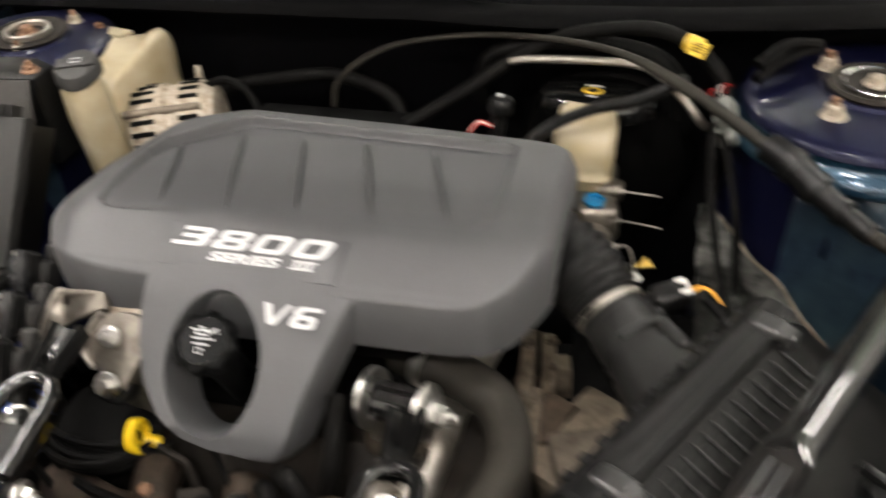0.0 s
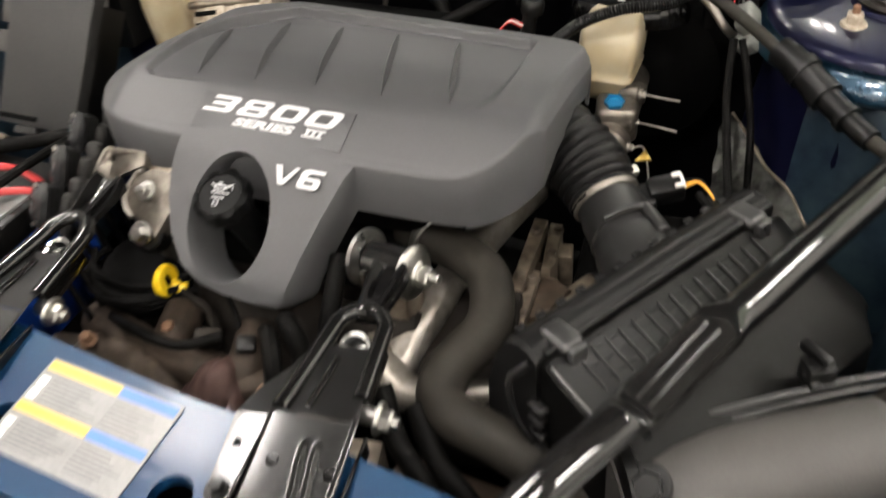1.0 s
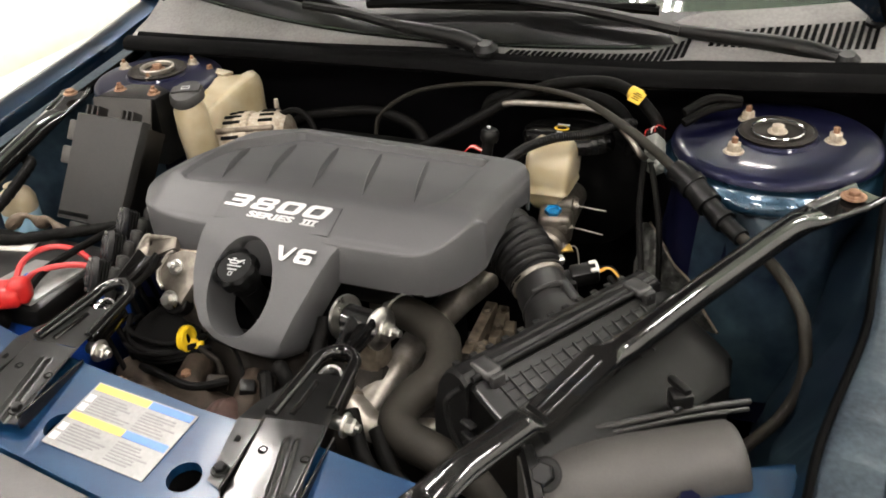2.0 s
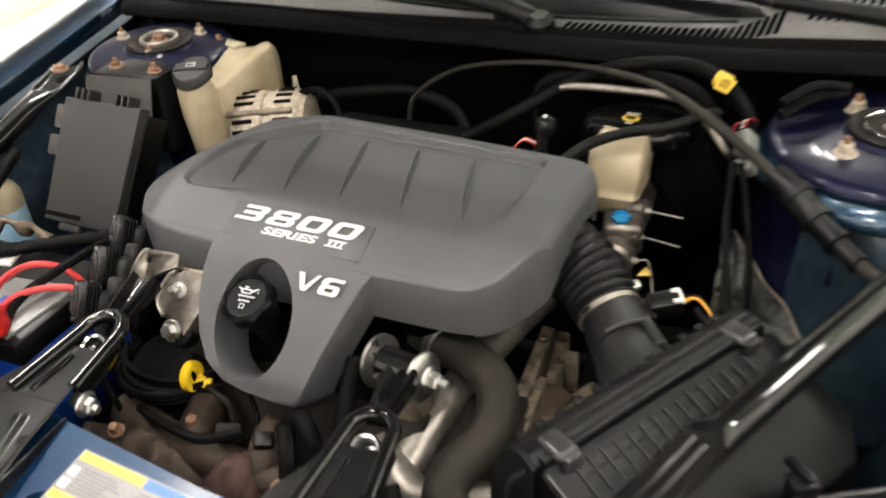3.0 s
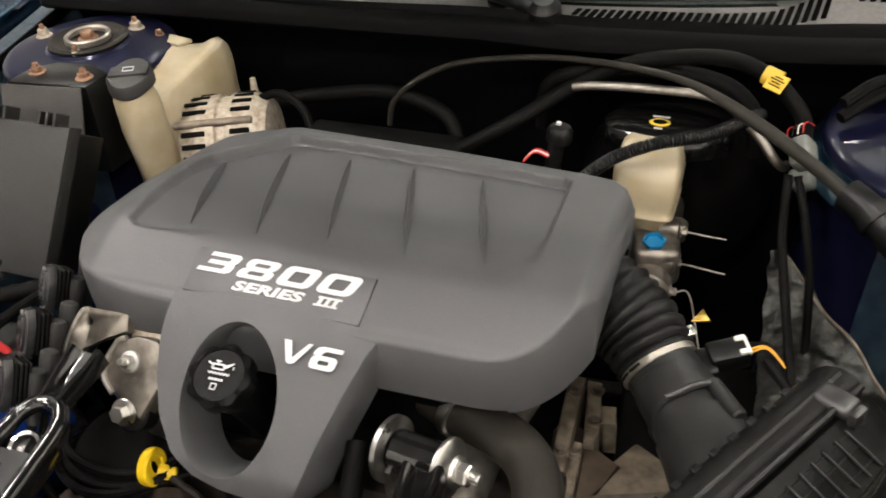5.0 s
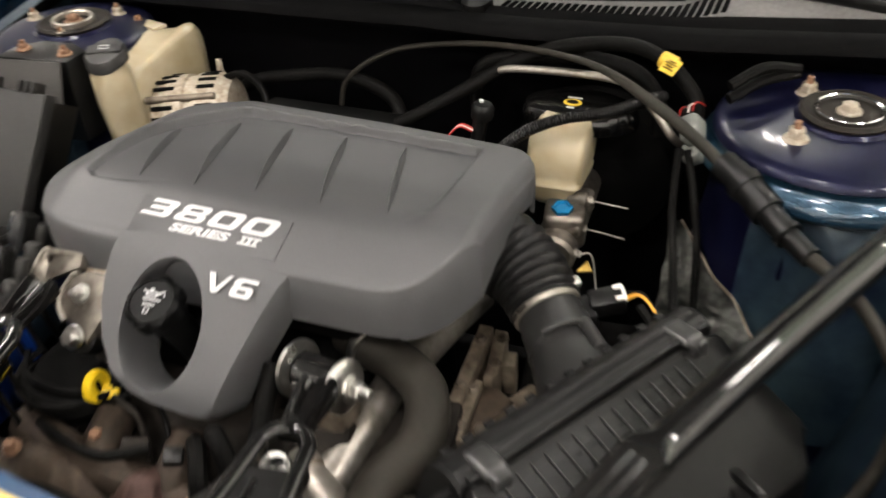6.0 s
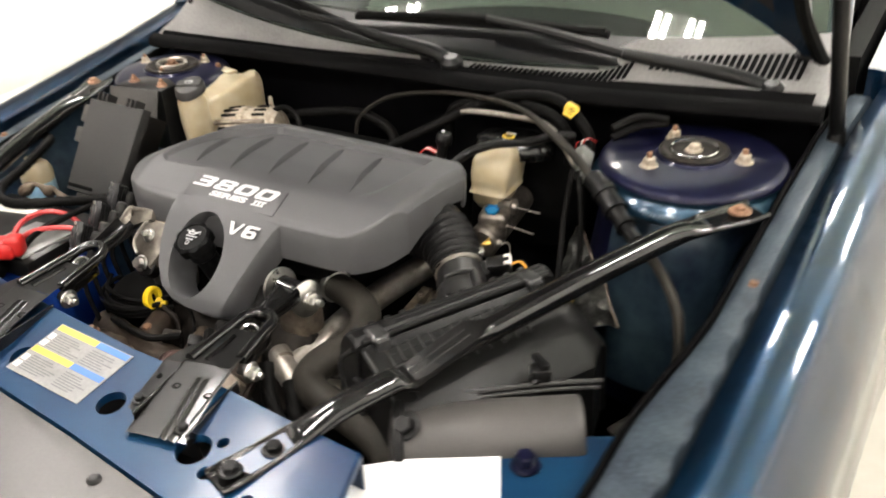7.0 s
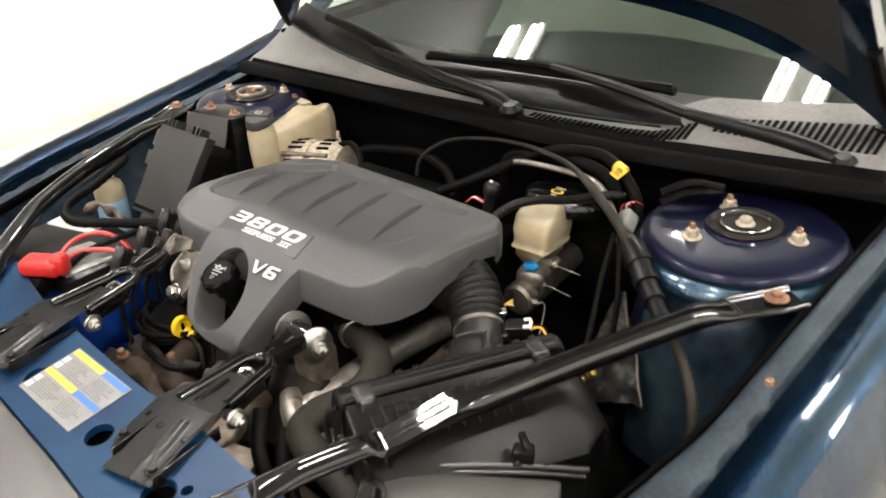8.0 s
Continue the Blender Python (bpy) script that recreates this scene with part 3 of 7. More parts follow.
def pod(x):
    """Rise of the cowl by the driver's wiper pivot."""
    return 0.024 * smoothstep(0.35, 0.44, x)


def rear_bay():
    # bulkhead; its colour also holds the bonnet's shade
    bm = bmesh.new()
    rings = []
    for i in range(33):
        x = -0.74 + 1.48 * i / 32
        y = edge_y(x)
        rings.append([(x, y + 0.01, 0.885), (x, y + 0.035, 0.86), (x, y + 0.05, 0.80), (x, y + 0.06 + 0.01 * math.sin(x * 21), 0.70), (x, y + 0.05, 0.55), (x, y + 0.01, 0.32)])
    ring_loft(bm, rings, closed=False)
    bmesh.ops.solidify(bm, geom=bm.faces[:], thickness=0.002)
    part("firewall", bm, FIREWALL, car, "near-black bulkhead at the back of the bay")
    # rubber seal along the front edge of the cowl
    bm = bmesh.new()
    pts = [(x, edge_y(x) - 0.004, edge_z(x)) for x in [-0.76 + 1.52 * i / 30 for i in range(31)]]
    rings = []
    for x, y, z in pts:
        rings.append([(x, y + a, z + b) for a, b in ((0.020, -0.016), (-0.004, -0.018), (-0.014, -0.010), (-0.012, 0.002), (-0.004, 0.010), (0.010, 0.012), (0.020, 0.004))])
    ring_loft(bm, rings)
    part("cowl_seal", bm, SEAL, car, "black rubber bulb seal along the cowl")
    # grey cowl panel
    bm = bmesh.new()
    rings = []
    for i in range(61):
        x = -0.76 + 1.52 * i / 60
        y0, y1, z0, z1 = edge_y(x) + 0.012, glass_y(x) + 0.012, edge_z(x) + 0.004, glass_z(x) + 0.002
        row = []
        for k, (u, dz) in enumerate(((0, -0.03), (0, 0.0), (0.15, 0.004), (0.35, -0.002), (0.6, -0.004), (0.85, 0.0), (1.0, 0.004), (1.08, -0.004), (1.2, -0.05))):
            row.append((x, y0 + (y1 - y0) * u, z0 + (z1 - z0) * u ** 1.3 + dz + pod(x) * min(1.0, u)))
        rings.append(row)
    ring_loft(bm, rings, closed=False)
    bmesh.ops.solidify(bm, geom=bm.faces[:], thickness=0.002)
    cowl = part("cowl_panel", bm, COWL_PL, car, "weathered grey plastic cowl panel with air slots")

    def on_cowl(x, u):
        y0, y1, z0, z1 = edge_y(x) + 0.012, glass_y(x) + 0.012, edge_z(x) + 0.004, glass_z(x) + 0.002
        us = (0, 0.15, 0.35, 0.6, 0.85, 1.0)
        zs = [z0 + (z1 - z0) * q ** 1.3 + dz + pod(x) * q for q, dz in zip(us, (0.0, 0.004, -0.002, -0.004, 0.0, 0.004))]
        return Vector((x, y0 + (y1 - y0) * u, lerp_table(u, us, zs)))

    # dark trim strip along the front of the cowl
    bm = bmesh.new()
    rings = []
    for i in range(61):
        x = -0.74 + 1.48 * i / 60
        ue = 0.05 + 0.075 * smoothstep(-0.35, 0.0, x)
        rings.append([tuple(on_cowl(x, u) + Vector((0, 0, dz))) for u, dz in ((0.0, -0.004), (0.0, 0.005), (ue * 0.5, 0.0085), (ue, 0.0085), (ue + 0.006, 0.001))])
    ring_loft(bm, rings, closed=False)
    part("cowl_trim", bm, SEAL, cowl, "black ridged rubber trim strip")
    # slanted air slots in a curved band, and a second row by the driver's pivot
    for xa, xb, n, tabx, ta, tb in ((0.112, 0.42, 29, (0.11, 0.20, 0.29, 0.34, 0.38, 0.44), (0.34, 0.23, 0.13, 0.16, 0.26, 0.40), (0.47, 0.47, 0.46, 0.50, 0.60, 0.72)),
                                    (0.45, 0.71, 22, (0.45, 0.54, 0.71), (0.52, 0.46, 0.42), (0.72, 0.76, 0.78))):
        for i in range(n):
            x = xa + (xb - xa) * i / n
            w = (xb - xa) / n * 0.58
            u0, u1 = lerp_table(x, tabx, ta), lerp_table(x, tabx, tb)
            a, b, c, d = on_cowl(x, u0), on_cowl(x + w, u0), on_cowl(x + w + 0.006, u1), on_cowl(x + 0.006, u1)
            bm = bmesh.new()
            up = Vector((0, 0, 0.0016))
            vs = [bm.verts.new(p + up) for p in (a, b, c, d)]
            lo = [bm.verts.new(p + Vector((0, 0, -0.02))) for p in (a, b, c, d)]
            bm.faces.new(vs)
            for k in range(4):
                bm.faces.new((vs[k], vs[(k + 1) % 4], lo[(k + 1) % 4], lo[k]))
            part("air_slot", bm, GRIME_SHADE, cowl, smooth=False)
    for x, u in ((0.012, 0.5), (0.70, 0.75)):
        p = on_cowl(x, u)
        b = bmesh.new()
        lathe(b, p, (0, -0.3, 1), [(0.016, 0), (0.016, 0.006), (0.010, 0.008), (0.009, 0.001)], 20)
        part("cowl_plug", b, BLACK_PL, cowl)
    # windscreen
    bm = bmesh.new()
    outer, inner = [], []
    nx, ns = 24, 8
    grid = {}
    for lay in (0, 1):
        for i in range(nx + 1):
            x = -0.74 + 1.48 * i / nx
            for k in range(ns + 1):
                s = -0.03 + 0.85 * k / ns
                narrow = 1 - 0.14 * max(0, s)
                grid[lay, i, k] = bm.verts.new((x * narrow, glass_y(x) + s - lay * -0.002, glass_z(x) + 0.532 * s - lay * 0.005 - 0.03 * max(0, s) ** 2))
    for lay in (0, 1):
        for i in range(nx):
            for k in range(ns):
                bm.faces.new([grid[lay, a, b] for a, b in ((i, k), (i + 1, k), (i + 1, k + 1), (i, k + 1))])
    for i in range(nx):
        for k in (0, ns):
            bm.faces.new((grid[0, i, k], grid[0, i + 1, k], grid[1, i + 1, k], grid[1, i, k]))
    for k in range(ns):
        for i in (0, nx):
            bm.faces.new((grid[0, i, k], grid[0, i, k + 1], grid[1, i, k + 1], grid[1, i, k]))
    ws = part("windscreen", bm, GLASS, car, "green-tinted curved windscreen glass")
    ws.visible_shadow = False
    # black printed band along the foot of the glass
    bm = bmesh.new()
    rings = []
    for i in range(41):
        x = -0.735 + 1.47 * i / 40
        rings.append([(x, glass_y(x) + q, glass_z(x) + 0.532 * q + 0.0018) for q in (-0.028, -0.01, 0.015, 0.035 + 0.02 * math.exp(-((x - 0.1) / 0.25) ** 2))])
    ring_loft(bm, rings, closed=False)
    part("glass_band", bm, BLACK_PL, ws, "black printed band at the foot of the glass")
    # cabin seen through the glass
    bm = bmesh.new()
    slab(bm, [(-0.70, 0.36), (0.70, 0.36), (0.70, 1.02), (-0.70, 1.02)], 0.86, 0.925, 0.01)
    slab(bm, [(-0.70, 1.0), (0.70, 1.0), (0.70, 1.04), (-0.70, 1.04)], 0.45, 0.90)
    part("dashboard", bm, DASH, car, "dark grey dashboard top")
    bm = bmesh.new()
    slab(bm, [(-0.74, 1.9), (0.74, 1.9), (0.74, 1.96), (-0.74, 1.96)], 0.3, 1.40)
    slab(bm, [(-0.68, 0.98), (0.68, 0.98), (0.66, 1.94), (-0.66, 1.94)], 1.385, 1.41)
    slab(bm, [(-0.78, 0.40), (-0.74, 0.40), (-0.74, 1.94), (-0.78, 1.94)], 0.3, 0.93)
    slab(bm, [(0.74, 0.40), (0.78, 0.40), (0.78, 1.94), (0.74, 1.94)], 0.3, 0.93)
    part("cabin_shell", bm, DASH, car, "dark cabin lining")
    for s in (-1, 1):
        bm = bmesh.new()
        rings = []
        for y in (0.345, 0.42, 1.0, 1.9, 1.97):
            rings.append([(s * a, y, b) for a, b in ((0.80, 0.93), (0.86, 0.925), (0.905, 0.88), (0.945, 0.72), (0.955, 0.50), (0.92, 0.26), (0.80, 0.25))])
        ring_loft(bm, rings)
        part("door_panel", bm, PAINT, car, "deep blue side panel behind the fender")
        for ya, yb in ((0.36, 1.02),):
            bm = bmesh.new()
            tube(bm, [(s * 0.74, ya, 0.95), (s * 0.70, 0.62, 1.14), (s * 0.66, yb, 1.40)], 0.022, seg=10)
            part("pillar", bm, PAINT, car, "blue windscreen pillar")


rear_bay()

HINGE_Y, HINGE_Z, HOOD_ANGLE = 0.27, 0.965, 57.0


def hood_point(x, d, lift=0.0):
    a = radians(HOOD_ANGLE)
    return Vector((x, HINGE_Y - d * math.cos(a) - lift * math.sin(a) * -1, HINGE_Z + d * math.sin(a) + lift * math.cos(a)))


def hood():
    n, m = 36, 14

    def d0(x):
        return 0.205 * (1 - min(1.0, abs(x / 0.71)) ** 4)

    bm = bmesh.new()
    rings = []
    for i in range(n + 1):
        u = -1 + 2 * i / n
        top, bot = [], []
        for k in range(m + 1):
            v = k / m
            wide = 0.715 - 0.09 * v
            x = u * wide
            d = d0(u * 0.71) + (1.10 - 0.10 * u * u - d0(u * 0.71)) * v
            crown = 0.03 * (1 - u * u)
            top.append(hood_point(x, d, crown + 0.012))
            bot.append(hood_point(x, d, crown - 0.016 + 0.010 * (1 if 0.06 < v < 0.94 and abs(u) < 0.92 else 0)))
        rings.append(top + bot[::-1])
    ring_loft(bm, rings)
    part("bonnet", bm, PAINT, car, "deep blue bonnet raised on its hinges", sharp=50)
    bm = bmesh.new()
    rings = []
    for i in range(21):
        u = -0.94 + 1.88 * i / 20
        row = []
        for k in range(9):
            v = 0.045 + 0.90 * k / 8
            d = d0(u * 0.71) + (1.10 - d0(u * 0.71)) * v
            row.append(hood_point(u * (0.715 - 0.09 * v), d, 0.03 * (1 - u * u) - 0.012 - 0.006 * (1 if 0 < k < 8 and abs(u) < 0.93 else -0.3)))
        rings.append(row)
    ring_loft(bm, rings, closed=False)
    part("bonnet_lining", bm, INSUL, car, "black felt lining under the bonnet")
    for s in (-1, 1):
        bm = bmesh.new()
        tube(bm, [(s * 0.745, 0.34, 0.90), (s * 0.742, 0.29, 0.935), (s * 0.725, 0.25, 0.975), (s * 0.70, 0.20, 1.05), (s * 0.69, 0.15, 1.12)], 0.013, seg=8)
        box(bm, (s * 0.745, 0.30, 0.905), (0.012, 0.10, 0.06), bevel=0.004)
        part("bonnet_hinge", bm, RUBBER, car, "black steel bonnet hinge")
    # gas spring on the driver's side
    base, top = Vector((0.786, 0.150, 0.872)), Vector((0.742, 0.035, 1.38))
    bm = bmesh.new()
    rod(bm, base, base.lerp(top, 0.86), 0.0135, seg=16, bev=0.002)
    gs = part("gas_spring", bm, BLACK_PL, car, "black gas spring holding the bonnet")
    bm = bmesh.new()
    rod(bm, base.lerp(top, 0.86), top, 0.005, seg=12)
    part("piston_rod", bm, CHROME, gs)
    bm = bmesh.new()
    rod(bm, base + Vector((0, 0, -0.02)), base + Vector((0, 0, 0.02)), 0.017, 0.013, seg=16, bev=0.003)
    part("ball_socket", bm, BLACK_PL, gs)


hood()


def wiper(pivot, knee, tip, blade_a, blade_b):
    pv, kn, tp = Vector(pivot), Vector(knee), Vector(tip)
    bm = bmesh.new()
    tube(bm, [pv, pv.lerp(kn, 0.3) + Vector((0, 0, 0.010)), kn], lambda t: 0.017 - 0.006 * t, seg=10)
    lathe(bm, pv + Vector((0, 0, -0.02)), (0, -0.2, 1), [(0.018, 0), (0.023, 0.012), (0.022, 0.03), (0.013, 0.04)], 20)
    arm = part("wiper_arm", bm, BLACK_PL, car, "black wiper arm resting on the cowl")
    bm = bmesh.new()
    tube(bm, [kn, kn.lerp(tp, 0.5) + Vector((0, 0, 0.004)), tp], lambda t: 0.011 - 0.003 * t, seg=8)
    part("arm_rod", bm, BLACK_PL, arm)
    a, b = Vector(blade_a), Vector(blade_b)
    bm = bmesh.new()
    tube(bm, [a, a.lerp(b, 0.25) + Vector((0, 0, 0.010)), a.lerp(b, 0.5) + Vector((0, 0, 0.014)), a.lerp(b, 0.75) + Vector((0, 0, 0.010)), b], 0.0085, seg=8)
    box(bm, a.lerp(b, 0.5) + Vector((0, 0, 0.004)), ((b - a).length * 0.98, 0.010, 0.018), (b - a).to_track_quat("X", "Z").to_matrix(), 0.002)
    part("wiper_blade", bm, RUBBER, arm, "black rubber wiper blade")


wiper((0.080, 0.090, 0.926), (-0.095, 0.105, 0.957), (-0.311, 0.135, 0.975), (-0.559, 0.237, 0.990), (-0.191, 0.125, 0.963))
wiper((0.665, 0.185, 0.920), (0.400, 0.160, 0.965), (0.118, 0.165, 1.000), (-0.181, 0.152, 0.978), (0.359, 0.192, 0.986))

# ---- engine cover ----


def poly_depth(poly, x, y):
    """Distance inside the outline (minus outside)."""
    best, inside, n = 1e9, False, len(poly)
    for i in range(n):
        (x1, y1), (x2, y2) = poly[i], poly[(i + 1) % n]
        dx, dy = x2 - x1, y2 - y1
        t = max(0, min(1, ((x - x1) * dx + (y - y1) * dy) / (dx * dx + dy * dy)))
        best = min(best, math.hypot(x - x1 - t * dx, y - y1 - t * dy))
        if (y1 > y) != (y2 > y) and x < (x2 - x1) * (y - y1) / (y2 - y1) + x1:
            inside = not inside
    return best if inside else -best


REAR_X = (-0.292, -0.288, -0.280, -0.258, -0.222, -0.188, 0.03, 0.20, 0.235, 0.250)
REAR_Y = (-0.375, -0.315, -0.25, -0.186, -0.140, -0.116, -0.126, -0.146, -0.156, -0.195)
FORE_X = (-0.292, -0.286, -0.27, -0.24, -0.20, -0.153, 0.065, 0.165, 0.190, 0.208, 0.224, 0.238, 0.250)
FORE_Y = (-0.385, -0.418, -0.442, -0.457, -0.463, -0.465, -0.465, -0.464, -0.460, -0.450, -0.433, -0.410, -0.380)
CREST_Y = (-0.470, -0.466, -0.455, -0.420, -0.395, -0.370, -0.300, -0.170, -0.130)
CREST_Z = (0.838, 0.844, 0.8495, 0.866, 0.8755, 0.876, 0.869, 0.849, 0.841)
RECESS = ((-0.234, -0.392), (-0.241, -0.33), (-0.244, -0.27), (-0.238, -0.235), (-0.180, -0.148), (-0.168, -0.143), (0.170, -0.170), (0.180, -0.176), (0.192, -0.36), (0.176, -0.405), (0.160, -0.408), (-0.222, -0.400))


def eased(x, xs, ys, half):
    """The table's value averaged over a short stretch, so that its corners run round."""
    w = min(half, x - xs[0], xs[-1] - x)
    return lerp_table(x, xs, ys) if w < 1e-5 else sum(lerp_table(x + w * k / 4, xs, ys) for k in range(-4, 5)) / 9


def cover_z(x, y):
    z = eased(y, CREST_Y, CREST_Z, 0.012)
    z -= 0.016 * (1 - smoothstep(0, 0.05, x + 0.292)) + 0.006 * (1 - smoothstep(0, 0.014, 0.250 - x))
    d = poly_depth(RECESS, x, y)
    return z - (lerp_table(y, (-0.41, -0.34, -0.18), (0.0006, 0.0035, 0.0128)) + 0.0045 * (1 - smoothstep(-0.23, -0.10, x))) * smoothstep(-0.0015, 0.0045 + 0.02 * max(0.0, -0.30 - y) / 0.1 * smoothstep(-0.22, -0.08, x), d)


def slanted(bm, m, shape, w, h, lean, z1=0.0010):
    """One raised piece of a leaning letter; the shape is given in its unit box."""
    slab(bm, [(x * w + y * lean, y * h) for x, y in shape], 0.0, z1, m=m)


def loop(bm, m, outer, inner, w, h, lean, z1=0.0010):
    """A raised ring between two outlines of the same count."""
    rows = []
    for shape, z in ((outer, 0.0), (outer, z1), (inner, z1), (inner, 0.0)):
        rows.append([m @ Vector((x * w + y * lean, y * h, z)) for x, y in shape])
    ring_loft(bm, rows, (False, False))


def rounded(x0, y0, x1, y1, cx, cy):
    """A box outline with its corners cut twice."""
    out = []
    for ax, ay, sx, sy in ((x0, y0, 1, 1), (x1, y0, -1, 1), (x1, y1, -1, -1), (x0, y1, 1, -1)):
        pts = [(ax, ay + sy * cy), (ax + sx * cx * 0.3, ay + sy * cy * 0.3), (ax + sx * cx, ay)]
        out += pts if sx * sy > 0 else pts[::-1]
    return out


def nought(bm, m, w, h, lean):
    loop(bm, m, rounded(0, 0, 1, 1, 0.16, 0.24), rounded(0.27, 0.23, 0.73, 0.77, 0.05, 0.08), w, h, lean)


def eight(bm, m, w, h, lean):
    loop(bm, m, rounded(0, 0, 1, 0.5, 0.14, 0.16), rounded(0.27, 0.19, 0.73, 0.39, 0.05, 0.05), w, h, lean)
    loop(bm, m, rounded(0.03, 0.5, 0.97, 1, 0.14, 0.18), rounded(0.28, 0.62, 0.72, 0.81, 0.05, 0.05), w, h, lean)


def three(bm, m, w, h, lean):
    slanted(bm, m, [(0.04, 1), (0.04, 0.80), (0.66, 0.80), (0.70, 0.76), (0.70, 0.66), (0.66, 0.61), (0.14, 0.61), (0.14, 0.41), (0.66, 0.41), (0.70, 0.36), (0.70, 0.25), (0.66, 0.20),
                    (0, 0.20), (0, 0), (0.86, 0), (0.97, 0.10), (0.97, 0.40), (0.91, 0.51), (0.97, 0.61), (0.97, 0.88), (0.86, 1)], w, h, lean)


def vee(bm, m, w, h, lean):
    slanted(bm, m, [(0, 1), (0.30, 0.06), (0.38, 0), (0.48, 0), (0.58, 0.06), (1.02, 1), (0.86, 1), (0.46, 0.26), (0.26, 1)], w, h, lean)


def six(bm, m, w, h, lean):
    loop(bm, m, rounded(0, 0, 0.95, 0.60, 0.16, 0.18), rounded(0.28, 0.21, 0.68, 0.40, 0.05, 0.05), w, h, lean)
    slanted(bm, m, [(0.0, 0.60), (0.30, 0.60), (0.34, 0.74), (0.44, 0.81), (1.0, 0.81), (1.0, 1), (0.26, 1), (0.10, 0.93), (0.02, 0.78)], w, h, lean)


def engine_cover():
    cover = thing("engine_cover", (0, -0.33, 0.76), "dark grey moulded plastic engine cover with white lettering", "engine cover")
    nu, nv = 340, 210
    bm = bmesh.new()
    us = [-0.292 + 0.542 * i / nu for i in range(nu + 1)]
    grid = []
    for x in us:
        ya, yb = eased(x, FORE_X, FORE_Y, 0.012), eased(x, REAR_X, REAR_Y, 0.016)
        col = []
        for k in range(nv + 1):
            y = ya + (yb - ya) * k / nv
            d = min(max(0.0, d_) for d_ in (x + 0.292, (yb - y) * 0.95, 0.250 - x))
            r = 0.009
            fall = r - math.sqrt(max(0.0, r * r - (r - d) ** 2)) if d < r else 0.0
            col.append(bm.verts.new((x, y, cover_z(x, y) - fall * 0.85)))
        grid.append(col)
    for i in range(nu):
        for k in range(nv):
            bm.faces.new((grid[i][k], grid[i + 1][k], grid[i + 1][k + 1], grid[i][k + 1]))
    rim = [grid[i][0] for i in range(nu + 1)] + [grid[nu][k] for k in range(1, nv + 1)] + [grid[i][nv] for i in range(nu - 1, -1, -1)] + [grid[0][k] for k in range(nv - 1, 0, -1)]
    n = len(rim)
    c = Vector((-0.02, -0.31, 0))
    prev = rim
    low = []
    for v in rim:
        x, y = v.co.x, v.co.y
        zb = 0.770 + 0.012 * smoothstep(-0.02, 0.06, x)
        if x > 0.19 and y < -0.2:
            zb = lerp_table(y, (-0.46, -0.42, -0.38, -0.33, -0.24, -0.2), (0.779, 0.782, 0.790, 0.804, 0.810, 0.80))
        elif y > -0.25:
            zb = 0.785
        low.append(zb)
    for step, (out, frac) in enumerate(((0.0016, 0.02), (0.0028, 0.06), (0.003, 0.5), (0.001, 1.0), (-0.003, 1.0))):
        ring = []
        for j, v in enumerate(rim):
            a, b = rim[j - 1].co, rim[(j + 1) % n].co
            nrm = Vector((b.y - a.y, a.x - b.x, 0))
            nrm = nrm.normalized() if nrm.length > 1e-6 else (v.co - c).normalized()
            ring.append(bm.verts.new((v.co.x + nrm.x * out, v.co.y + nrm.y * out, v.co.z + (low[j] - v.co.z) * frac + (0.003 if step == 4 else 0))))
        for j in range(n):
            bm.faces.new((prev[j], prev[(j + 1) % n], ring[(j + 1) % n], ring[j]))
        prev = ring
    part("top_shell", bm, GREY_COVER, cover, sharp=60)
    # spindle-shaped fins in the recess
    for (xa, ya), (xb, yb) in (((-0.225, -0.225), (-0.168, -0.382)), ((-0.164, -0.180), (-0.090, -0.385)), ((-0.086, -0.176), (-0.016, -0.376)),
                               ((-0.005, -0.178), (0.067, -0.380)), ((0.081, -0.184), (0.146, -0.377))):
        bm = bmesh.new()
        rings = []
        a, b = Vector((xa, ya, 0)), Vector((xb, yb, 0))
        t = (b - a).normalized()
        w = Vector((t.y, -t.x, 0))
        for i in range(19):
            u = i / 18
            p = a.lerp(b, u)
            g = max(0.03, min(1, 1.2 * math.sin(math.pi * (0.06 + 0.92 * u)) ** 0.9))
            half, h = 0.0040 * g, 0.0088 * g
            row = []
            for dx, dz in ((-half, -0.002), (-half * 0.55, h * 0.7), (0, h), (half * 0.55, h * 0.7), (half, -0.002)):
                q = p + w * dx
                row.append((q.x, q.y, cover_z(q.x, q.y) + dz))
            rings.append(row)
        ring_loft(bm, rings)
        part("fin", bm, GREY_COVER, cover, sharp=70)
    # front stem with the oval opening
    prof_t = (0.0, 0.028, 0.065, 0.11, 0.158, 0.192)
    prof_y = (-0.452, -0.478, -0.504, -0.534, -0.566, -0.577)
    prof_z = (0.850, 0.834, 0.807, 0.774, 0.738, 0.706)

    def on_stem(x, t, sink=0.0):
        y, z = lerp_table(t, prof_t, prof_y), lerp_table(t, prof_t, prof_z)
        crown = 0.004 * math.cos(min(1, abs((x + 0.05) / 0.12)) * math.pi / 2)
        return Vector((x, y + 0.75 * sink - 0.7 * crown, z - 0.65 * sink + 0.7 * crown))

    outline = ((-0.146, -0.004), (-0.147, 0.05), (-0.142, 0.085), (-0.130, 0.122), (-0.110, 0.152), (-0.084, 0.171), (-0.054, 0.179), (-0.008, 0.183),
               (0.014, 0.182), (0.023, 0.170), (0.036, 0.122), (0.053, 0.07), (0.070, 0.025), (0.086, -0.004))
    cx, ct, rx, rt = -0.060, 0.094, 0.050, 0.073
    na = 120
    edge_pts, hole_pts = [], []
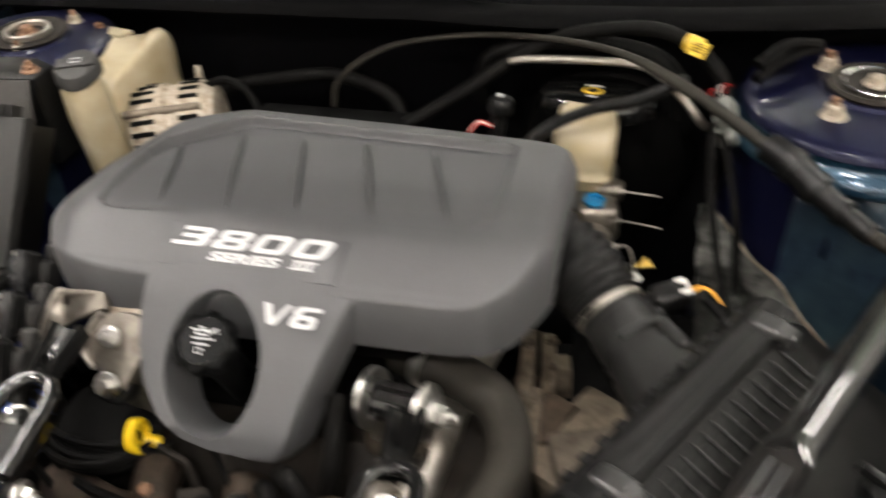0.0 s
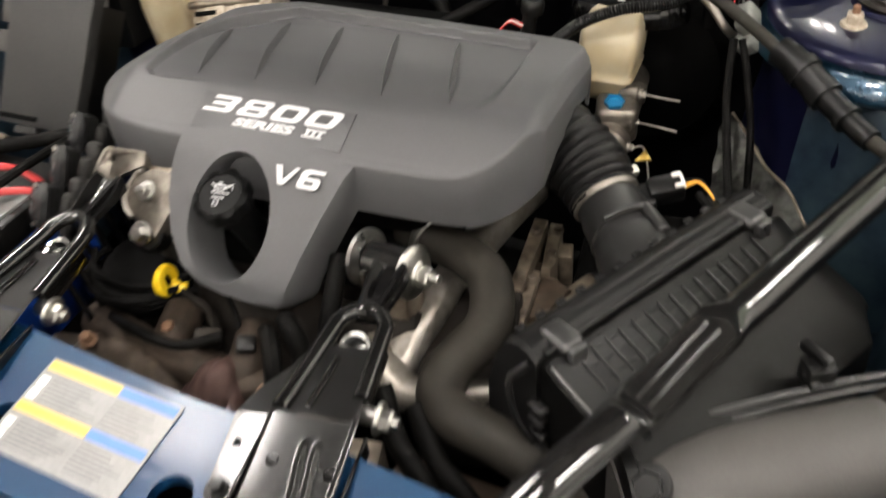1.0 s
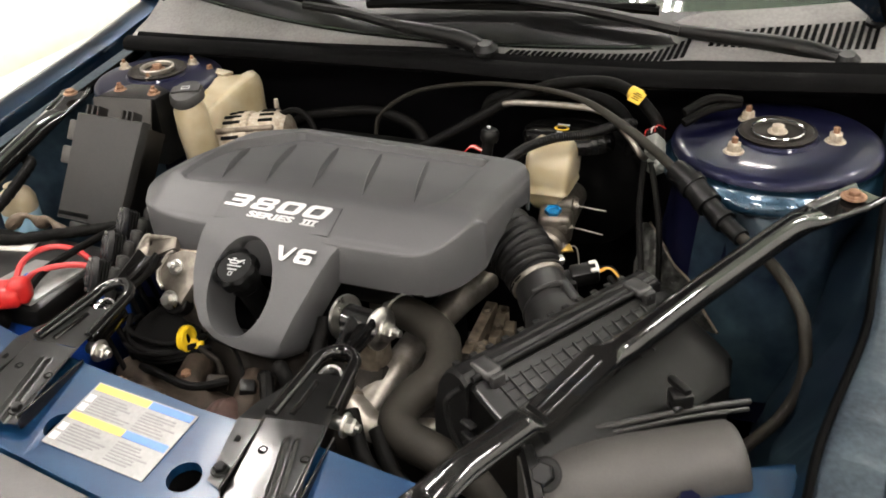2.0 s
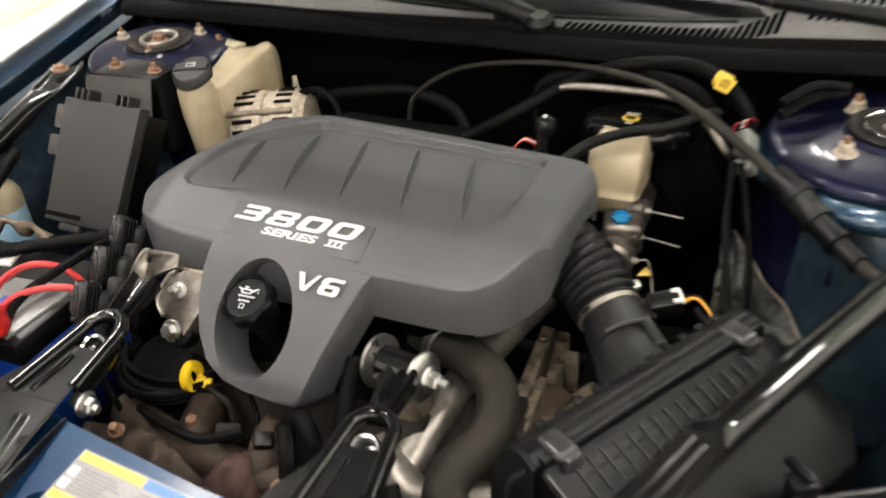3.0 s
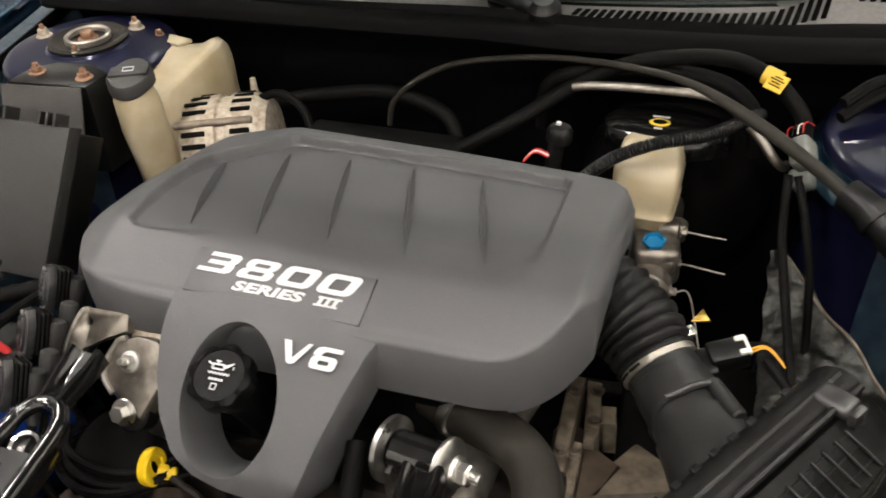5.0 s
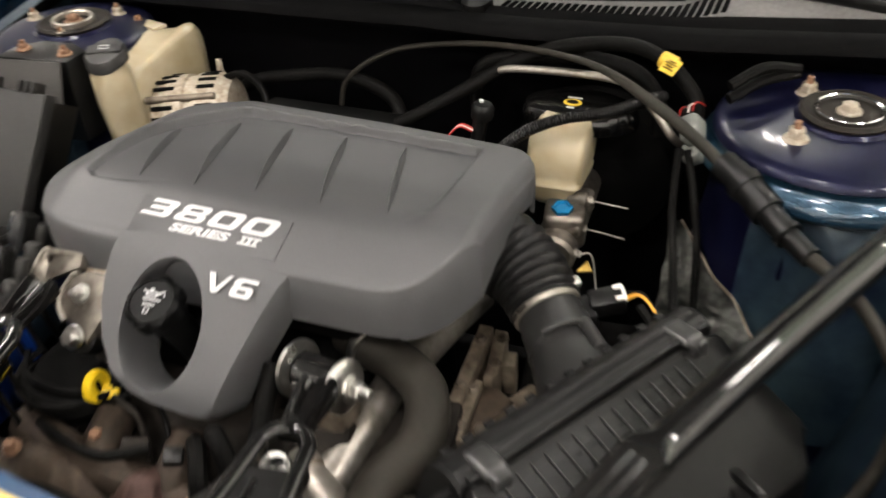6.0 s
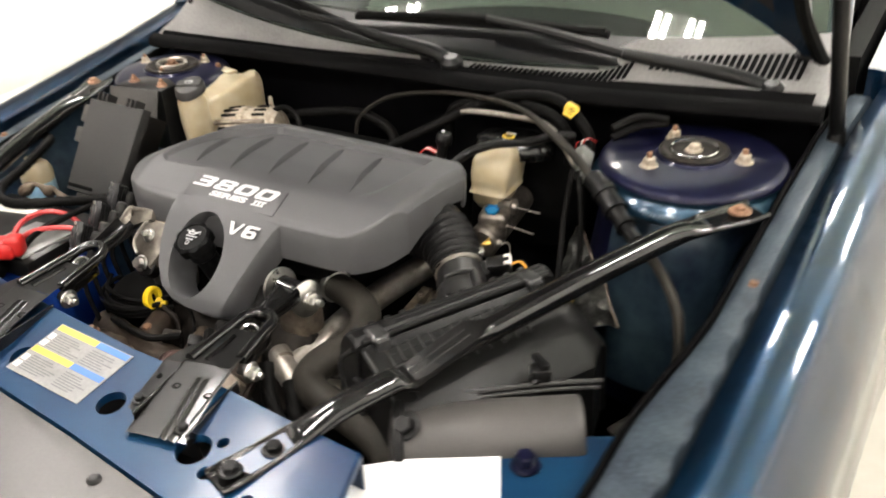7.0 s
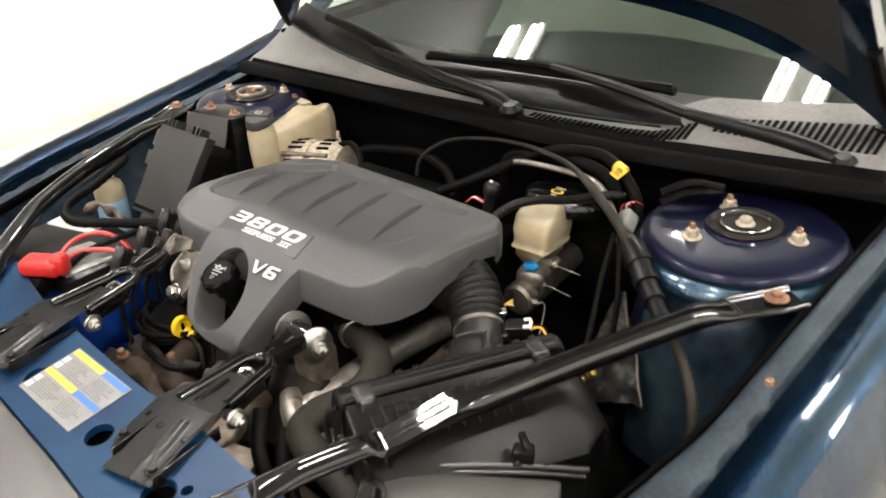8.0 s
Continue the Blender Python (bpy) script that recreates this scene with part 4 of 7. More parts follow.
    for i in range(na):
        a = 2 * math.pi * i / na
        dx, dt = math.cos(a), math.sin(a)
        best = 1e9
        for j in range(len(outline)):
            (x1, t1), (x2, t2) = outline[j], outline[(j + 1) % len(outline)]
            den = dx * (t2 - t1) - dt * (x2 - x1)
            if abs(den) < 1e-12:
                continue
            r = ((x1 - cx) * (t2 - t1) - (t1 - ct) * (x2 - x1)) / den
            s = ((x1 - cx) * dt - (t1 - ct) * dx) / den
            if r > 0 and -1e-6 <= s <= 1 + 1e-6:
                best = min(best, r)
        edge_pts.append((cx + dx * best, ct + dt * best))
        k = 1 / math.sqrt((dx / rx) ** 2 + (dt / rt) ** 2)
        hole_pts.append((cx + dx * k, ct + dt * k))
    bm = bmesh.new()
    rings = []
    for f, sink in ((0.87, 0.064), (0.885, 0.054), (0.92, 0.030), (0.95, 0.010), (0.98, 0.003)):
        rings.append([on_stem(cx + (x - cx) * f, ct + (t - ct) * f, sink) for x, t in hole_pts])
    for f in (0.0, 0.15, 0.35, 0.6, 0.85, 0.95):
        rings.append([on_stem(hx + (ex - hx) * f, ht + (et - ht) * f) for (hx, ht), (ex, et) in zip(hole_pts, edge_pts)])
    rings.append([on_stem(ex + (cx - ex) * 0.0, et, 0.004) for ex, et in edge_pts])
    rings.append([on_stem(ex + (0.006 if ex > cx else -0.004), et, 0.02) + Vector((0, 0.004, 0)) for ex, et in edge_pts])
    rings.append([on_stem(ex + (0.013 if ex > -0.02 else -0.004), et, 0.035) + Vector((0, 0.02, 0)) for ex, et in edge_pts])
    ring_loft(bm, rings, (False, False))
    part("front_stem", bm, GREY_COVER, cover, "moulded stem with an oval filler opening", sharp=50)
    # name plate and letters

    def facing(x, y, rise=0.0):
        zx = Vector((1, 0, 0))
        a = Vector((0, -0.425, 0.8636))
        b = Vector((0, -0.458, 0.8480))
        up = (a - b).normalized()
        m = plane_pose((x, y, lerp_table(y, (-0.458, -0.425), (0.8480, 0.8636)) + rise), zx, up)
        return m

    m = facing(-0.045, -0.437, 0.0)
    bm = bmesh.new()
    slab(bm, [(-0.092, 0.0275), (-0.0915, -0.0205), (0.0965, -0.0235), (0.0985, 0.0255)][::-1], -0.004, 0.0016, 0.0010, m)
    plate = part("name_plate", bm, PLATE_GREY, cover, "dark grey recessed badge plate")
    bm = bmesh.new()
    w, h = 0.0365, 0.0215
    for k, glyph in enumerate((three, eight, nought, nought)):
        glyph(bm, m @ Matrix.Translation((-0.0858 + 0.0425 * k, 0.0022 - 0.0002 * k, 0.0016)), w, h, 0.0102)
    part("number_letters", bm, LETTER, plate, smooth=False)
    lettering("series_letters", "SERIES", 0.0136, m @ Matrix.Translation((-0.0045, -0.0076, 0.0022)), plate, LETTER, 1.92, 0.22, 0.00055, 0.0006, 1.02)
    # the numeral three: slanted bars joined by long serifs
    bm = bmesh.new()
    nx = 0.0600
    low_m, m = m, m @ Matrix.Translation((0, 0.0022, 0))
    for k in (-1, 0, 1):
        c = nx + 0.0076 * k
        slab(bm, [(c - 0.0034, -0.0130), (c + 0.0002, -0.0130), (c + 0.0028, -0.0056), (c - 0.0008, -0.0056)], 0.0016, 0.0028, m=m)
    slab(bm, [(nx - 0.0138, -0.0143), (nx + 0.0100, -0.0143), (nx + 0.0104, -0.0124), (nx - 0.0134, -0.0124)], 0.0016, 0.0030, m=m)
    slab(bm, [(nx - 0.0108, -0.0062), (nx + 0.0130, -0.0062), (nx + 0.0134, -0.0043), (nx - 0.0104, -0.0043)], 0.0016, 0.0030, m=m)
    part("numeral_letters", bm, LETTER, plate, smooth=False)
    m = low_m
    a, b = on_stem(0.013, 0.027), on_stem(0.013, 0.058)
    m = plane_pose(on_stem(0.013, 0.038, -0.0034), (1, 0.0, 0.0), a - b)
    bm = bmesh.new()
    vee(bm, m @ Matrix.Translation((-0.0295, -0.0105, 0)), 0.029, 0.021, 0.0035)
    six(bm, m @ Matrix.Translation((0.0010, -0.0105, 0)), 0.027, 0.021, 0.0060)
    part("v6_letters", bm, LETTER, cover, smooth=False)


engine_cover()


def oil_filler():
    ax = Vector((-0.02, -0.42, 0.90)).normalized()
    top = Vector((-0.063, -0.524, 0.818))
    t = thing("oil_filler_cap", top - ax * 0.11, "ribbed black plastic oil filler cap on its neck, with white symbols", "oil cap")
    bm = bmesh.new()
    rings = []
    r = axes(ax)
    for rad, h, wav in ((0.024, -0.020, 0), (0.030, -0.018, 1), (0.0315, -0.006, 1), (0.0305, -0.001, 1), (0.0255, 0.002, 0), (0.0245, 0.0005, 0), (0.004, 0.0008, 0)):
        rings.append([top + r @ Vector(((rad + wav * 0.0018 * math.cos(8 * a)) * math.cos(a), (rad + wav * 0.0018 * math.cos(8 * a)) * math.sin(a), h))
                      for a in [2 * math.pi * i / 96 for i in range(96)]])
    ring_loft(bm, rings)
    cap = part("cap", bm, CAP_PL, t)
    bm = bmesh.new()
    lathe(bm, top - ax * 0.125, ax, [(0.019, 0), (0.019, 0.08), (0.023, 0.085), (0.023, 0.108)], 28)
    part("filler_neck", bm, CAP_PL, t, "plain black filler neck")
    m = plane_pose(top + ax * 0.0024, (1, 0.02, 0.02), (0, 0.9, 0.42))
    bm = bmesh.new()
    # oil can symbol and wavy line, then bars for small print
    for shape in ([(-0.0075, 0.0040), (0.0045, 0.0040), (0.0050, 0.0055), (-0.0080, 0.0055)],
                  [(-0.0085, 0.0055), (-0.0068, 0.0055), (-0.0068, 0.0092), (-0.0085, 0.0098)],
                  [(-0.0085, 0.0085), (0.0030, 0.0085), (0.0030, 0.0100), (-0.0085, 0.0100)],
                  [(0.0040, 0.0050), (0.0135, 0.0115), (0.0128, 0.0126), (0.0030, 0.0080)],
                  [(0.0012, 0.0092), (0.0050, 0.0078), (0.0056, 0.0092), (0.0022, 0.0104)],
                  [(-0.0040, 0.0100), (-0.0024, 0.0100), (-0.0024, 0.0120), (-0.0040, 0.0120)],
                  [(-0.0058, 0.0118), (-0.0006, 0.0118), (-0.0006, 0.0130), (-0.0058, 0.0130)],
                  [(-0.0135, 0.0098), (-0.0085, 0.0078), (-0.0080, 0.0090), (-0.0125, 0.0112)],
                  [(0.0130, 0.0062), (0.0142, 0.0062), (0.0140, 0.0086), (0.0136, 0.0092), (0.0131, 0.0086)]):
        slab(bm, shape, 0, 0.0006, m=m)
    for i in range(6):
        x0 = -0.0100 + 0.0036 * i
        slab(bm, [(x0, 0.0008), (x0 + 0.0018, -0.0008), (x0 + 0.0036, 0.0008), (x0 + 0.0036, 0.0022), (x0 + 0.0018, 0.0006), (x0, 0.0022)], 0, 0.0006, m=m)
    for k in range(5):
        slab(bm, [(-0.0070 + 0.0030 * k, -0.0062), (-0.0050 + 0.0030 * k, -0.0062), (-0.0050 + 0.0030 * k, -0.0040), (-0.0070 + 0.0030 * k, -0.0040)], 0, 0.0005, m=m)
    for shape in ([(-0.003, -0.0150), (0.003, -0.0150), (0.003, -0.0142), (-0.003, -0.0142)], [(-0.003, -0.0096), (0.003, -0.0096), (0.003, -0.0088), (-0.003, -0.0088)],
                  [(-0.003, -0.0142), (-0.0022, -0.0142), (-0.0022, -0.0096), (-0.003, -0.0096)], [(0.0022, -0.0142), (0.003, -0.0142), (0.003, -0.0096), (0.0022, -0.0096)]):
        slab(bm, shape, 0, 0.0005, m=m)
    part("cap_symbol", bm, LETTER, cap, smooth=False)


oil_filler()


def dipstick():
    t = thing("dipstick", (-0.145, -0.575, 0.60), "yellow plastic finger disc of the oil dipstick", "dipstick")
    c = Vector((-0.149, -0.556, 0.700))
    ax = Vector((0.99, 0.07, 0.11)).normalized()
    bm = bmesh.new()
    lathe(bm, c - ax * 0.004, ax, [(0.0165, 0.0), (0.0190, 0.0015), (0.0196, 0.0055), (0.0190, 0.0095), (0.0165, 0.011), (0.0125, 0.0105), (0.0110, 0.0085), (0.002, 0.008)], 32)
    disc = part("finger_disc", bm, YELLOW, t)
    m = plane_pose(c + ax * 0.0046, ax.cross(Vector((0, 0, 1))), ax.cross(ax.cross(Vector((0, 0, 1)))))
    bm = bmesh.new()
    slab(bm, circle(0, 0, 0.0035, 0.0080, 20), -0.0006, 0.0006, m=m)
    part("slit", bm, GRIME_SHADE, disc, smooth=False)
    bm = bmesh.new()
    rod(bm, c - ax * 0.004 + Vector((0.006, 0.004, -0.010)), c + Vector((0.020, 0.010, -0.016)), 0.0085, 0.0075, seg=14, bev=0.002)
    part("stopper", bm, YELLOW, t)
    bm = bmesh.new()
    tube(bm, [c + Vector((0.018, 0.004, -0.014)), c + Vector((0.034, 0.0, -0.020)), c + Vector((0.056, -0.006, -0.030)), c + Vector((0.065, -0.02, -0.09)), c + Vector((0.06, -0.03, -0.2))], 0.0045, seg=8)
    part("guide_tube", bm, IRON, t)


dipstick()


# ---- left side of the bay ----
def washer_tank():
    t = thing("coolant_tank", (-0.43, -0.02, 0.64), "yellowed translucent coolant tank with a black cap", "coolant tank")
    bm = bmesh.new()
    # neck that swells into the tank behind it
    rings = []
    for z, cx, cy, rx, ry in ((0.862, -0.440, -0.100, 0.024, 0.024), (0.852, -0.440, -0.100, 0.026, 0.026), (0.842, -0.440, -0.100, 0.030, 0.030),
                              (0.80, -0.440, -0.097, 0.030, 0.034), (0.76, -0.437, -0.09, 0.028, 0.040), (0.70, -0.432, -0.085, 0.027, 0.044), (0.64, -0.43, -0.08, 0.027, 0.044)):
        rings.append([(x, y, z) for x, y in circle(cx, cy, rx, ry, 28)])
    ring_loft(bm, rings)
    part("filler_neck", bm, CREAM, t)
    bm = bmesh.new()
    base = [(-0.462, -0.086), (-0.432, -0.092), (-0.412, -0.080), (-0.404, -0.045), (-0.396, -0.012), (-0.388, 0.024), (-0.384, 0.050), (-0.390, 0.070), (-0.405, 0.080),
            (-0.425, 0.068), (-0.460, 0.060), (-0.478, 0.050), (-0.478, 0.025), (-0.470, -0.03)]

    def top(x, y):
        ridge = 0.008 * math.exp(-(((x + 0.402) / 0.018) ** 2 + ((y - 0.055) / 0.034) ** 2))
        saddle = -0.006 * math.exp(-(((x + 0.440) / 0.018) ** 2)) * smoothstep(0.0, 0.05, y)
        return 0.020 * smoothstep(-0.08, 0.03, y) + ridge + saddle

    rings = []
    for z, g in ((0.64, 0.93), (0.65, 0.97), (0.70, 1.0), (0.738, 0.985), (0.744, 0.965), (0.750, 1.0), (0.79, 1.0), (0.812, 0.985), (0.826, 0.94), (0.833, 0.86), (0.836, 0.70), (0.837, 0.45)):
        row = []
        for x, y in base:
            px, py = -0.42 + (x + 0.42) * g, -0.01 + (y + 0.01) * g
            row.append((px, py, z + top(px, py) * smoothstep(0.72, 0.83, z)))
        rings.append(row)
    ring_loft(bm, rings)
    bmesh.ops.subdivide_edges(bm, edges=bm.edges[:], cuts=2, smooth=0.7, use_grid_fill=True)
    for v in bm.verts:
        v.co += Vector(noise.noise_vector(v.co * 18)) * 0.0022
    tank = part("tank_body", bm, CREAM, t, sharp=80)
    bm = bmesh.new()
    slab(bm, [(-0.512, 0.058), (-0.508, 0.046), (-0.49, 0.044), (-0.455, 0.030), (-0.445, 0.055), (-0.48, 0.062), (-0.50, 0.066)], 0.852, 0.858, 0.002)
    part("fixing_tab", bm, CREAM, tank)
    bolt("tab_bolt", (-0.500, 0.055, 0.858), (0, 0, 1), 0.005, 0.009, t, RUST)
    bm = bmesh.new()
    rings = []
    for r, h in ((0.027, 0.858), (0.030, 0.861), (0.030, 0.872), (0.027, 0.877), (0.012, 0.879), (0.002, 0.879)):
        rings.append([(-0.440 + r * (1 + 0.13 * max(0, math.cos(2 * a - 0.5)) ** 3) * math.cos(a), -0.100 + r * (1 + 0.13 * max(0, math.cos(2 * a - 0.5)) ** 3) * math.sin(a), h + 0.34 * r * math.sin(a))
                      for a in [2 * math.pi * i / 48 for i in range(48)]])
    ring_loft(bm, rings)
    rot = Matrix.Rotation(radians(19), 3, "X") @ Matrix.Rotation(radians(15), 3, "Z")
    box(bm, (-0.440, -0.099, 0.8795), (0.056, 0.018, 0.005), rot, 0.002)
    cap = part("cap", bm, DARK_PL, t, "black eared twist cap with a ridge grip")
    m = plane_pose((-0.440, -0.0995, 0.8826), rot @ Vector((1, 0, 0)), rot @ Vector((0, 1, 0)))
    bm = bmesh.new()
    for a, b, c, d in ((-0.008, -0.004, 0.008, -0.003), (-0.008, 0.003, 0.008, 0.004), (-0.008, -0.004, -0.007, 0.004), (0.007, -0.004, 0.008, 0.004)):
        slab(bm, [(a, b), (c, b), (c, d), (a, d)], 0, 0.0006, m=m)
    part("cap_symbol", bm, LETTER, cap, smooth=False)


washer_tank()


def alternator():
    t = thing("alternator", (-0.34, -0.06, 0.62), "dusty cast aluminium alternator with slotted end vents", "alternator")
    o, ax = Vector((-0.410, -0.045, 0.737)), Vector((0.94, 0.30, 0.06)).normalized()
    bm = bmesh.new()
    lathe(bm, o, ax, [(0.030, -0.006), (0.052, -0.002), (0.066, 0.010), (0.071, 0.030), (0.071, 0.055), (0.067, 0.058), (0.067, 0.070), (0.071, 0.073), (0.070, 0.105), (0.058, 0.125), (0.03, 0.13)], 48)
    part("housing", bm, PALE_ZINC, t)
    r = axes(ax)
    for i in range(26):
        a = 2 * math.pi * i / 26
        d = r @ Vector((math.cos(a), math.sin(a), 0))
        s = r @ Vector((-math.sin(a), math.cos(a), 0))
        for h, ln in ((0.026, 0.034), (0.092, 0.028)):
            bm = bmesh.new()
            rot = Matrix((ax, s, d)).transposed()
            box(bm, o + ax * h + d * 0.0705, (ln, 0.0075, 0.0035), rot, 0.001, 1)
            part("vent_slot", bm, GRIME_SHADE, t, smooth=False)
    for a in (0.6, 2.2, 4.1):
        d = r @ Vector((math.cos(a), math.sin(a), 0))
        bm = bmesh.new()
        rod(bm, o + d * 0.069 - ax * 0.002, o + d * 0.069 + ax * 0.11, 0.0060, seg=10, bev=0.002)
        part("through_bolt", bm, ALU_DIRTY, t)
    bm = bmesh.new()
    rod(bm, (-0.325, 0.012, 0.798), (-0.325, 0.012, 0.828), 0.006, 0.004, seg=12)
    part("output_stud", bm, PALE_ZINC, t)
    bm = bmesh.new()
    tube(bm, [(-0.315, 0.0, 0.802), (-0.275, 0.0, 0.815), (-0.23, -0.02, 0.80), (-0.20, -0.06, 0.76)], 0.006, seg=8)
    part("charge_cable", bm, RUBBER, t)


alternator()


def fuse_box():
    t = thing("fuse_box", (-0.49, -0.32, 0.70), "dusty dark grey plastic fuse box with a smooth lid", "fuse box")
    tl, tr, br, bl = Vector((-0.530, -0.265, 0.893)), Vector((-0.406, -0.250, 0.880)), Vector((-0.434, -0.359, 0.725)), Vector((-0.552, -0.374, 0.738))
    x = ((tr - tl) + (br - bl)).normalized()
    y = ((tl - bl) + (tr - br)).normalized()
    c = (tl + tr + br + bl) / 4
    m = plane_pose(c, x, y)
    bm = bmesh.new()
    slab(bm, [(-0.062, -0.092), (0.056, -0.095), (0.066, 0.094), (-0.060, 0.092)], -0.020, 0.006, 0.005, m)
    part("lid", bm, DARK_PL, t)
    bm = bmesh.new()
    slab(bm, [(-0.057, -0.086), (0.052, -0.088), (0.060, 0.086), (-0.055, 0.086)], -0.085, -0.021, 0.0, m)
    part("case", bm, BLACK_PL, t)
    for px in (-0.040, -0.030, -0.020, 0.026, 0.036, 0.046):
        bm = bmesh.new()
        box(bm, m @ Vector((px, 0.100, -0.006)), (0.004, 0.016, 0.03), m.to_3x3(), 0.001, 1)
        part("hinge_rib", bm, DARK_PL, t)
    bm = bmesh.new()
    box(bm, m @ Vector((-0.02, -0.099, -0.006)), (0.035, 0.012, 0.018), m.to_3x3(), 0.003)
    part("latch", bm, DARK_PL, t)
    bm = bmesh.new()
    box(bm, m @ Vector((-0.030, -0.082, 0.0062)), (0.058, 0.007, 0.002), m.to_3x3(), 0.0008, 1)
    part("latch_slot", bm, GRIME_SHADE, t, smooth=False)
    for px, py, h in ((-0.070, 0.062, 0.030), (-0.074, 0.018, 0.026)):
        bm = bmesh.new()
        box(bm, m @ Vector((px, py, -0.022)), (0.030, h * 1.2, 0.016), m.to_3x3(), 0.003, 2)
        part("side_cover", bm, SNORKEL_PL, t, "lighter grey side cover")
    # bracket box behind, below the tower
    b = thing("relay_box", (-0.53, -0.17, 0.74), "black plastic relay box beside the suspension tower", "relay box")
    bm = bmesh.new()
    slab(bm, [(-0.606, -0.150), (-0.482, -0.140), (-0.478, -0.095), (-0.52, -0.075), (-0.575, -0.080), (-0.602, -0.105)], 0.74, 0.872, 0.006)
    part("case", bm, BLACK_PL, b)
    bm = bmesh.new()
    slab(bm, [(-0.062, -0.05), (0.062, -0.05), (0.062, 0.047), (-0.062, 0.045)], 0, 0.003, 0.001, plane_pose((-0.545, -0.166, 0.828), (1, 0.08, 0), (0, 0.34, 0.94)))
    part("front_plate", bm, SNORKEL_PL, b, "dusty grey front plate")
    for px in (-0.578, -0.500):
        bolt("box_stud", (px, -0.118, 0.872), (0, 0, 1), 0.008, 0.009, b, RUST, stud=0.006)


fuse_box()


def battery():
    t = thing("battery", (-0.445, -0.56, 0.58), "blue-cased car battery with a dark lid and printed label", "battery")
    bm = bmesh.new()
    box(bm, (-0.445, -0.56, 0.665), (0.25, 0.17, 0.15), bevel=0.008)
    part("case", bm, BATT_BLUE, t)
    bm = bmesh.new()
    box(bm, (-0.445, -0.56, 0.755), (0.256, 0.176, 0.034), bevel=0.006)
    lid = part("lid", bm, BLACK_PL, t)
    bm = bmesh.new()
    slab(bm, [(-0.56, -0.545), (-0.45, -0.520), (-0.46, -0.485), (-0.565, -0.510)], 0.7715, 0.7765, 0.0015)
    part("top_label", bm, WHITE_PL, lid, "white label")
    bm = bmesh.new()
    slab(bm, [(-0.44, -0.64), (-0.335, -0.64), (-0.325, -0.53), (-0.42, -0.54)], 0.7715, 0.776, 0.002)
    lb = part("maker_label", bm, LABEL_GREY, lid, "grey label with a red and blue mark")
    for poly, m_ in (([(-0.405, -0.605), (-0.375, -0.605), (-0.375, -0.595), (-0.405, -0.595)], RED), ([(-0.40, -0.592), (-0.38, -0.592), (-0.385, -0.575), (-0.40, -0.578)], BATT_BLUE)):
        bm = bmesh.new()
        slab(bm, poly, 0.7762, 0.7775)
        part("mark", bm, m_, lb, smooth=False)
    # red terminal boot and leads
    b = thing("positive_lead", (-0.37, -0.665, 0.74), "red battery terminal boot with two red cables", "battery cable")
    bm = bmesh.new()
    rot = Matrix.Rotation(radians(28), 3, "Z")
    box(bm, (-0.375, -0.655, 0.792), (0.075, 0.045, 0.03), rot, 0.010, 3)
    box(bm, (-0.345, -0.640, 0.797), (0.030, 0.030, 0.036), rot, 0.009, 3)
    part("boot", bm, RED, b)
    bm = bmesh.new()
    lathe(bm, (-0.385, -0.675, 0.765), (0.1, -0.6, 0.8), [(0.026, -0.02), (0.027, 0), (0.024, 0.008), (0.012, 0.010)], 24)
    part("terminal", bm, RUBBER, b)
    for pts in ([(-0.355, -0.640, 0.800), (-0.385, -0.590, 0.806), (-0.385, -0.545, 0.804), (-0.356, -0.524, 0.796), (-0.33, -0.515, 0.770), (-0.325, -0.51, 0.73)],
                [(-0.350, -0.640, 0.792), (-0.365, -0.595, 0.793), (-0.340, -0.562, 0.792), (-0.304, -0.545, 0.785), (-0.29, -0.54, 0.75)]):
        bm = bmesh.new()
        tube(bm, pts, 0.0046, seg=8)
        part("lead", bm, PINKISH, b)
    # washer neck with pale blue fluid behind
    w = thing("washer_bottle", (-0.642, -0.36, 0.62), "white washer bottle with pale blue fluid", "washer bottle")
    bm = bmesh.new()
    lathe(bm, (-0.642, -0.36, 0.62), (0, 0, 1), [(0.028, 0), (0.032, 0.02), (0.032, 0.115)], 28)
    part("fluid_part", bm, PALE_BLUE, w)
    bm = bmesh.new()
    lathe(bm, (-0.642, -0.36, 0.745), (0, 0, 1), [(0.032, -0.01), (0.032, 0.010), (0.026, 0.024), (0.016, 0.030), (0.016, 0.038)], 28)
    part("neck", bm, CREAM, w)
    k = thing("ground_clamp", (-0.50, -0.455, 0.77), "tan crumpled wiring clamp by the battery", "clamp")
    bm = bmesh.new()
    tube(bm, [(-0.545, -0.47, 0.772), (-0.52, -0.455, 0.790), (-0.49, -0.45, 0.780), (-0.465, -0.455, 0.79), (-0.44, -0.46, 0.775)], lambda u: 0.008 + 0.004 * math.sin(u * 14), seg=9)
    part("wrap", bm, TAN_SHIELD, k)
    c = thing("wiring_loom", (-0.45, -0.42, 0.74), "thick black taped wiring loom over the battery", "cable")
    bm = bmesh.new()
    tube(bm, [(-0.66, -0.30, 0.80), (-0.62, -0.33, 0.81), (-0.585, -0.42, 0.80), (-0.56, -0.50, 0.79), (-0.50, -0.52, 0.785), (-0.42, -0.475, 0.785), (-0.33, -0.40, 0.775), (-0.27, -0.35, 0.75)], 0.0095, seg=10, wave=0.0006, pitch=0.02)
    part("loom", bm, RUBBER, c)
    bm = bmesh.new()
    tube(bm, [(-0.34, -0.42, 0.785), (-0.345, -0.50, 0.795), (-0.36, -0.58, 0.79), (-0.355, -0.635, 0.775)], 0.006, seg=8)
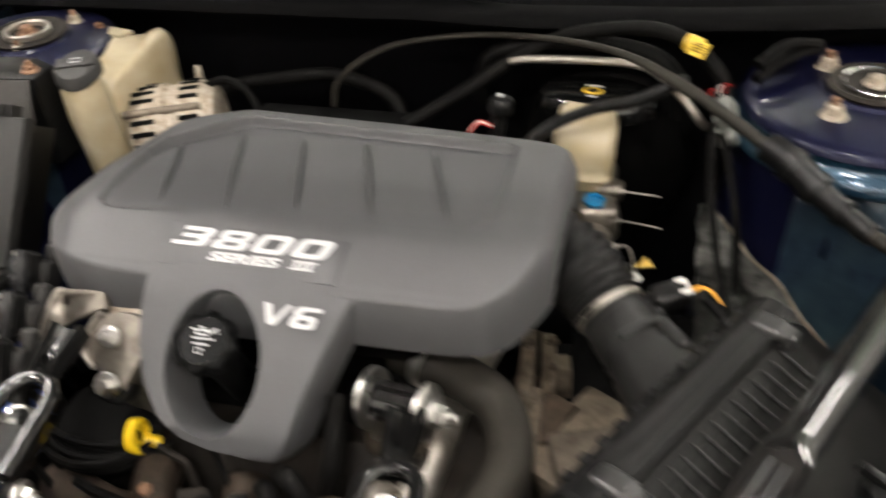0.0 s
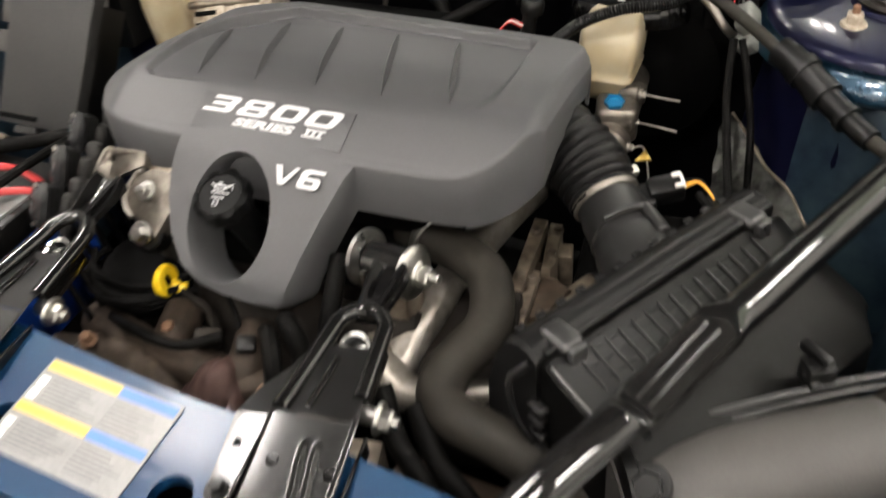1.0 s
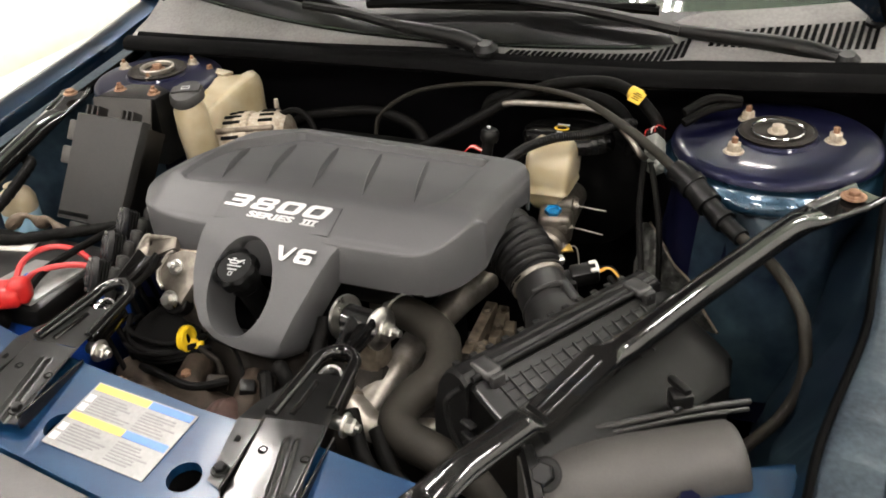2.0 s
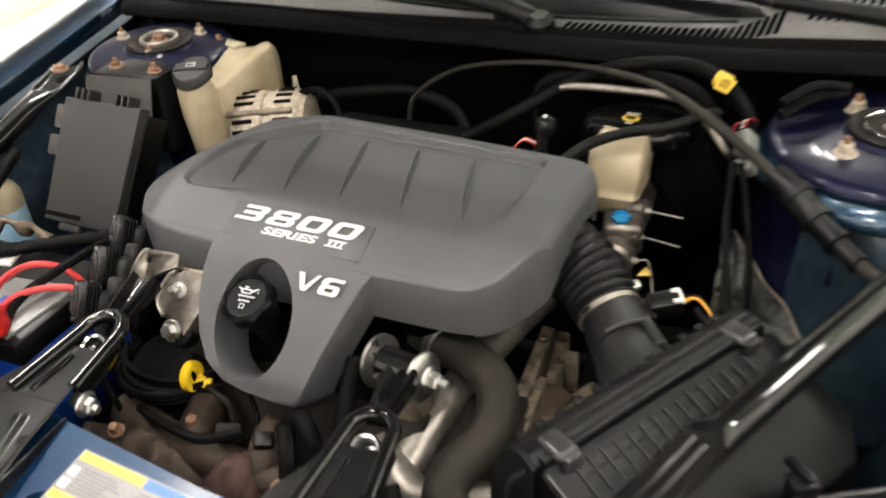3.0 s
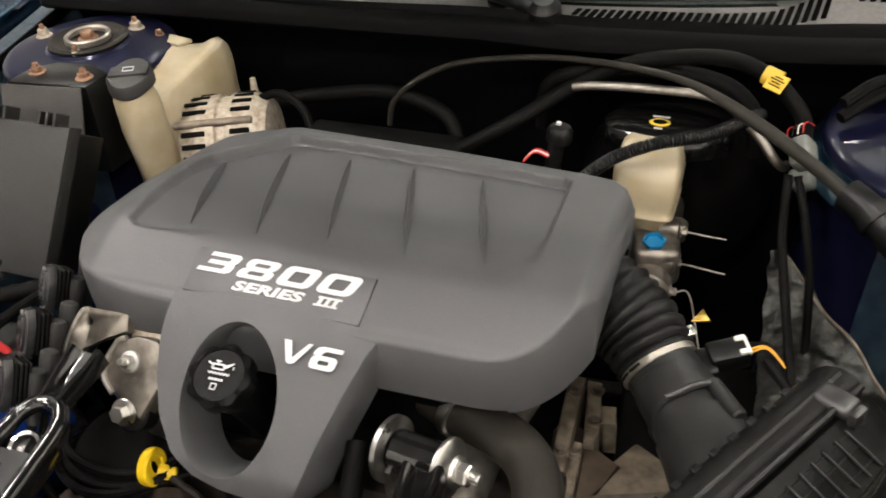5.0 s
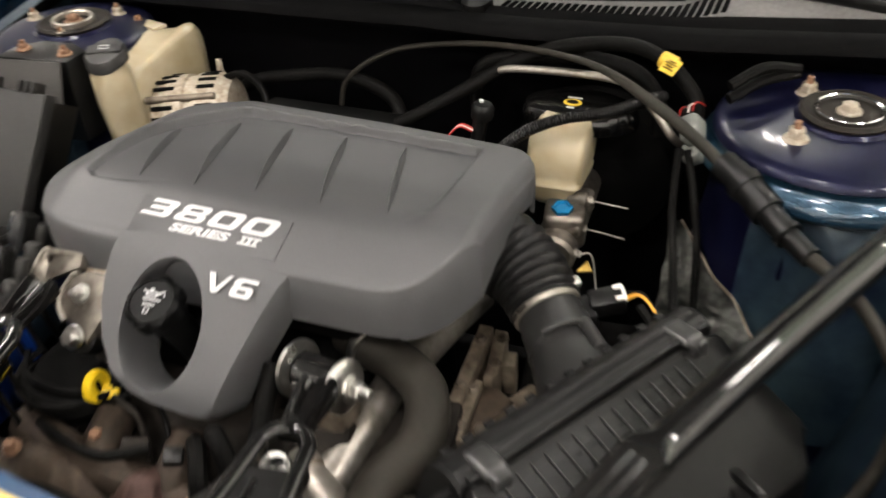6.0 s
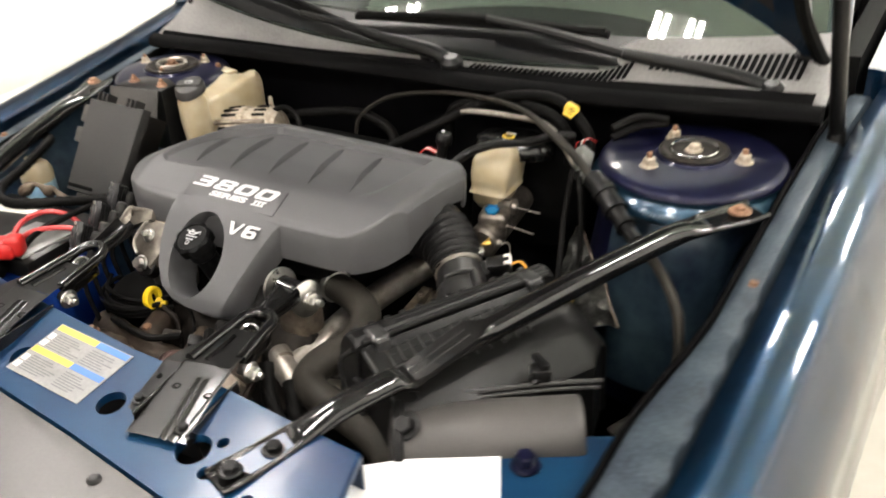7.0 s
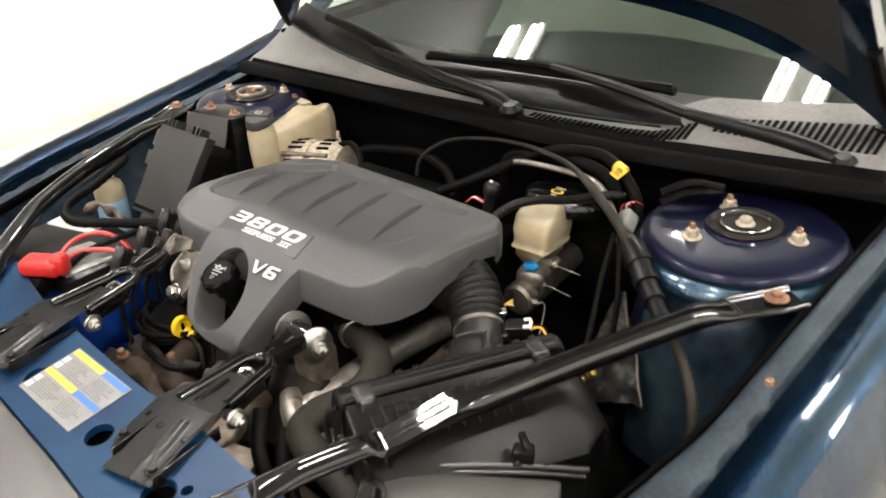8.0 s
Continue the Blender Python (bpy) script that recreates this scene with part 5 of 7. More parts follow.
    part("branch", bm, RUBBER, c)


battery()


def coil_pack():
    t = thing("ignition_coils", (-0.29, -0.47, 0.68), "three black ignition coils with grey plug boots", "ignition coil")
    up = Vector((0.10, 0.42, 0.90)).normalized()
    n = Vector((-0.40, -0.82, 0.42)).normalized()
    n = (n - up * n.dot(up)).normalized()
    w = up.cross(n)
    rot = Matrix((w, up, n)).transposed()
    for c in (Vector((-0.332, -0.444, 0.800)), Vector((-0.305, -0.511, 0.800)), Vector((-0.277, -0.578, 0.799))):
        m = Matrix.Translation(c) @ rot.to_4x4()
        # rounded end plate with a raised rim
        outline = [(0.008, 0.027), (0.012, 0.014), (0.012, -0.014), (0.008, -0.027), (-0.004, -0.025), (-0.011, -0.016), (-0.014, 0.0), (-0.011, 0.016), (-0.004, 0.025)]
        bm = bmesh.new()
        slab(bm, outline, -0.009, 0.0, 0.0022, m)
        coil = part("coil", bm, COIL_PL, t, "shiny black coil with a rounded end plate", sharp=40)
        bm = bmesh.new()
        slab(bm, [(x * 0.62, y * 0.70) for x, y in outline], 0.0, 0.0022, 0.0008, m)
        for q in (-0.008, 0.008):
            slab(bm, [(x * 0.30 - 0.001, y * 0.20 + q) for x, y in outline], 0.0022, 0.0036, 0.0005, m)
        part("end_plate", bm, COIL_PL, coil, sharp=40)
        for q in (-0.0225, 0.0225):
            bm = bmesh.new()
            lathe(bm, m @ Vector((0.001, q, 0.0)), n, [(0.0030, 0), (0.0030, 0.0018), (0.0012, 0.0024)], 10)
            part("stud", bm, STEEL, coil)
        bm = bmesh.new()
        box(bm, m @ Vector((0.0, 0.0, -0.018)), (0.018, 0.042, 0.018), rot, 0.002, 1)
        part("core", bm, GRIME_SHADE, coil)
        for q in range(4):
            bm = bmesh.new()
            box(bm, m @ Vector((0.0, 0.0, -0.0125 - 0.0048 * q)), (0.023 - 0.001 * q, 0.046 - 0.002 * q, 0.0020), rot, 0.0006, 1)
            part("cooling_fin", bm, BLACK_PL, coil, smooth=False)
        for dz, du, dw in ((-0.034, -0.004, 0.006), (-0.048, 0.012, 0.000)):
            a = m @ Vector((dw, du + 0.014, dz))
            b = m @ Vector((dw + 0.004, du - 0.040, dz + 0.002))
            e = (b - a).normalized()
            ln = (b - a).length
            bm = bmesh.new()
            lathe(bm, a, e, [(0.0055, -0.002), (0.0085, 0.0), (0.0092, 0.004), (0.0090, 0.018), (0.0080, 0.020), (0.0080, ln * 0.75), (0.0070, ln * 0.78), (0.0062, ln)], 18)
            boot = part("boot", bm, DARK_PL, coil, "dusty grey rubber boot")
            bm = bmesh.new()
            tube(bm, [b - e * 0.003, b + e * 0.018, b + e * 0.034 + Vector((0.006, -0.006, -0.006)), b + Vector((0.03, -0.03, -0.09))], 0.0042, seg=8)
            part("plug_wire", bm, RUBBER, boot)


coil_pack()


def mount_bracket():
    t = thing("engine_bracket", (-0.20, -0.49, 0.68), "cast aluminium engine lifting bracket with steel bolts", "engine bracket")
    ex, ey = Vector((0.72, -0.2, -0.1)), Vector((0.05, 0.62, 0.70))
    m = plane_pose((-0.22, -0.475, 0.795), ex, ey)
    bm = bmesh.new()
    slab(bm, [(-0.050, -0.004), (-0.044, 0.003), (0.009, 0.022), (0.017, 0.004), (-0.008, -0.016), (-0.028, -0.034), (-0.032, -0.056), (-0.036, -0.070), (-0.046, -0.073), (-0.051, -0.031)][::-1], -0.010, 0.0, 0.002, m)
    pl = part("plate", bm, BRACKET_M, t, "curved aluminium plate with a bolt hole", sharp=30)
    cut = bmesh.new()
    lathe(cut, m @ Vector((-0.033, -0.008, -0.02)), m.to_3x3() @ Vector((0, 0, 1)), [(0.0048, 0), (0.0048, 0.04)], 16)
    baked(pl, [part("cutter", cut, GRIME_SHADE)])
    bm = bmesh.new()
    tube(bm, [m @ Vector(p) for p in ((-0.040, 0.003, -0.002), (-0.049, -0.004, -0.002), (-0.051, -0.031, -0.002), (-0.046, -0.071, -0.002))], 0.003, seg=8)
    part("plate_edge", bm, ALU, pl, "bright worn edge")
    m = plane_pose((-0.184, -0.504, 0.778), ex, ey)
    bm = bmesh.new()
    slab(bm, [(-0.027, 0.016), (-0.032, -0.012), (-0.024, -0.026), (-0.008, -0.034), (0.014, -0.038), (0.034, -0.040), (0.040, 0.0), (0.030, 0.030), (0.015, 0.036), (-0.008, 0.030)], -0.020, 0.0, 0.003, m)
    web = part("web", bm, BRACKET_M, t, "cast aluminium web", sharp=30)
    bm = bmesh.new()
    tube(bm, [m @ Vector(p) for p in ((-0.020, 0.022, 0.0), (-0.028, 0.014, 0.0), (-0.0315, -0.011, 0.0), (-0.024, -0.025, 0.0), (-0.008, -0.033, 0.0))], 0.0032, seg=8)
    part("web_edge", bm, ALU, web, "bright worn edge")
    bolt("bracket_bolt", m @ Vector((-0.003, 0.004, 0.0)), (0.05, -0.72, 0.65), 0.0078, 0.012, t, STEEL, stud=0.008)
    m = plane_pose((-0.19, -0.46, 0.79), ex, ey)
    bm = bmesh.new()
    slab(bm, [(-0.020, 0.001), (-0.018, 0.010), (0.010, 0.016), (0.030, 0.0), (0.020, -0.02), (-0.013, -0.017)][::-1], -0.03, 0.004, 0.003, m)
    part("boss", bm, PALE_ZINC, t, "tan corroded casting boss", sharp=30)
    bm = bmesh.new()
    lathe(bm, (-0.176, -0.530, 0.742), (0.02, -0.72, 0.65), [(0.019, -0.02), (0.019, 0.0), (0.017, 0.002), (0.010, 0.0025)], 28)
    part("round_lobe", bm, BLACK_PL, t, "black round lobe")
    bolt("lower_bolt", (-0.179, -0.536, 0.748), (0.0, -0.85, 0.5), 0.0095, 0.013, t, STEEL)
    bm = bmesh.new()
    box(bm, (-0.160, -0.485, 0.725), (0.06, 0.06, 0.10), bevel=0.012)
    part("lower_casting", bm, BRACKET_M, t)
    # pulleys and belt below
    p = thing("belt_drive", (-0.20, -0.55, 0.60), "black rubber drive belt round dark pulleys", "drive belt")
    for o, r in ((Vector((-0.20, -0.535, 0.680)), 0.052), (Vector((-0.135, -0.50, 0.66)), 0.03)):
        bm = bmesh.new()
        lathe(bm, o, (0.1, -0.35, 0.94), [(r * 0.3, 0.012), (r * 0.8, 0.010), (r, 0.006), (r, -0.02), (r * 0.8, -0.024)], 36)
        part("pulley", bm, GRIME_SHADE, p)
    for k in range(3):
        bm = bmesh.new()
        pts = [(-0.20 + (0.066 - 0.004 * k) * math.cos(a), -0.535 + (0.060 - 0.004 * k) * math.sin(a), 0.690 - 0.010 * k) for a in [math.pi * (0.9 + 1.25 * i / 14) for i in range(15)]]
        tube(bm, pts, 0.0042, n=2, seg=6)
        part("belt_rib", bm, RUBBER, p)


mount_bracket()

# ---- front of the engine ----


def torque_strut(name_label, ring, tip, pad_z):
    """Gloss black engine mount strut: a pressed bracket on the support, a forked link and a bushing."""
    rg, tp = Vector(ring), Vector(tip)
    t = thing("engine_mount_strut", (rg.x, rg.y - 0.16, 0.76), name_label, "mount strut", "engine mount struts")
    back = Vector((tp.x - rg.x, tp.y - rg.y, 0)).normalized()
    side = Vector((back.y, -back.x, 0))
    up = Vector((0, 0, 1))

    def at(s, b, z):
        return Vector((rg.x, rg.y, 0)) + side * s + back * b + up * z

    def pad(s, b):
        """Height of the bracket: crowned, with a lower flange, two ridges and a turned-up edge."""
        z = pad_z + 0.150 * (b + 0.15) - 0.45 * ((s - 0.030) ** 2 - 0.0012)
        z -= 0.005 * (1 - smoothstep(-0.046, -0.041, s))
        slant = s - 0.006 + (b + 0.18) * 0.14
        if b < -0.122:
            z += 0.0045 * smoothstep(-0.122, -0.130, b) * max(math.exp(-((slant + 0.001) / 0.0024) ** 2), math.exp(-((slant - 0.0105) / 0.0024) ** 2))
        return z + 0.003 * smoothstep(0.031, 0.036, s)

    def sheet(rows, left, right, height, count, steps):
        bm = bmesh.new()
        g = []
        for i in range(steps + 1):
            b = rows[0] + (rows[1] - rows[0]) * i / steps
            s0, s1 = lerp_table(b, *left), lerp_table(b, *right)
            g.append([bm.verts.new(at(s0 + (s1 - s0) * k / count, b, height(s0 + (s1 - s0) * k / count, b))) for k in range(count + 1)])
        for i in range(steps):
            for k in range(count):
                bm.faces.new((g[i][k], g[i][k + 1], g[i + 1][k + 1], g[i + 1][k]))
        bmesh.ops.solidify(bm, geom=bm.faces[:], thickness=0.004)
        return bm

    bm = sheet((-0.227, -0.100), ((-0.227, -0.197, -0.186, -0.100), (-0.046, -0.050, -0.072, -0.077)), ((-0.227, -0.172, -0.100), (0.047, 0.0385, 0.037)), pad, 90, 40)
    plate = part("bracket", bm, STRUT_PLATE, t, "pressed gloss black bracket", sharp=50)
    # the bracket folds down behind a crease, between and beside the arms
    bm = sheet((-0.0995, -0.018), ((-0.0995, -0.070, -0.045, -0.018), (-0.077, -0.066, -0.048, -0.026)), ((-0.0995, -0.060, -0.018), (0.037, 0.030, 0.024)),
               lambda s, b: pad(s, -0.100) + 0.02 * (b + 0.0995), 40, 16)
    part("rear_fold", bm, STRUT_PLATE, plate, sharp=50)
    bm = bmesh.new()
    tube(bm, [at(-0.012, -0.092, pad_z + 0.008), at(-0.008, -0.060, pad_z + 0.009), at(-0.006, -0.034, pad_z + 0.009)], 0.0035, seg=8)
    part("fold_bead", bm, GLOSS, plate)
    for s in (-1, 1):
        bm = bmesh.new()
        b0 = -0.205 if s < 0 else -0.220
        s0 = -0.046 if s < 0 else 0.043
        box(bm, at(s0, (b0 - 0.105) / 2, pad_z - 0.012), (0.003, -0.105 - b0, 0.020), Matrix((side, back, up)).transposed(), 0.001, 1)
        part("side_flange", bm, GLOSS, plate)
    for s, b in ((-0.063, -0.172), (0.029, -0.205)):
        bolt("foot_bolt", at(s, b, pad(s, b)), (0, 0, 1), 0.0070, 0.008, plate, BLACK_PL)
    for s, b in ((-0.024, -0.144), (0.028, -0.149)):
        bm = bmesh.new()
        lathe(bm, at(s, b, pad(s, b) - 0.0004), up, [(0.0058, 0), (0.0056, 0.0012), (0.0042, 0.0012), (0.0040, 0.0002)], 16)
        part("pressed_ring", bm, GLOSS, plate)
    bm = bmesh.new()
    box(bm, at(-0.063, -0.128, pad(-0.063, -0.128)), (0.007, 0.010, 0.0012), Matrix((side, back, up)).transposed(), 0.0004, 1)
    part("slot", bm, GRIME_SHADE, plate, smooth=False)
    # forked link with an eye
    tilt = (tp - rg).normalized()
    bm = bmesh.new()
    arms = []
    for sgn in (-1, 1):
        a = at(-0.036, -0.096, pad_z + 0.007) if sgn < 0 else at(0.029, -0.074, pad_z + 0.006)
        e = rg + side * 0.0245 * sgn
        arms.append((a, e))
        tube(bm, [a, a.lerp(e, 0.5), e, rg + tilt * 0.016 + side * 0.0225 * sgn, rg + tilt * 0.030 + side * 0.013 * sgn, rg + tilt * 0.035], 0.0080, seg=12)
    # deep side webs below the arms
    for a, e in arms:
        ln = e - a
        yy = ln.normalized()
        xx = yy.cross(up).normalized()
        box(bm, (a + e) / 2 - Vector((0, 0, 0.013)), (0.0085, ln.length * 1.02, 0.024), Matrix((xx, yy, xx.cross(yy))).transposed(), 0.003, 2)
    # pressed neck: two ridges that part towards the bushing, with a trough between them
    n0, n1 = rg + tilt * 0.028, tp - tilt * 0.004
    top_n = side.cross(tilt).normalized()
    rings = []
    for i in range(13):
        u = i / 12
        p = n0.lerp(n1, u)
        half = 0.011 + 0.006 * smoothstep(0.0, 0.9, u)
        deep = 0.010 * smoothstep(0.05, 0.45, u)
        ridge = 0.0075 + 0.0015 * u
        rings.append([p + side * x + top_n * z for x, z in ((-half - 0.002, -0.012), (-half - 0.002, ridge - 0.006), (-half, ridge - 0.001), (-half + 0.0035, ridge), (-half + 0.006, ridge - 0.002),
                                                           (-half * 0.32, ridge - deep), (half * 0.32, ridge - deep), (half - 0.006, ridge - 0.002), (half - 0.0035, ridge), (half, ridge - 0.001),
                                                           (half + 0.002, ridge - 0.006), (half + 0.002, -0.012))])
    ring_loft(bm, rings)
    link = part("link", bm, GLOSS, t, "gloss black forked link")
    bm = bmesh.new()
    lathe(bm, rg - Vector((0, 0, 0.026)), (0.1, -0.5, 0.9), [(0.015, 0), (0.0165, 0.01), (0.0165, 0.022), (0.0150, 0.024), (0.012, 0.023), (0.011, 0.010)], 28, (True, False))
    part("bushing", bm, CHROME, link, "bright steel bushing sleeve")
    b = at(0.040, -0.078, pad_z - 0.008)
    d = (side - back * 0.1 - up * 0.05).normalized()
    bm = bmesh.new()
    rod(bm, b - d * 0.012, b + d * 0.006, 0.008, seg=12)
    part("pin", bm, STEEL, plate)
    bolt("pin_nut", b + d * 0.004, d, 0.010, 0.014, plate, STEEL, stud=0.006)


torque_strut("gloss black engine mount strut bolted beside the battery", (-0.207, -0.620, 0.797), (-0.208, -0.522, 0.812), 0.785)
torque_strut("gloss black engine mount strut beside the coolant hose", (0.155, -0.648, 0.792), (0.143, -0.545, 0.786), 0.785)


def mount_bush():
    t = thing("mount_bushing", (0.14, -0.515, 0.68), "steel cheek plates clamping a rubber engine bushing", "bushing")
    ax = Vector((0.94, -0.20, 0.12)).normalized()
    for x0, r in ((0.098, 0.031), (0.153, 0.029)):
        bm = bmesh.new()
        o = Vector((x0, -0.518 if x0 < 0.12 else -0.523, 0.766 if x0 < 0.12 else 0.762))
        lathe(bm, o, ax, [(0.004, -0.001), (r, 0.0), (r, 0.003), (r * 0.94, 0.0045), (r * 0.60, 0.008), (r * 0.40, 0.0095), (0.004, 0.010)] if x0 > 0.12 else [(0.004, 0.0), (r, 0.0), (r, 0.005), (r * 0.62, 0.007), (r * 0.55, 0.003), (0.004, 0.003)], 32)
        if x0 < 0.12:
            slab(bm, [(-0.026, 0.004), (0.026, 0.004), (0.015, 0.040), (-0.015, 0.040)], 0.0, 0.005, 0.0015, plane_pose(o + Vector((0.005, 0, 0)), (0, -1, 0.1), (0, 0.25, -1)))
        part("cheek_plate", bm, STEEL, t)
    bm = bmesh.new()
    rod(bm, (0.10, -0.518, 0.766), (0.158, -0.522, 0.762), 0.020, seg=28, bev=0.003)
    part("rubber", bm, GLOSS, t, "gloss black bushing shell")
    bolt("nut", Vector((0.162, -0.523, 0.761)), ax, 0.0105, 0.015, t, STEEL, stud=0.010)
    bolt("bolt_head", Vector((0.097, -0.518, 0.767)), -ax, 0.010, 0.012, t, STEEL)
    bm = bmesh.new()
    box(bm, (0.110, -0.49, 0.69), (0.06, 0.05, 0.09), bevel=0.012)
    part("base", bm, ALU_DIRTY, t)


mount_bush()


def brace(s):
    """Diagonal tubular brace from the tower to the front support."""
    t = thing("bay_brace", (s * 0.50, -0.50, 0.77), "gloss black diagonal steel brace with flattened ends", "brace", "diagonal braces")
    pts = [(0.722, -0.135, 0.852), (0.700, -0.165, 0.851), (0.655, -0.222, 0.850), (0.625, -0.268, 0.847), (0.541, -0.425, 0.832), (0.468, -0.563, 0.815), (0.412, -0.668, 0.803),
           (0.366, -0.748, 0.790), (0.330, -0.820, 0.774), (0.305, -0.875, 0.768), (0.296, -0.897, 0.768)]
    sec = [(0.030, 0.004), (0.031, 0.005), (0.026, 0.010), (0.0190, 0.017), (0.0185, 0.0175), (0.0185, 0.017), (0.0195, 0.015), (0.019, 0.015), (0.024, 0.008), (0.027, 0.0045), (0.025, 0.004)]
    if s < 0:
        pts = [(0.712, -0.095, 0.848), (0.697, -0.125, 0.847), (0.680, -0.190, 0.843), (0.663, -0.260, 0.836), (0.632, -0.415, 0.816), (0.590, -0.530, 0.803), (0.545, -0.600, 0.796),
               (0.480, -0.680, 0.788), (0.425, -0.745, 0.778), (0.380, -0.800, 0.770), (0.365, -0.822, 0.768)]
    fine = 24
    line = spline([(s * x, y, z) for x, y, z in pts], fine)
    crushed = ((-1.0, 1.75), (5.06, 5.94), (7.8, 99.0)) if s > 0 else ((-1.0, 1.9), (8.0, 99.0))
    rings = []
    for i, p in enumerate(line):
        u = i / fine
        k = min(len(sec) - 2, int(u))
        f = u - k
        w, h = (sec[k][j] + (sec[k + 1][j] - sec[k][j]) * f for j in (0, 1))
        tg = (line[min(i + 1, len(line) - 1)] - line[max(i - 1, 0)]).normalized()
        sd = tg.cross(Vector((0, 0, 1))).normalized()
        up = sd.cross(tg)
        flat = max(max(0.0, min(1.0, (u - u0) * 6 + 1, (u1 - u) * 6 + 1)) for u0, u1 in crushed)
        middle = s > 0 and 4.5 < u < 6.5
        wide = 0.0215 if middle else w
        ring = []
        for q in range(48):
            a = 2 * math.pi * q / 48
            soft_p = sd * (w * math.cos(a)) + up * (h * math.sin(a))
            cx = math.cos(a)
            if math.sin(a) > 0.02:
                # plain flattened middle; ends with a rim on both edges
                if middle:
                    along = (u - 5.5) * 0.119
                    lift = 0.005 - 0.204 * along + 0.20 * along * along + 0.08 * wide * cx - 0.006 * smoothstep(0.93, 1.0, abs(cx))
                else:
                    rim = math.sqrt(max(0.0, 1 - ((abs(cx) - 0.84) / 0.16) ** 2)) if abs(cx) > 0.68 else 0.0
                    lift = -0.001 + 0.0065 * rim
                hard = sd * (wide * cx) + up * lift
            else:
                hard = sd * (wide * cx) + up * ((0.008 if middle else 0.0055) * math.sin(a))
            ring.append(p + soft_p.lerp(hard, flat))
        rings.append(ring)
    bm = bmesh.new()
    ring_loft(bm, rings)
    tubey = part("tube", bm, GLOSS, t, sharp=60)
    if s > 0:
        # beads added along the flattened middle to split the lamp glare into stripes
        for cx in (-0.22, 0.36):
            run = []
            for i in range(int(5.14 * fine), int(5.88 * fine) + 1):
                p, along = line[i], (i / fine - 5.5) * 0.119
                tg = (line[i + 1] - line[i - 1]).normalized()
                sd = tg.cross(Vector((0, 0, 1))).normalized()
                run.append(p + sd * (0.0215 * cx) + sd.cross(tg) * (0.0042 - 0.204 * along + 0.20 * along * along + 0.08 * 0.0215 * cx))
            bm = bmesh.new()
            tube(bm, run, 0.0026, n=1, seg=10)
            part("glare_splitter", bm, GLOSS, tubey)
    bm = bmesh.new()
    ex, ey = (0.702, -0.160) if s > 0 else (0.697, -0.125)
    lathe(bm, (s * ex, ey, 0.855), (0, 0, 1), [(0.017 if s > 0 else 0.013, 0), (0.017 if s > 0 else 0.013, 0.002), (0.010, 0.003)], 24)
    part("washer", bm, RUST, tubey, "rusty washer")
    bolt("end_bolt", (s * ex, ey, 0.857), (0, 0, 1), 0.009, 0.008, tubey, RUST)
    for x, y in ((0.328, -0.825), (0.304, -0.876)) if s > 0 else ((0.385, -0.795),):
        bolt("foot_bolt", (s * x, y, 0.7735), (0, 0, 1), 0.010, 0.010, tubey, BLACK_PL)


brace(1)
brace(-1)


def emission_label():
    t = thing("emission_label", (-0.05, -0.795, 0.76), "printed emission label with yellow and blue title bars on the support", "label")
    o = Vector((-0.115, -0.750, support_z(-0.115, -0.750) + 0.0012))
    x = Vector((0.156, -0.015, support_z(0.041, -0.765) - support_z(-0.115, -0.750))).normalized()
    y = Vector((0.006, -0.094, -0.0141))
    y = (y - x * y.dot(x)).normalized()
    m = plane_pose(o, x, y)
    W, H = 0.157, 0.098
    bm = bmesh.new()
    slab(bm, [(0, 0), (0, H), (W, H), (W, 0)] if m.to_3x3()[2][2] < 0 else [(0, 0), (W, 0), (W, H), (0, H)], -0.0006, 0.0006, m=m)
    part("sheet", bm, LABEL_GREY, t, smooth=False)
    sg = -1 if m.to_3x3()[2][2] < 0 else 1

    def bar(x0, y0, x1, y1, mt, nm, lift=0.0012):
        b = bmesh.new()
        slab(b, [(x0, y0), (x1, y0), (x1, y1), (x0, y1)], sg * 0.0004, sg * lift, m=m)
        part(nm, b, mt, t, smooth=False)

    for r, y0 in enumerate((0.002, 0.048)):
        bar(0.003, y0, W * 0.56, y0 + 0.010, YELLOW_PRINT, "yellow_bar")
        bar(W * 0.575, y0, W - 0.003, y0 + 0.010, BLUE_PRINT, "blue_bar")
        rng = random.Random(3 + r)
        for k in range(7):
            yy = y0 + 0.0155 + 0.0042 * k
            for xa, xb in ((0.018, W * 0.54), (W * 0.58, W * 0.96)):
                e = xa + (xb - xa) * rng.uniform(0.55, 1.0)
                bar(xa, yy, e, yy + 0.0016, LABEL_INK, "print_line", 0.0010)
        bar(0.004, y0 + 0.018, 0.014, y0 + 0.028, WHITE_PL, "seal_mark")
        bar(0.004, y0 + 0.032, 0.014, y0 + 0.042, WHITE_PL, "seal_mark")


emission_label()


def paper_sign():
    t = thing("paper_sign", (0.45, -0.72, 0.722), "plain white card lying at the front edge of the bay", "card")
    bm = bmesh.new()
    slab(bm, [(0.352, -0.800), (0.405, -0.925), (0.600, -0.775), (0.541, -0.652)], 0.7235, 0.7255)
    part("sheet", bm, PAPER, t, smooth=False)


paper_sign()


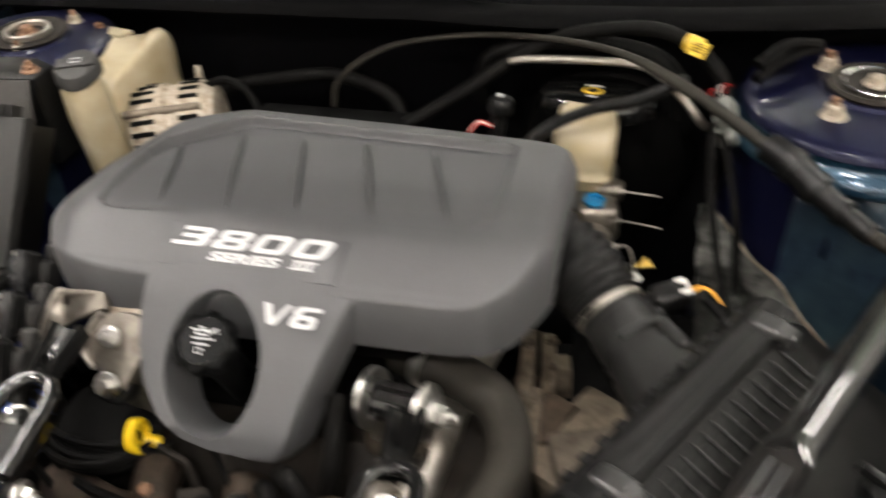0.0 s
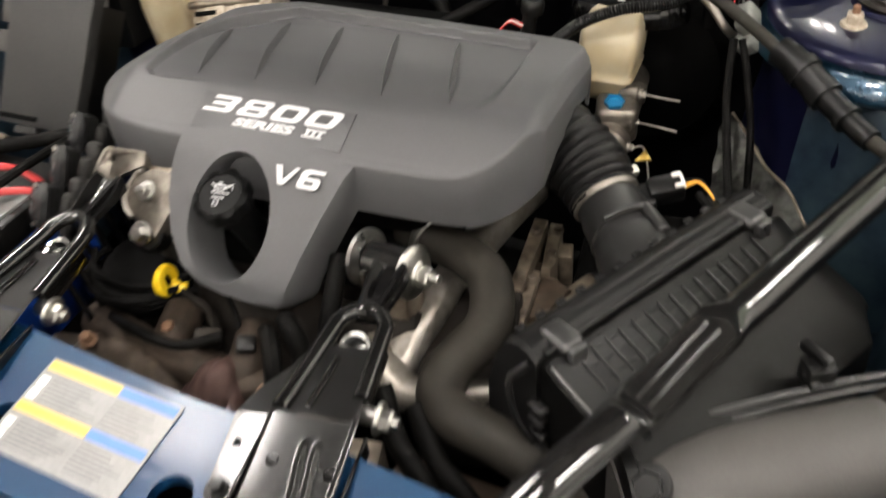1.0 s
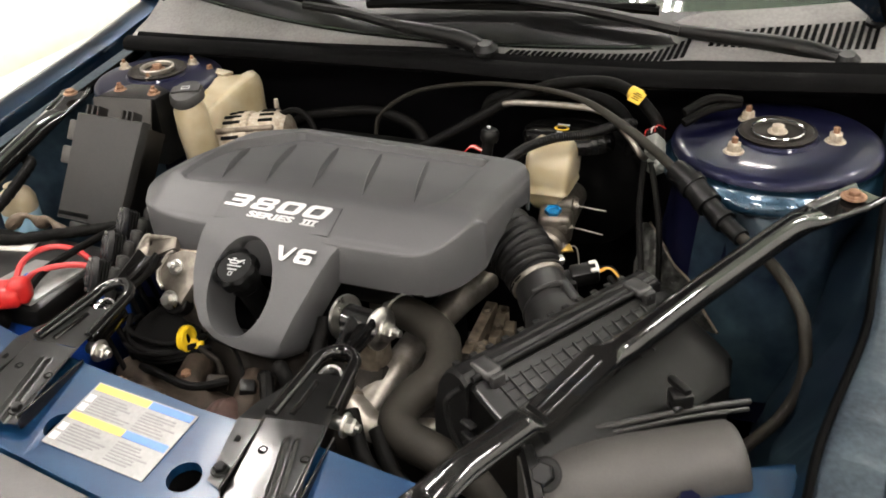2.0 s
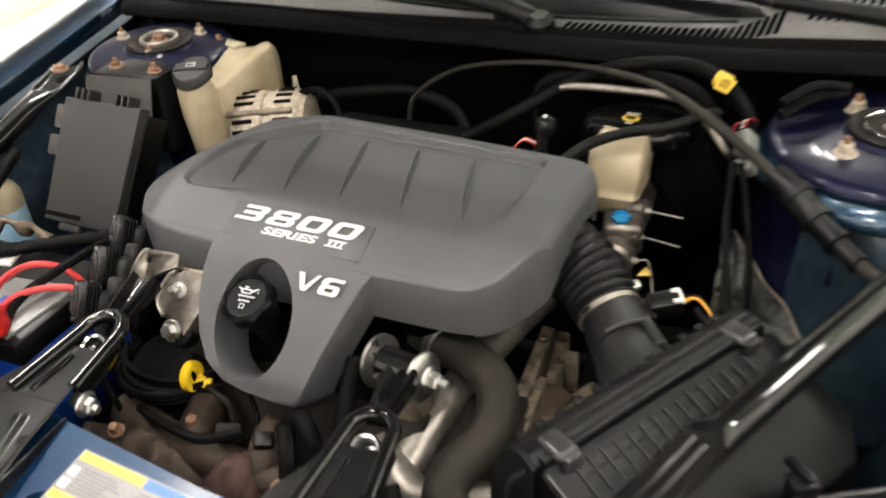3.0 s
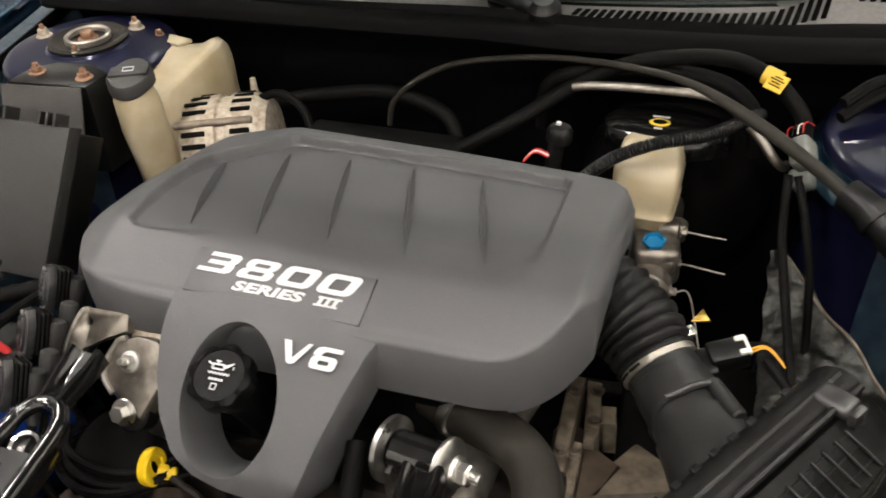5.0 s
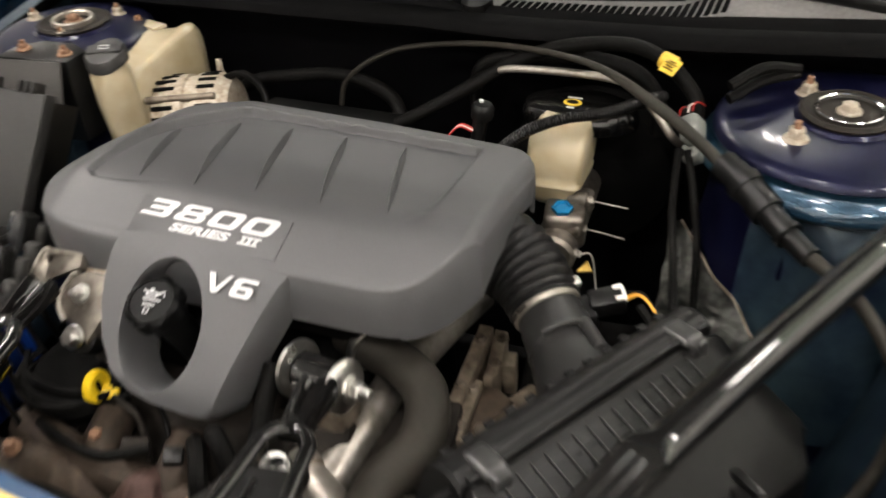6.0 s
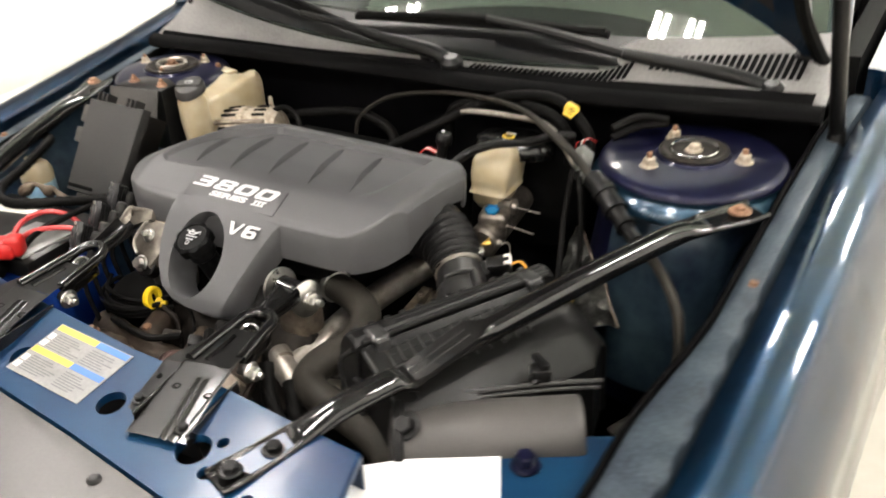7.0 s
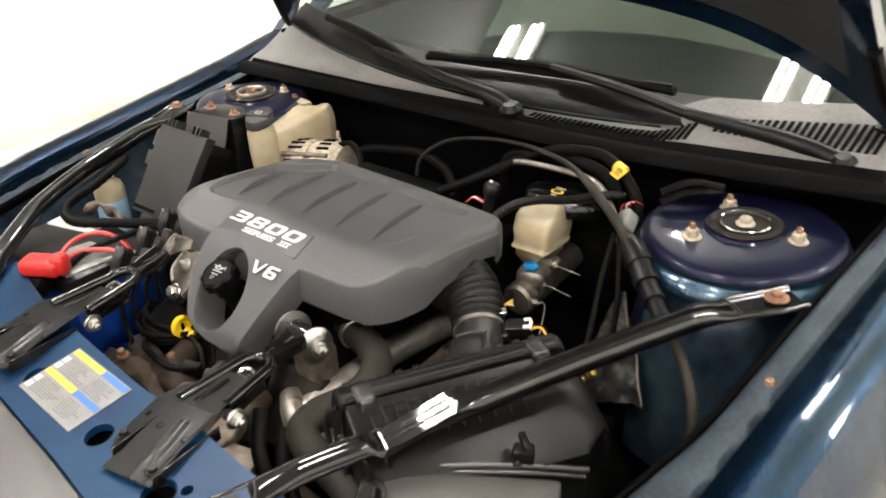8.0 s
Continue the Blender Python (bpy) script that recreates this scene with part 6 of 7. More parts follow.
def coolant_hose():
    t = thing("radiator_hose", (0.22, -0.55, 0.66), "thick dusty black S-shaped radiator hose", "hose")
    pts = [(0.090, -0.395, 0.712), (0.124, -0.412, 0.714), (0.176, -0.430, 0.713), (0.214, -0.460, 0.708), (0.231, -0.520, 0.702), (0.214, -0.588, 0.700), (0.227, -0.630, 0.694),
           (0.290, -0.642, 0.680), (0.360, -0.655, 0.655), (0.42, -0.69, 0.60)]
    bm = bmesh.new()
    tube(bm, pts, 0.0245, seg=22)
    part("hose", bm, HOSE, t)
    bm = bmesh.new()
    d = Vector((0.04, -0.022, 0)).normalized()
    lathe(bm, Vector((0.118, -0.409, 0.7135)), d, [(0.026, 0), (0.0275, 0.001), (0.0275, 0.012), (0.026, 0.013)], 28)
    clamp = part("spring_clamp", bm, STEEL, t, "bright spring clamp")
    for q in (60, 84, 108):
        a = radians(q)
        r = axes(d)
        bm = bmesh.new()
        box(bm, Vector((0.118, -0.409, 0.7135)) + d * 0.0065 + r @ Vector((0.0275 * math.cos(a), 0.0275 * math.sin(a), 0)), (0.0008, 0.0085, 0.0050), r @ Matrix.Rotation(a, 3, "Z"), 0.0002, 1)
        part("clamp_slot", bm, GRIME_SHADE, clamp, smooth=False)
    # metal crossover pipe behind it
    p = thing("crossover_pipe", (0.22, -0.40, 0.64), "heat-stained silver crossover pipe", "pipe")
    bm = bmesh.new()
    tube(bm, [(0.190, -0.230, 0.672), (0.172, -0.290, 0.668), (0.158, -0.350, 0.664), (0.150, -0.400, 0.660), (0.145, -0.455, 0.655), (0.138, -0.510, 0.648), (0.130, -0.57, 0.625)], 0.0235, seg=20)
    pipe = part("pipe", bm, ALU, p)
    bm = bmesh.new()
    lathe(bm, (0.149, -0.474, 0.6720), (0.23, -0.58, 0.76), [(0.007, -0.001), (0.0055, 0.0007), (0.003, 0.001)], 14)
    part("rust_spot", bm, RUST, pipe, "brown rust spot")
    bm = bmesh.new()
    tube(bm, [(0.095, -0.535, 0.648), (0.125, -0.560, 0.646), (0.165, -0.580, 0.640), (0.205, -0.570, 0.636), (0.245, -0.545, 0.625), (0.28, -0.52, 0.60)], 0.020, seg=20)
    part("lower_pipe", bm, ALU, p, "pale aluminium coolant pipe")
    bm = bmesh.new()
    lathe(bm, (0.110, -0.548, 0.647), (0.7, -0.5, -0.05), [(0.018, 0), (0.0205, 0.003), (0.0205, 0.010), (0.018, 0.013)], 24)
    part("pipe_band", bm, ALU_DIRTY, p)
    # small hoses beside
    h = thing("heater_hose", (0.24, -0.68, 0.60), "slim black hoses running down beside the strut", "hose")
    for pts in ([(0.175, -0.655, 0.735), (0.205, -0.690, 0.705), (0.245, -0.715, 0.67), (0.27, -0.75, 0.60)],
                [(0.20, -0.64, 0.70), (0.235, -0.675, 0.675), (0.28, -0.70, 0.65), (0.32, -0.73, 0.58)],
                [(0.055, -0.50, 0.74), (0.062, -0.535, 0.72), (0.060, -0.56, 0.68), (0.05, -0.58, 0.60)],
                [(0.02, -0.575, 0.70), (0.035, -0.59, 0.715), (0.05, -0.60, 0.69), (0.05, -0.61, 0.62)]):
        bm = bmesh.new()
        tube(bm, pts, 0.011, seg=12)
        part("hose", bm, RUBBER, h)


coolant_hose()


def engine_mass():
    t = thing("engine_block", (0, -0.35, 0.30), "grimy iron and aluminium engine block under the cover", "engine")
    # block and intake: grime plus the shade under the cover, as one near-black
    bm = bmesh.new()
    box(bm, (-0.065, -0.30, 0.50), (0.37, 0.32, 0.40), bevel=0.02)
    part("block", bm, GRIME_SHADE, t)
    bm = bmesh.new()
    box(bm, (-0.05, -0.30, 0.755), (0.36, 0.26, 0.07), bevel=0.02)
    part("intake", bm, GRIME_SHADE, t)
    bm = bmesh.new()
    box(bm, (-0.03, -0.50, 0.60), (0.36, 0.12, 0.14), Matrix.Rotation(radians(-35), 3, "X"), 0.02)
    part("valve_cover", bm, IRON, t)
    # exhaust manifold and its stained shields
    for i, (pts, r, m_) in enumerate((
            ([(-0.24, -0.585, 0.640), (-0.16, -0.615, 0.648), (-0.06, -0.62, 0.640), (0.03, -0.615, 0.628), (0.08, -0.60, 0.61)], 0.025, EXHAUST),
            ([(-0.13, -0.56, 0.66), (-0.12, -0.60, 0.655), (-0.12, -0.63, 0.63)], 0.024, EXHAUST),
            ([(-0.03, -0.56, 0.66), (-0.02, -0.605, 0.65), (-0.03, -0.63, 0.62)], 0.024, EXHAUST),
            ([(0.06, -0.57, 0.655), (0.07, -0.60, 0.65), (0.06, -0.63, 0.62)], 0.022, EXHAUST))):
        bm = bmesh.new()
        tube(bm, pts, r, seg=16)
        part("exhaust_runner", bm, m_, t)
    for c, sz, rot, m_ in (((-0.10, -0.655, 0.625), (0.13, 0.06, 0.012), (30, 8, 10), TAN_SHIELD), ((0.015, -0.66, 0.63), (0.10, 0.06, 0.012), (24, -10, -8), TAN_SHIELD),
                           ((-0.22, -0.64, 0.62), (0.10, 0.07, 0.012), (28, 12, 18), EXHAUST), ((0.09, -0.66, 0.66), (0.045, 0.05, 0.02), (35, 0, -12), ALU_DIRTY)):
        bm = bmesh.new()
        box(bm, c, sz, Euler([radians(a) for a in rot]).to_matrix(), 0.005, 3)
        bmesh.ops.subdivide_edges(bm, edges=bm.edges[:], cuts=2, use_grid_fill=True)
        for v in bm.verts:
            v.co += Vector(noise.noise_vector(v.co * 22)) * 0.006
        part("heat_shield", bm, m_, t, sharp=60)
    # large stained shield over the manifold, and the pinkish casting beside it
    for x0, x1, y0, y1, zt, m_, seed in ((-0.255, -0.075, -0.680, -0.578, 0.668, TAN_SHIELD, 1.0), (-0.085, 0.000, -0.668, -0.590, 0.672, PINK_IRON, 5.0), (-0.005, 0.075, -0.680, -0.600, 0.664, TAN_SHIELD, 9.0)):
        bm = bmesh.new()
        nx, ny = 26, 18
        g = []
        for a in range(nx + 1):
            row = []
            for b in range(ny + 1):
                u, v = a / nx, b / ny
                p = Vector((x0 + (x1 - x0) * u, y0 + (y1 - y0) * v, 0))
                dome = (math.sin(math.pi * min(1, max(0, u))) ** 0.5) * (math.sin(math.pi * (0.12 + 0.80 * v)) ** 0.6)
                z = zt - 0.055 * (1 - dome) + 0.007 * noise.noise(p * 26 + Vector((seed, 0, 0))) - 0.004 * max(0.0, math.sin(u * 19 + seed)) ** 6
                row.append(bm.verts.new((p.x + 0.004 * noise.noise(p * 40 + Vector((0, seed, 0))), p.y, z)))
            g.append(row)
        for a in range(nx):
            for b in range(ny):
                bm.faces.new((g[a][b], g[a + 1][b], g[a + 1][b + 1], g[a][b + 1]))
        bmesh.ops.solidify(bm, geom=bm.faces[:], thickness=0.002)
        part("manifold_shield", bm, m_, t, "large heat-stained shield over the manifold", sharp=50)
    for c, ax_, r in (((-0.205, -0.640, 0.672), (0.1, -0.3, 1), 0.007), ((-0.12, -0.60, 0.674), (0.0, -0.2, 1), 0.008), ((0.03, -0.645, 0.668), (0.1, -0.4, 1), 0.009)):
        bolt("shield_bolt", Vector(c) - Vector((0, 0, 0.006)), ax_, r, 0.014, t, RUST)
    # bell housing: two mating flanges with a step, a web and a lower plate
    for name_, poly, z0, z1, m_ in (("front_flange", [(0.204, -0.27), (0.222, -0.27), (0.231, -0.41), (0.215, -0.41)], 0.60, 0.655, CAST_TAN),
                                    ("rear_flange", [(0.2245, -0.27), (0.241, -0.27), (0.254, -0.345), (0.250, -0.356), (0.2395, -0.357)], 0.60, 0.652, CAST_TAN),
                                    ("housing_step", [(0.236, -0.300), (0.262, -0.296), (0.268, -0.322), (0.240, -0.326)], 0.60, 0.646, CAST_TAN),
                                    ("lower_flange", [(0.2300, -0.358), (0.2395, -0.359), (0.248, -0.455), (0.231, -0.460)], 0.59, 0.648, CAST_TAN),
                                    ("housing_web", [(0.241, -0.359), (0.256, -0.357), (0.282, -0.372), (0.269, -0.398), (0.262, -0.424), (0.247, -0.432)], 0.58, 0.640, TAN_SHIELD)):
        bm = bmesh.new()
        slab(bm, poly if sum(x1 * y2 - x2 * y1 for (x1, y1), (x2, y2) in zip(poly, poly[1:] + poly[:1])) > 0 else poly[::-1], z0, z1, 0.0025)
        fl = part(name_, bm, m_, t, "tan stained gearbox casting", sharp=30)
        if name_ in ("front_flange", "rear_flange", "lower_flange"):
            for u in (0.2, 0.8):
                cx = sum(p[0] for p in poly) / len(poly)
                cy = poly[0][1] + (poly[2][1] - poly[0][1]) * u
                bolt("flange_bolt", (cx + (u - 0.5) * 0.010, cy, z1), (0, 0, 1), 0.0055, 0.006, fl, ALU_DIRTY)
    # front of the gearbox and thermostat castings on the driver's side
    rng = random.Random(5)
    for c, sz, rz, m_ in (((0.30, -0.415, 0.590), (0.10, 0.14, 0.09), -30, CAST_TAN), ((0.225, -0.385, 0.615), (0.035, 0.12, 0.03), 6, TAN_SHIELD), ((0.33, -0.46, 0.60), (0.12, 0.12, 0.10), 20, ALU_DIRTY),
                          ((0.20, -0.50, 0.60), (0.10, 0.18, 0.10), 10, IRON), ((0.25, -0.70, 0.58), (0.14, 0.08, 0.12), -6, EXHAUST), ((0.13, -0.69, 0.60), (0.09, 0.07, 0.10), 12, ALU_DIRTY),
                          ((0.34, -0.25, 0.50), (0.16, 0.2, 0.2), 5, GRIME_SHADE), ((0.08, -0.07, 0.70), (0.20, 0.08, 0.12), 4, GRIME_SHADE), ((-0.10, -0.06, 0.74), (0.22, 0.07, 0.12), 0, GRIME_SHADE)):
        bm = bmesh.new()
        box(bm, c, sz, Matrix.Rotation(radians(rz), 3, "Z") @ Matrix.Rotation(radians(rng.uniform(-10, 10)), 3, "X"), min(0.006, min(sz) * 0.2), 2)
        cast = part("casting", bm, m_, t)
        if m_ in (ALU_DIRTY, EXHAUST, CAST_TAN):
            for k in range(1):
                a = rng.uniform(0, 6.28)
                bolt("bolt", Vector(c) + Vector((math.cos(a) * sz[0] * 0.3, math.sin(a) * sz[1] * 0.3, sz[2] * 0.5)), (0.1, -0.3, 1), 0.006, 0.010, cast, STEEL)


engine_mass()


def loose_wiring():
    t = thing("sensor_wiring", (-0.05, -0.56, 0.62), "thin dark wires and hoses hanging below the engine cover", "wiring")
    for pts, r in (([(-0.125, -0.535, 0.700), (-0.104, -0.547, 0.703), (-0.071, -0.553, 0.700), (-0.046, -0.572, 0.680), (-0.033, -0.598, 0.640), (-0.03, -0.62, 0.58)], 0.0032),
                   ([(-0.262, -0.535, 0.705), (-0.252, -0.556, 0.692), (-0.210, -0.567, 0.690), (-0.167, -0.561, 0.690), (-0.135, -0.530, 0.692)], 0.0042),
                   ([(-0.262, -0.545, 0.695), (-0.243, -0.569, 0.682), (-0.198, -0.577, 0.680), (-0.15, -0.565, 0.682), (-0.12, -0.54, 0.68)], 0.0045),
                   ([(-0.20, -0.60, 0.67), (-0.15, -0.625, 0.69), (-0.09, -0.63, 0.685), (-0.05, -0.60, 0.68)], 0.006),
                   ([(0.0, -0.585, 0.69), (0.015, -0.60, 0.70), (0.03, -0.625, 0.685), (0.035, -0.65, 0.63)], 0.010),
                   ([(-0.23, -0.70, 0.66), (-0.18, -0.70, 0.69), (-0.10, -0.69, 0.685), (-0.02, -0.70, 0.67), (0.05, -0.71, 0.64)], 0.008)):
        bm = bmesh.new()
        tube(bm, pts, r, seg=8)
        part("wire", bm, RUBBER, t)
    for c, sz, m_ in (((-0.02, -0.60, 0.675), (0.022, 0.02, 0.026), BLACK_PL), ((-0.07, -0.60, 0.672), (0.03, 0.02, 0.02), IRON)):
        bm = bmesh.new()
        box(bm, c, sz, Euler((0.4, 0.2, 0.5)).to_matrix(), 0.004)
        part("connector", bm, m_, t)


loose_wiring()


# ---- air intake ----
AX, AY = Vector((0.503, 0.864, 0)), Vector((0.864, -0.503, 0))


def box_pt(d, e, z):
    p = Vector((0.340, -0.590, 0)) + AX * d + AY * e
    return Vector((p.x, p.y, z))


def lid_z(e):
    return 0.797 - 0.36 * max(0.0, e - 0.012)


def air_box():
    t = thing("air_filter_box", (0.46, -0.48, 0.60), "black plastic air filter box with ribbed lid and clips", "air filter box")
    # upper half that carries the sensor tube
    bm = bmesh.new()
    rings = []
    for d in (-0.050, -0.046, 0.270, 0.275):
        g = 0.0 if -0.048 < d < 0.272 else 0.004
        rings.append([box_pt(d, e, z) for e, z in ((0.008, 0.798 - g), (-0.002, 0.805 - g), (-0.014, 0.806 - g), (-0.026, 0.801 - g), (-0.036, 0.790 - g), (-0.044, 0.772), (-0.060, 0.72), (-0.062, 0.62), (0.008, 0.62))])
    ring_loft(bm, rings)
    part("rear_half", bm, AIRBOX_PL, t, sharp=30)
    bm = bmesh.new()
    rings = []
    for d, g in ((-0.046, 0.006), (-0.042, 0.0), (0.235, 0.0), (0.275, 0.012), (0.285, 0.022)):
        wid = 0.150 if d < 0.24 else 0.115
        rings.append([box_pt(d, e, z) for e, z in ((0.010, 0.62), (0.010, 0.795 - g), (0.016, 0.799 - g), (0.026, lid_z(0.026) - g), (wid, lid_z(wid) - g), (wid + 0.008, lid_z(wid) - 0.008 - g), (wid + 0.010, 0.62))])
    ring_loft(bm, rings)
    lid = part("lid", bm, LID_PL, t, "ribbed oily black lid", sharp=30)

    def rib(d0, e0, d1, e1, w=0.0011, h=0.0024, m_=AIRBOX_PL):
        a, b = box_pt(d0, e0, lid_z(e0) + h / 2 - 0.001), box_pt(d1, e1, lid_z(e1) + h / 2 - 0.001)
        q = bmesh.new()
        box(q, (a + b) / 2, ((b - a).length, w, h), (b - a).to_track_quat("X", "Z").to_matrix(), 0.0007, 1)
        part("rib", q, m_, lid, smooth=False)

    for e in (0.027, 0.038, 0.052):
        rib(-0.020, e, 0.222, e)
    for i in range(15):
        rib(-0.016 + 0.0168 * i, 0.024, -0.016 + 0.0168 * i, 0.060, 0.0016, 0.0036, HOUSING_PL)
    for i in range(8):
        rib(0.030 + 0.022 * i, 0.068, 0.030 + 0.022 * i, 0.082, 0.0020, 0.004)
    for e in (0.009, -0.012):
        q = bmesh.new()
        tube(q, [box_pt(-0.040, e, 0.801), box_pt(0.13, e, 0.804), box_pt(0.265, e, 0.803)], 0.004, seg=8)
        part("seam_bead", q, AIRBOX_PL, lid)
    for d in (-0.016, 0.235):
        q = bmesh.new()
        box(q, box_pt(d, 0.004, 0.803), (0.026, 0.036, 0.013), Matrix((AX, -AY, Vector((0, 0, 1)))).transposed(), 0.006, 3)
        box(q, box_pt(d, 0.024, 0.795), (0.020, 0.010, 0.024), Matrix((AX, -AY, Vector((0, 0, 1)))).transposed(), 0.004)
        part("clip", q, RIB_PL, t, "worn black spring clip")
    q = bmesh.new()
    tube(q, [box_pt(-0.050, 0.0, 0.79), box_pt(-0.066, -0.01, 0.77), box_pt(-0.066, 0.0, 0.73), box_pt(-0.056, 0.01, 0.70)], 0.004, seg=8)
    part("end_wire", q, AIRBOX_PL, t)
    for k in range(5):
        q = bmesh.new()
        box(q, box_pt(-0.052, 0.012, 0.745 - 0.017 * k), (0.012, 0.02, 0.006), Matrix((AX, -AY, Vector((0, 0, 1)))).transposed(), 0.002, 1)
        part("end_tab", q, AIRBOX_PL, t)
    q = bmesh.new()
    tube(q, [box_pt(-0.043, e, lid_z(e) + 0.0005) for e in (0.020, 0.055, 0.10, 0.150)], 0.0022, seg=8)
    part("end_bead", q, RIB_PL, lid, "worn edge of the lid")
    for k in range(12):
        q = bmesh.new()
        box(q, box_pt(-0.030 + 0.025 * k, -0.034, 0.7955), (0.010, 0.007, 0.005), Matrix((AX, -AY, Vector((0, 0, 1)))).transposed(), 0.0012, 1)
        part("edge_tooth", q, AIRBOX_PL, t, smooth=False)
    # front rail and clip above the snorkel
    q = bmesh.new()
    tube(q, [(0.405, -0.655, 0.750), (0.48, -0.603, 0.755), (0.56, -0.550, 0.758), (0.622, -0.512, 0.757)], 0.0036, seg=8)
    tube(q, [(0.405, -0.663, 0.745), (0.48, -0.611, 0.750), (0.56, -0.558, 0.753), (0.622, -0.520, 0.752)], 0.0026, seg=8)
    part("front_rail", q, RIB_PL, t)
    q = bmesh.new()
    box(q, (0.548, -0.545, 0.765), (0.026, 0.024, 0.026), Matrix.Rotation(radians(30), 3, "Z"), 0.004)
    box(q, (0.545, -0.538, 0.780), (0.010, 0.034, 0.010), Matrix.Rotation(radians(50), 3, "Z"), 0.003)
    rod(q, (0.540, -0.55, 0.765), (0.55, -0.56, 0.76), 0.006, seg=10)
    part("front_clip", q, BLACK_PL, t)
    # snorkel
    s = thing("intake_snorkel", (0.53, -0.62, 0.64), "matt grey plastic air intake snorkel", "air intake")
    a, b = Vector((0.405, -0.692, 0.712)), Vector((0.618, -0.573, 0.718))
    x = (b - a).normalized()
    y = Vector((0, 0, 1)).cross(x).normalized()
    rings = []
    for u, g in ((0.0, 0.90), (0.02, 0.98), (0.06, 1.0), (0.94, 1.0), (0.985, 0.99), (1.0, 0.93)):
        p = a.lerp(b, u)
        rings.append([p + y * 0.052 * g * math.cos(q) + Vector((0, 0, 0.044 * g * math.sin(q))) for q in [2 * math.pi * i / 28 for i in range(28)]])
    q = bmesh.new()
    ring_loft(q, rings)
    sn = part("duct", q, SNORKEL_PL, s)
    q = bmesh.new()
    lathe(q, a.lerp(b, 0.03), x, [(0.045, -0.004), (0.056, 0.0), (0.056, 0.010), (0.045, 0.014)], 28)
    part("collar", q, BLACK_PL, sn)
    bolt("screw", (0.418, -0.652, 0.752), (0.1, -0.4, 0.9), 0.010, 0.014, sn, BLACK_PL)
    bolt("screw", (0.436, -0.700, 0.755), (-0.1, -0.6, 0.7), 0.013, 0.014, sn, BLACK_PL)


air_box()


def intake_duct():
    t = thing("intake_duct", (0.29, -0.32, 0.66), "black corrugated rubber intake duct with a steel clamp", "air duct")
    pts = [Vector((0.215, -0.262, 0.770)), Vector((0.245, -0.272, 0.768)), Vector((0.278, -0.292, 0.757)), Vector((0.303, -0.318, 0.742))]
    bm = bmesh.new()
    tube(bm, pts, lambda u: 0.053 - 0.0125 * u, n=10, seg=40, wave=0.0034, pitch=0.0118)
    part("bellows", bm, AIRBOX_PL, t, "corrugated bellows", sharp=80)
    d = (pts[-1] - pts[-2]).normalized()
    bm = bmesh.new()
    lathe(bm, pts[-1] - d * 0.002, d, [(0.0385, 0), (0.0405, 0.001), (0.0405, 0.009), (0.0385, 0.010)], 40)
    cl = part("hose_clamp", bm, ALU, t, "bright steel worm clamp")
    r = axes(d)
    for q in range(7):
        a = radians(150 + 24 * q)
        bm = bmesh.new()
        box(bm, pts[-1] + d * 0.003 + r @ Vector((0.0406 * math.cos(a), 0.0406 * math.sin(a), 0.0)), (0.0010, 0.0150, 0.0028), r @ Matrix.Rotation(a, 3, "Z"), 0.0003, 1)
        part("clamp_slot", bm, GRIME_SHADE, cl, smooth=False)
    sc = pts[-1] + d * 0.006 + Vector((0.018, 0.032, 0.022))
    bm = bmesh.new()
    box(bm, sc, (0.02, 0.012, 0.012), r, 0.003)
    part("clamp_screw", bm, STEEL, cl)
    # airflow sensor body
    s = thing("airflow_sensor", (0.34, -0.37, 0.66), "black plastic airflow sensor housing with a grey wired plug", "sensor")
    a, b = pts[-1] + d * 0.010, Vector((0.398, -0.462, 0.736))
    e = (b - a).normalized()
    ln = (b - a).length
    bm = bmesh.new()
    lathe(bm, a, e, [(0.035, 0), (0.0372, 0.002), (0.0372, 0.022), (0.0390, 0.024), (0.0394, 0.060), (0.0415, 0.062), (0.0415, 0.066), (0.0394, 0.067), (0.0394, 0.084), (0.0435, 0.086), (0.0445, 0.100), (0.049, 0.125), (0.050, ln)], 40)
    h = part("housing", bm, HOUSING_PL, s)
    side = e.cross(Vector((0, 0, 1))).normalized() * -1
    up = side.cross(e) * -1
    if up.z < 0:
        up = -up
    bm = bmesh.new()
    rod(bm, a + e * 0.062 + up * 0.039 + side * 0.018, a + e * 0.112 + up * 0.043 + side * 0.020, 0.0075, seg=14, bev=0.002)
    tube(bm, [a + e * 0.066 + up * 0.036 - side * 0.028, a + e * 0.066 + up * 0.0445, a + e * 0.066 + up * 0.042 + side * 0.018], 0.0035, seg=8)
    part("boss", bm, HOUSING_PL, h)
    c = Vector((0.368, -0.300, 0.753))
    bm = bmesh.new()
    rot = plane_pose(c, (0.86, 0.42, 0.12), (-0.42, 0.86, 0.2)).to_3x3()
    box(bm, c, (0.040, 0.026, 0.024), rot, 0.004)
    box(bm, c + rot @ Vector((-0.026, -0.004, -0.008)), (0.024, 0.034, 0.026), rot, 0.005)
    pg = part("plug", bm, BLACK_PL, s)
    bm = bmesh.new()
    box(bm, c + rot @ Vector((0.014, 0.008, 0.010)), (0.011, 0.0055, 0.009), rot, 0.0015)
    box(bm, c + rot @ Vector((0.014, -0.008, 0.010)), (0.011, 0.0055, 0.009), rot, 0.0015)
    box(bm, c + rot @ Vector((0.018, 0.0, 0.008)), (0.006, 0.020, 0.007), rot, 0.0015)
    part("plug_lock", bm, WHITE_PL, pg, "pale grey lock tab")
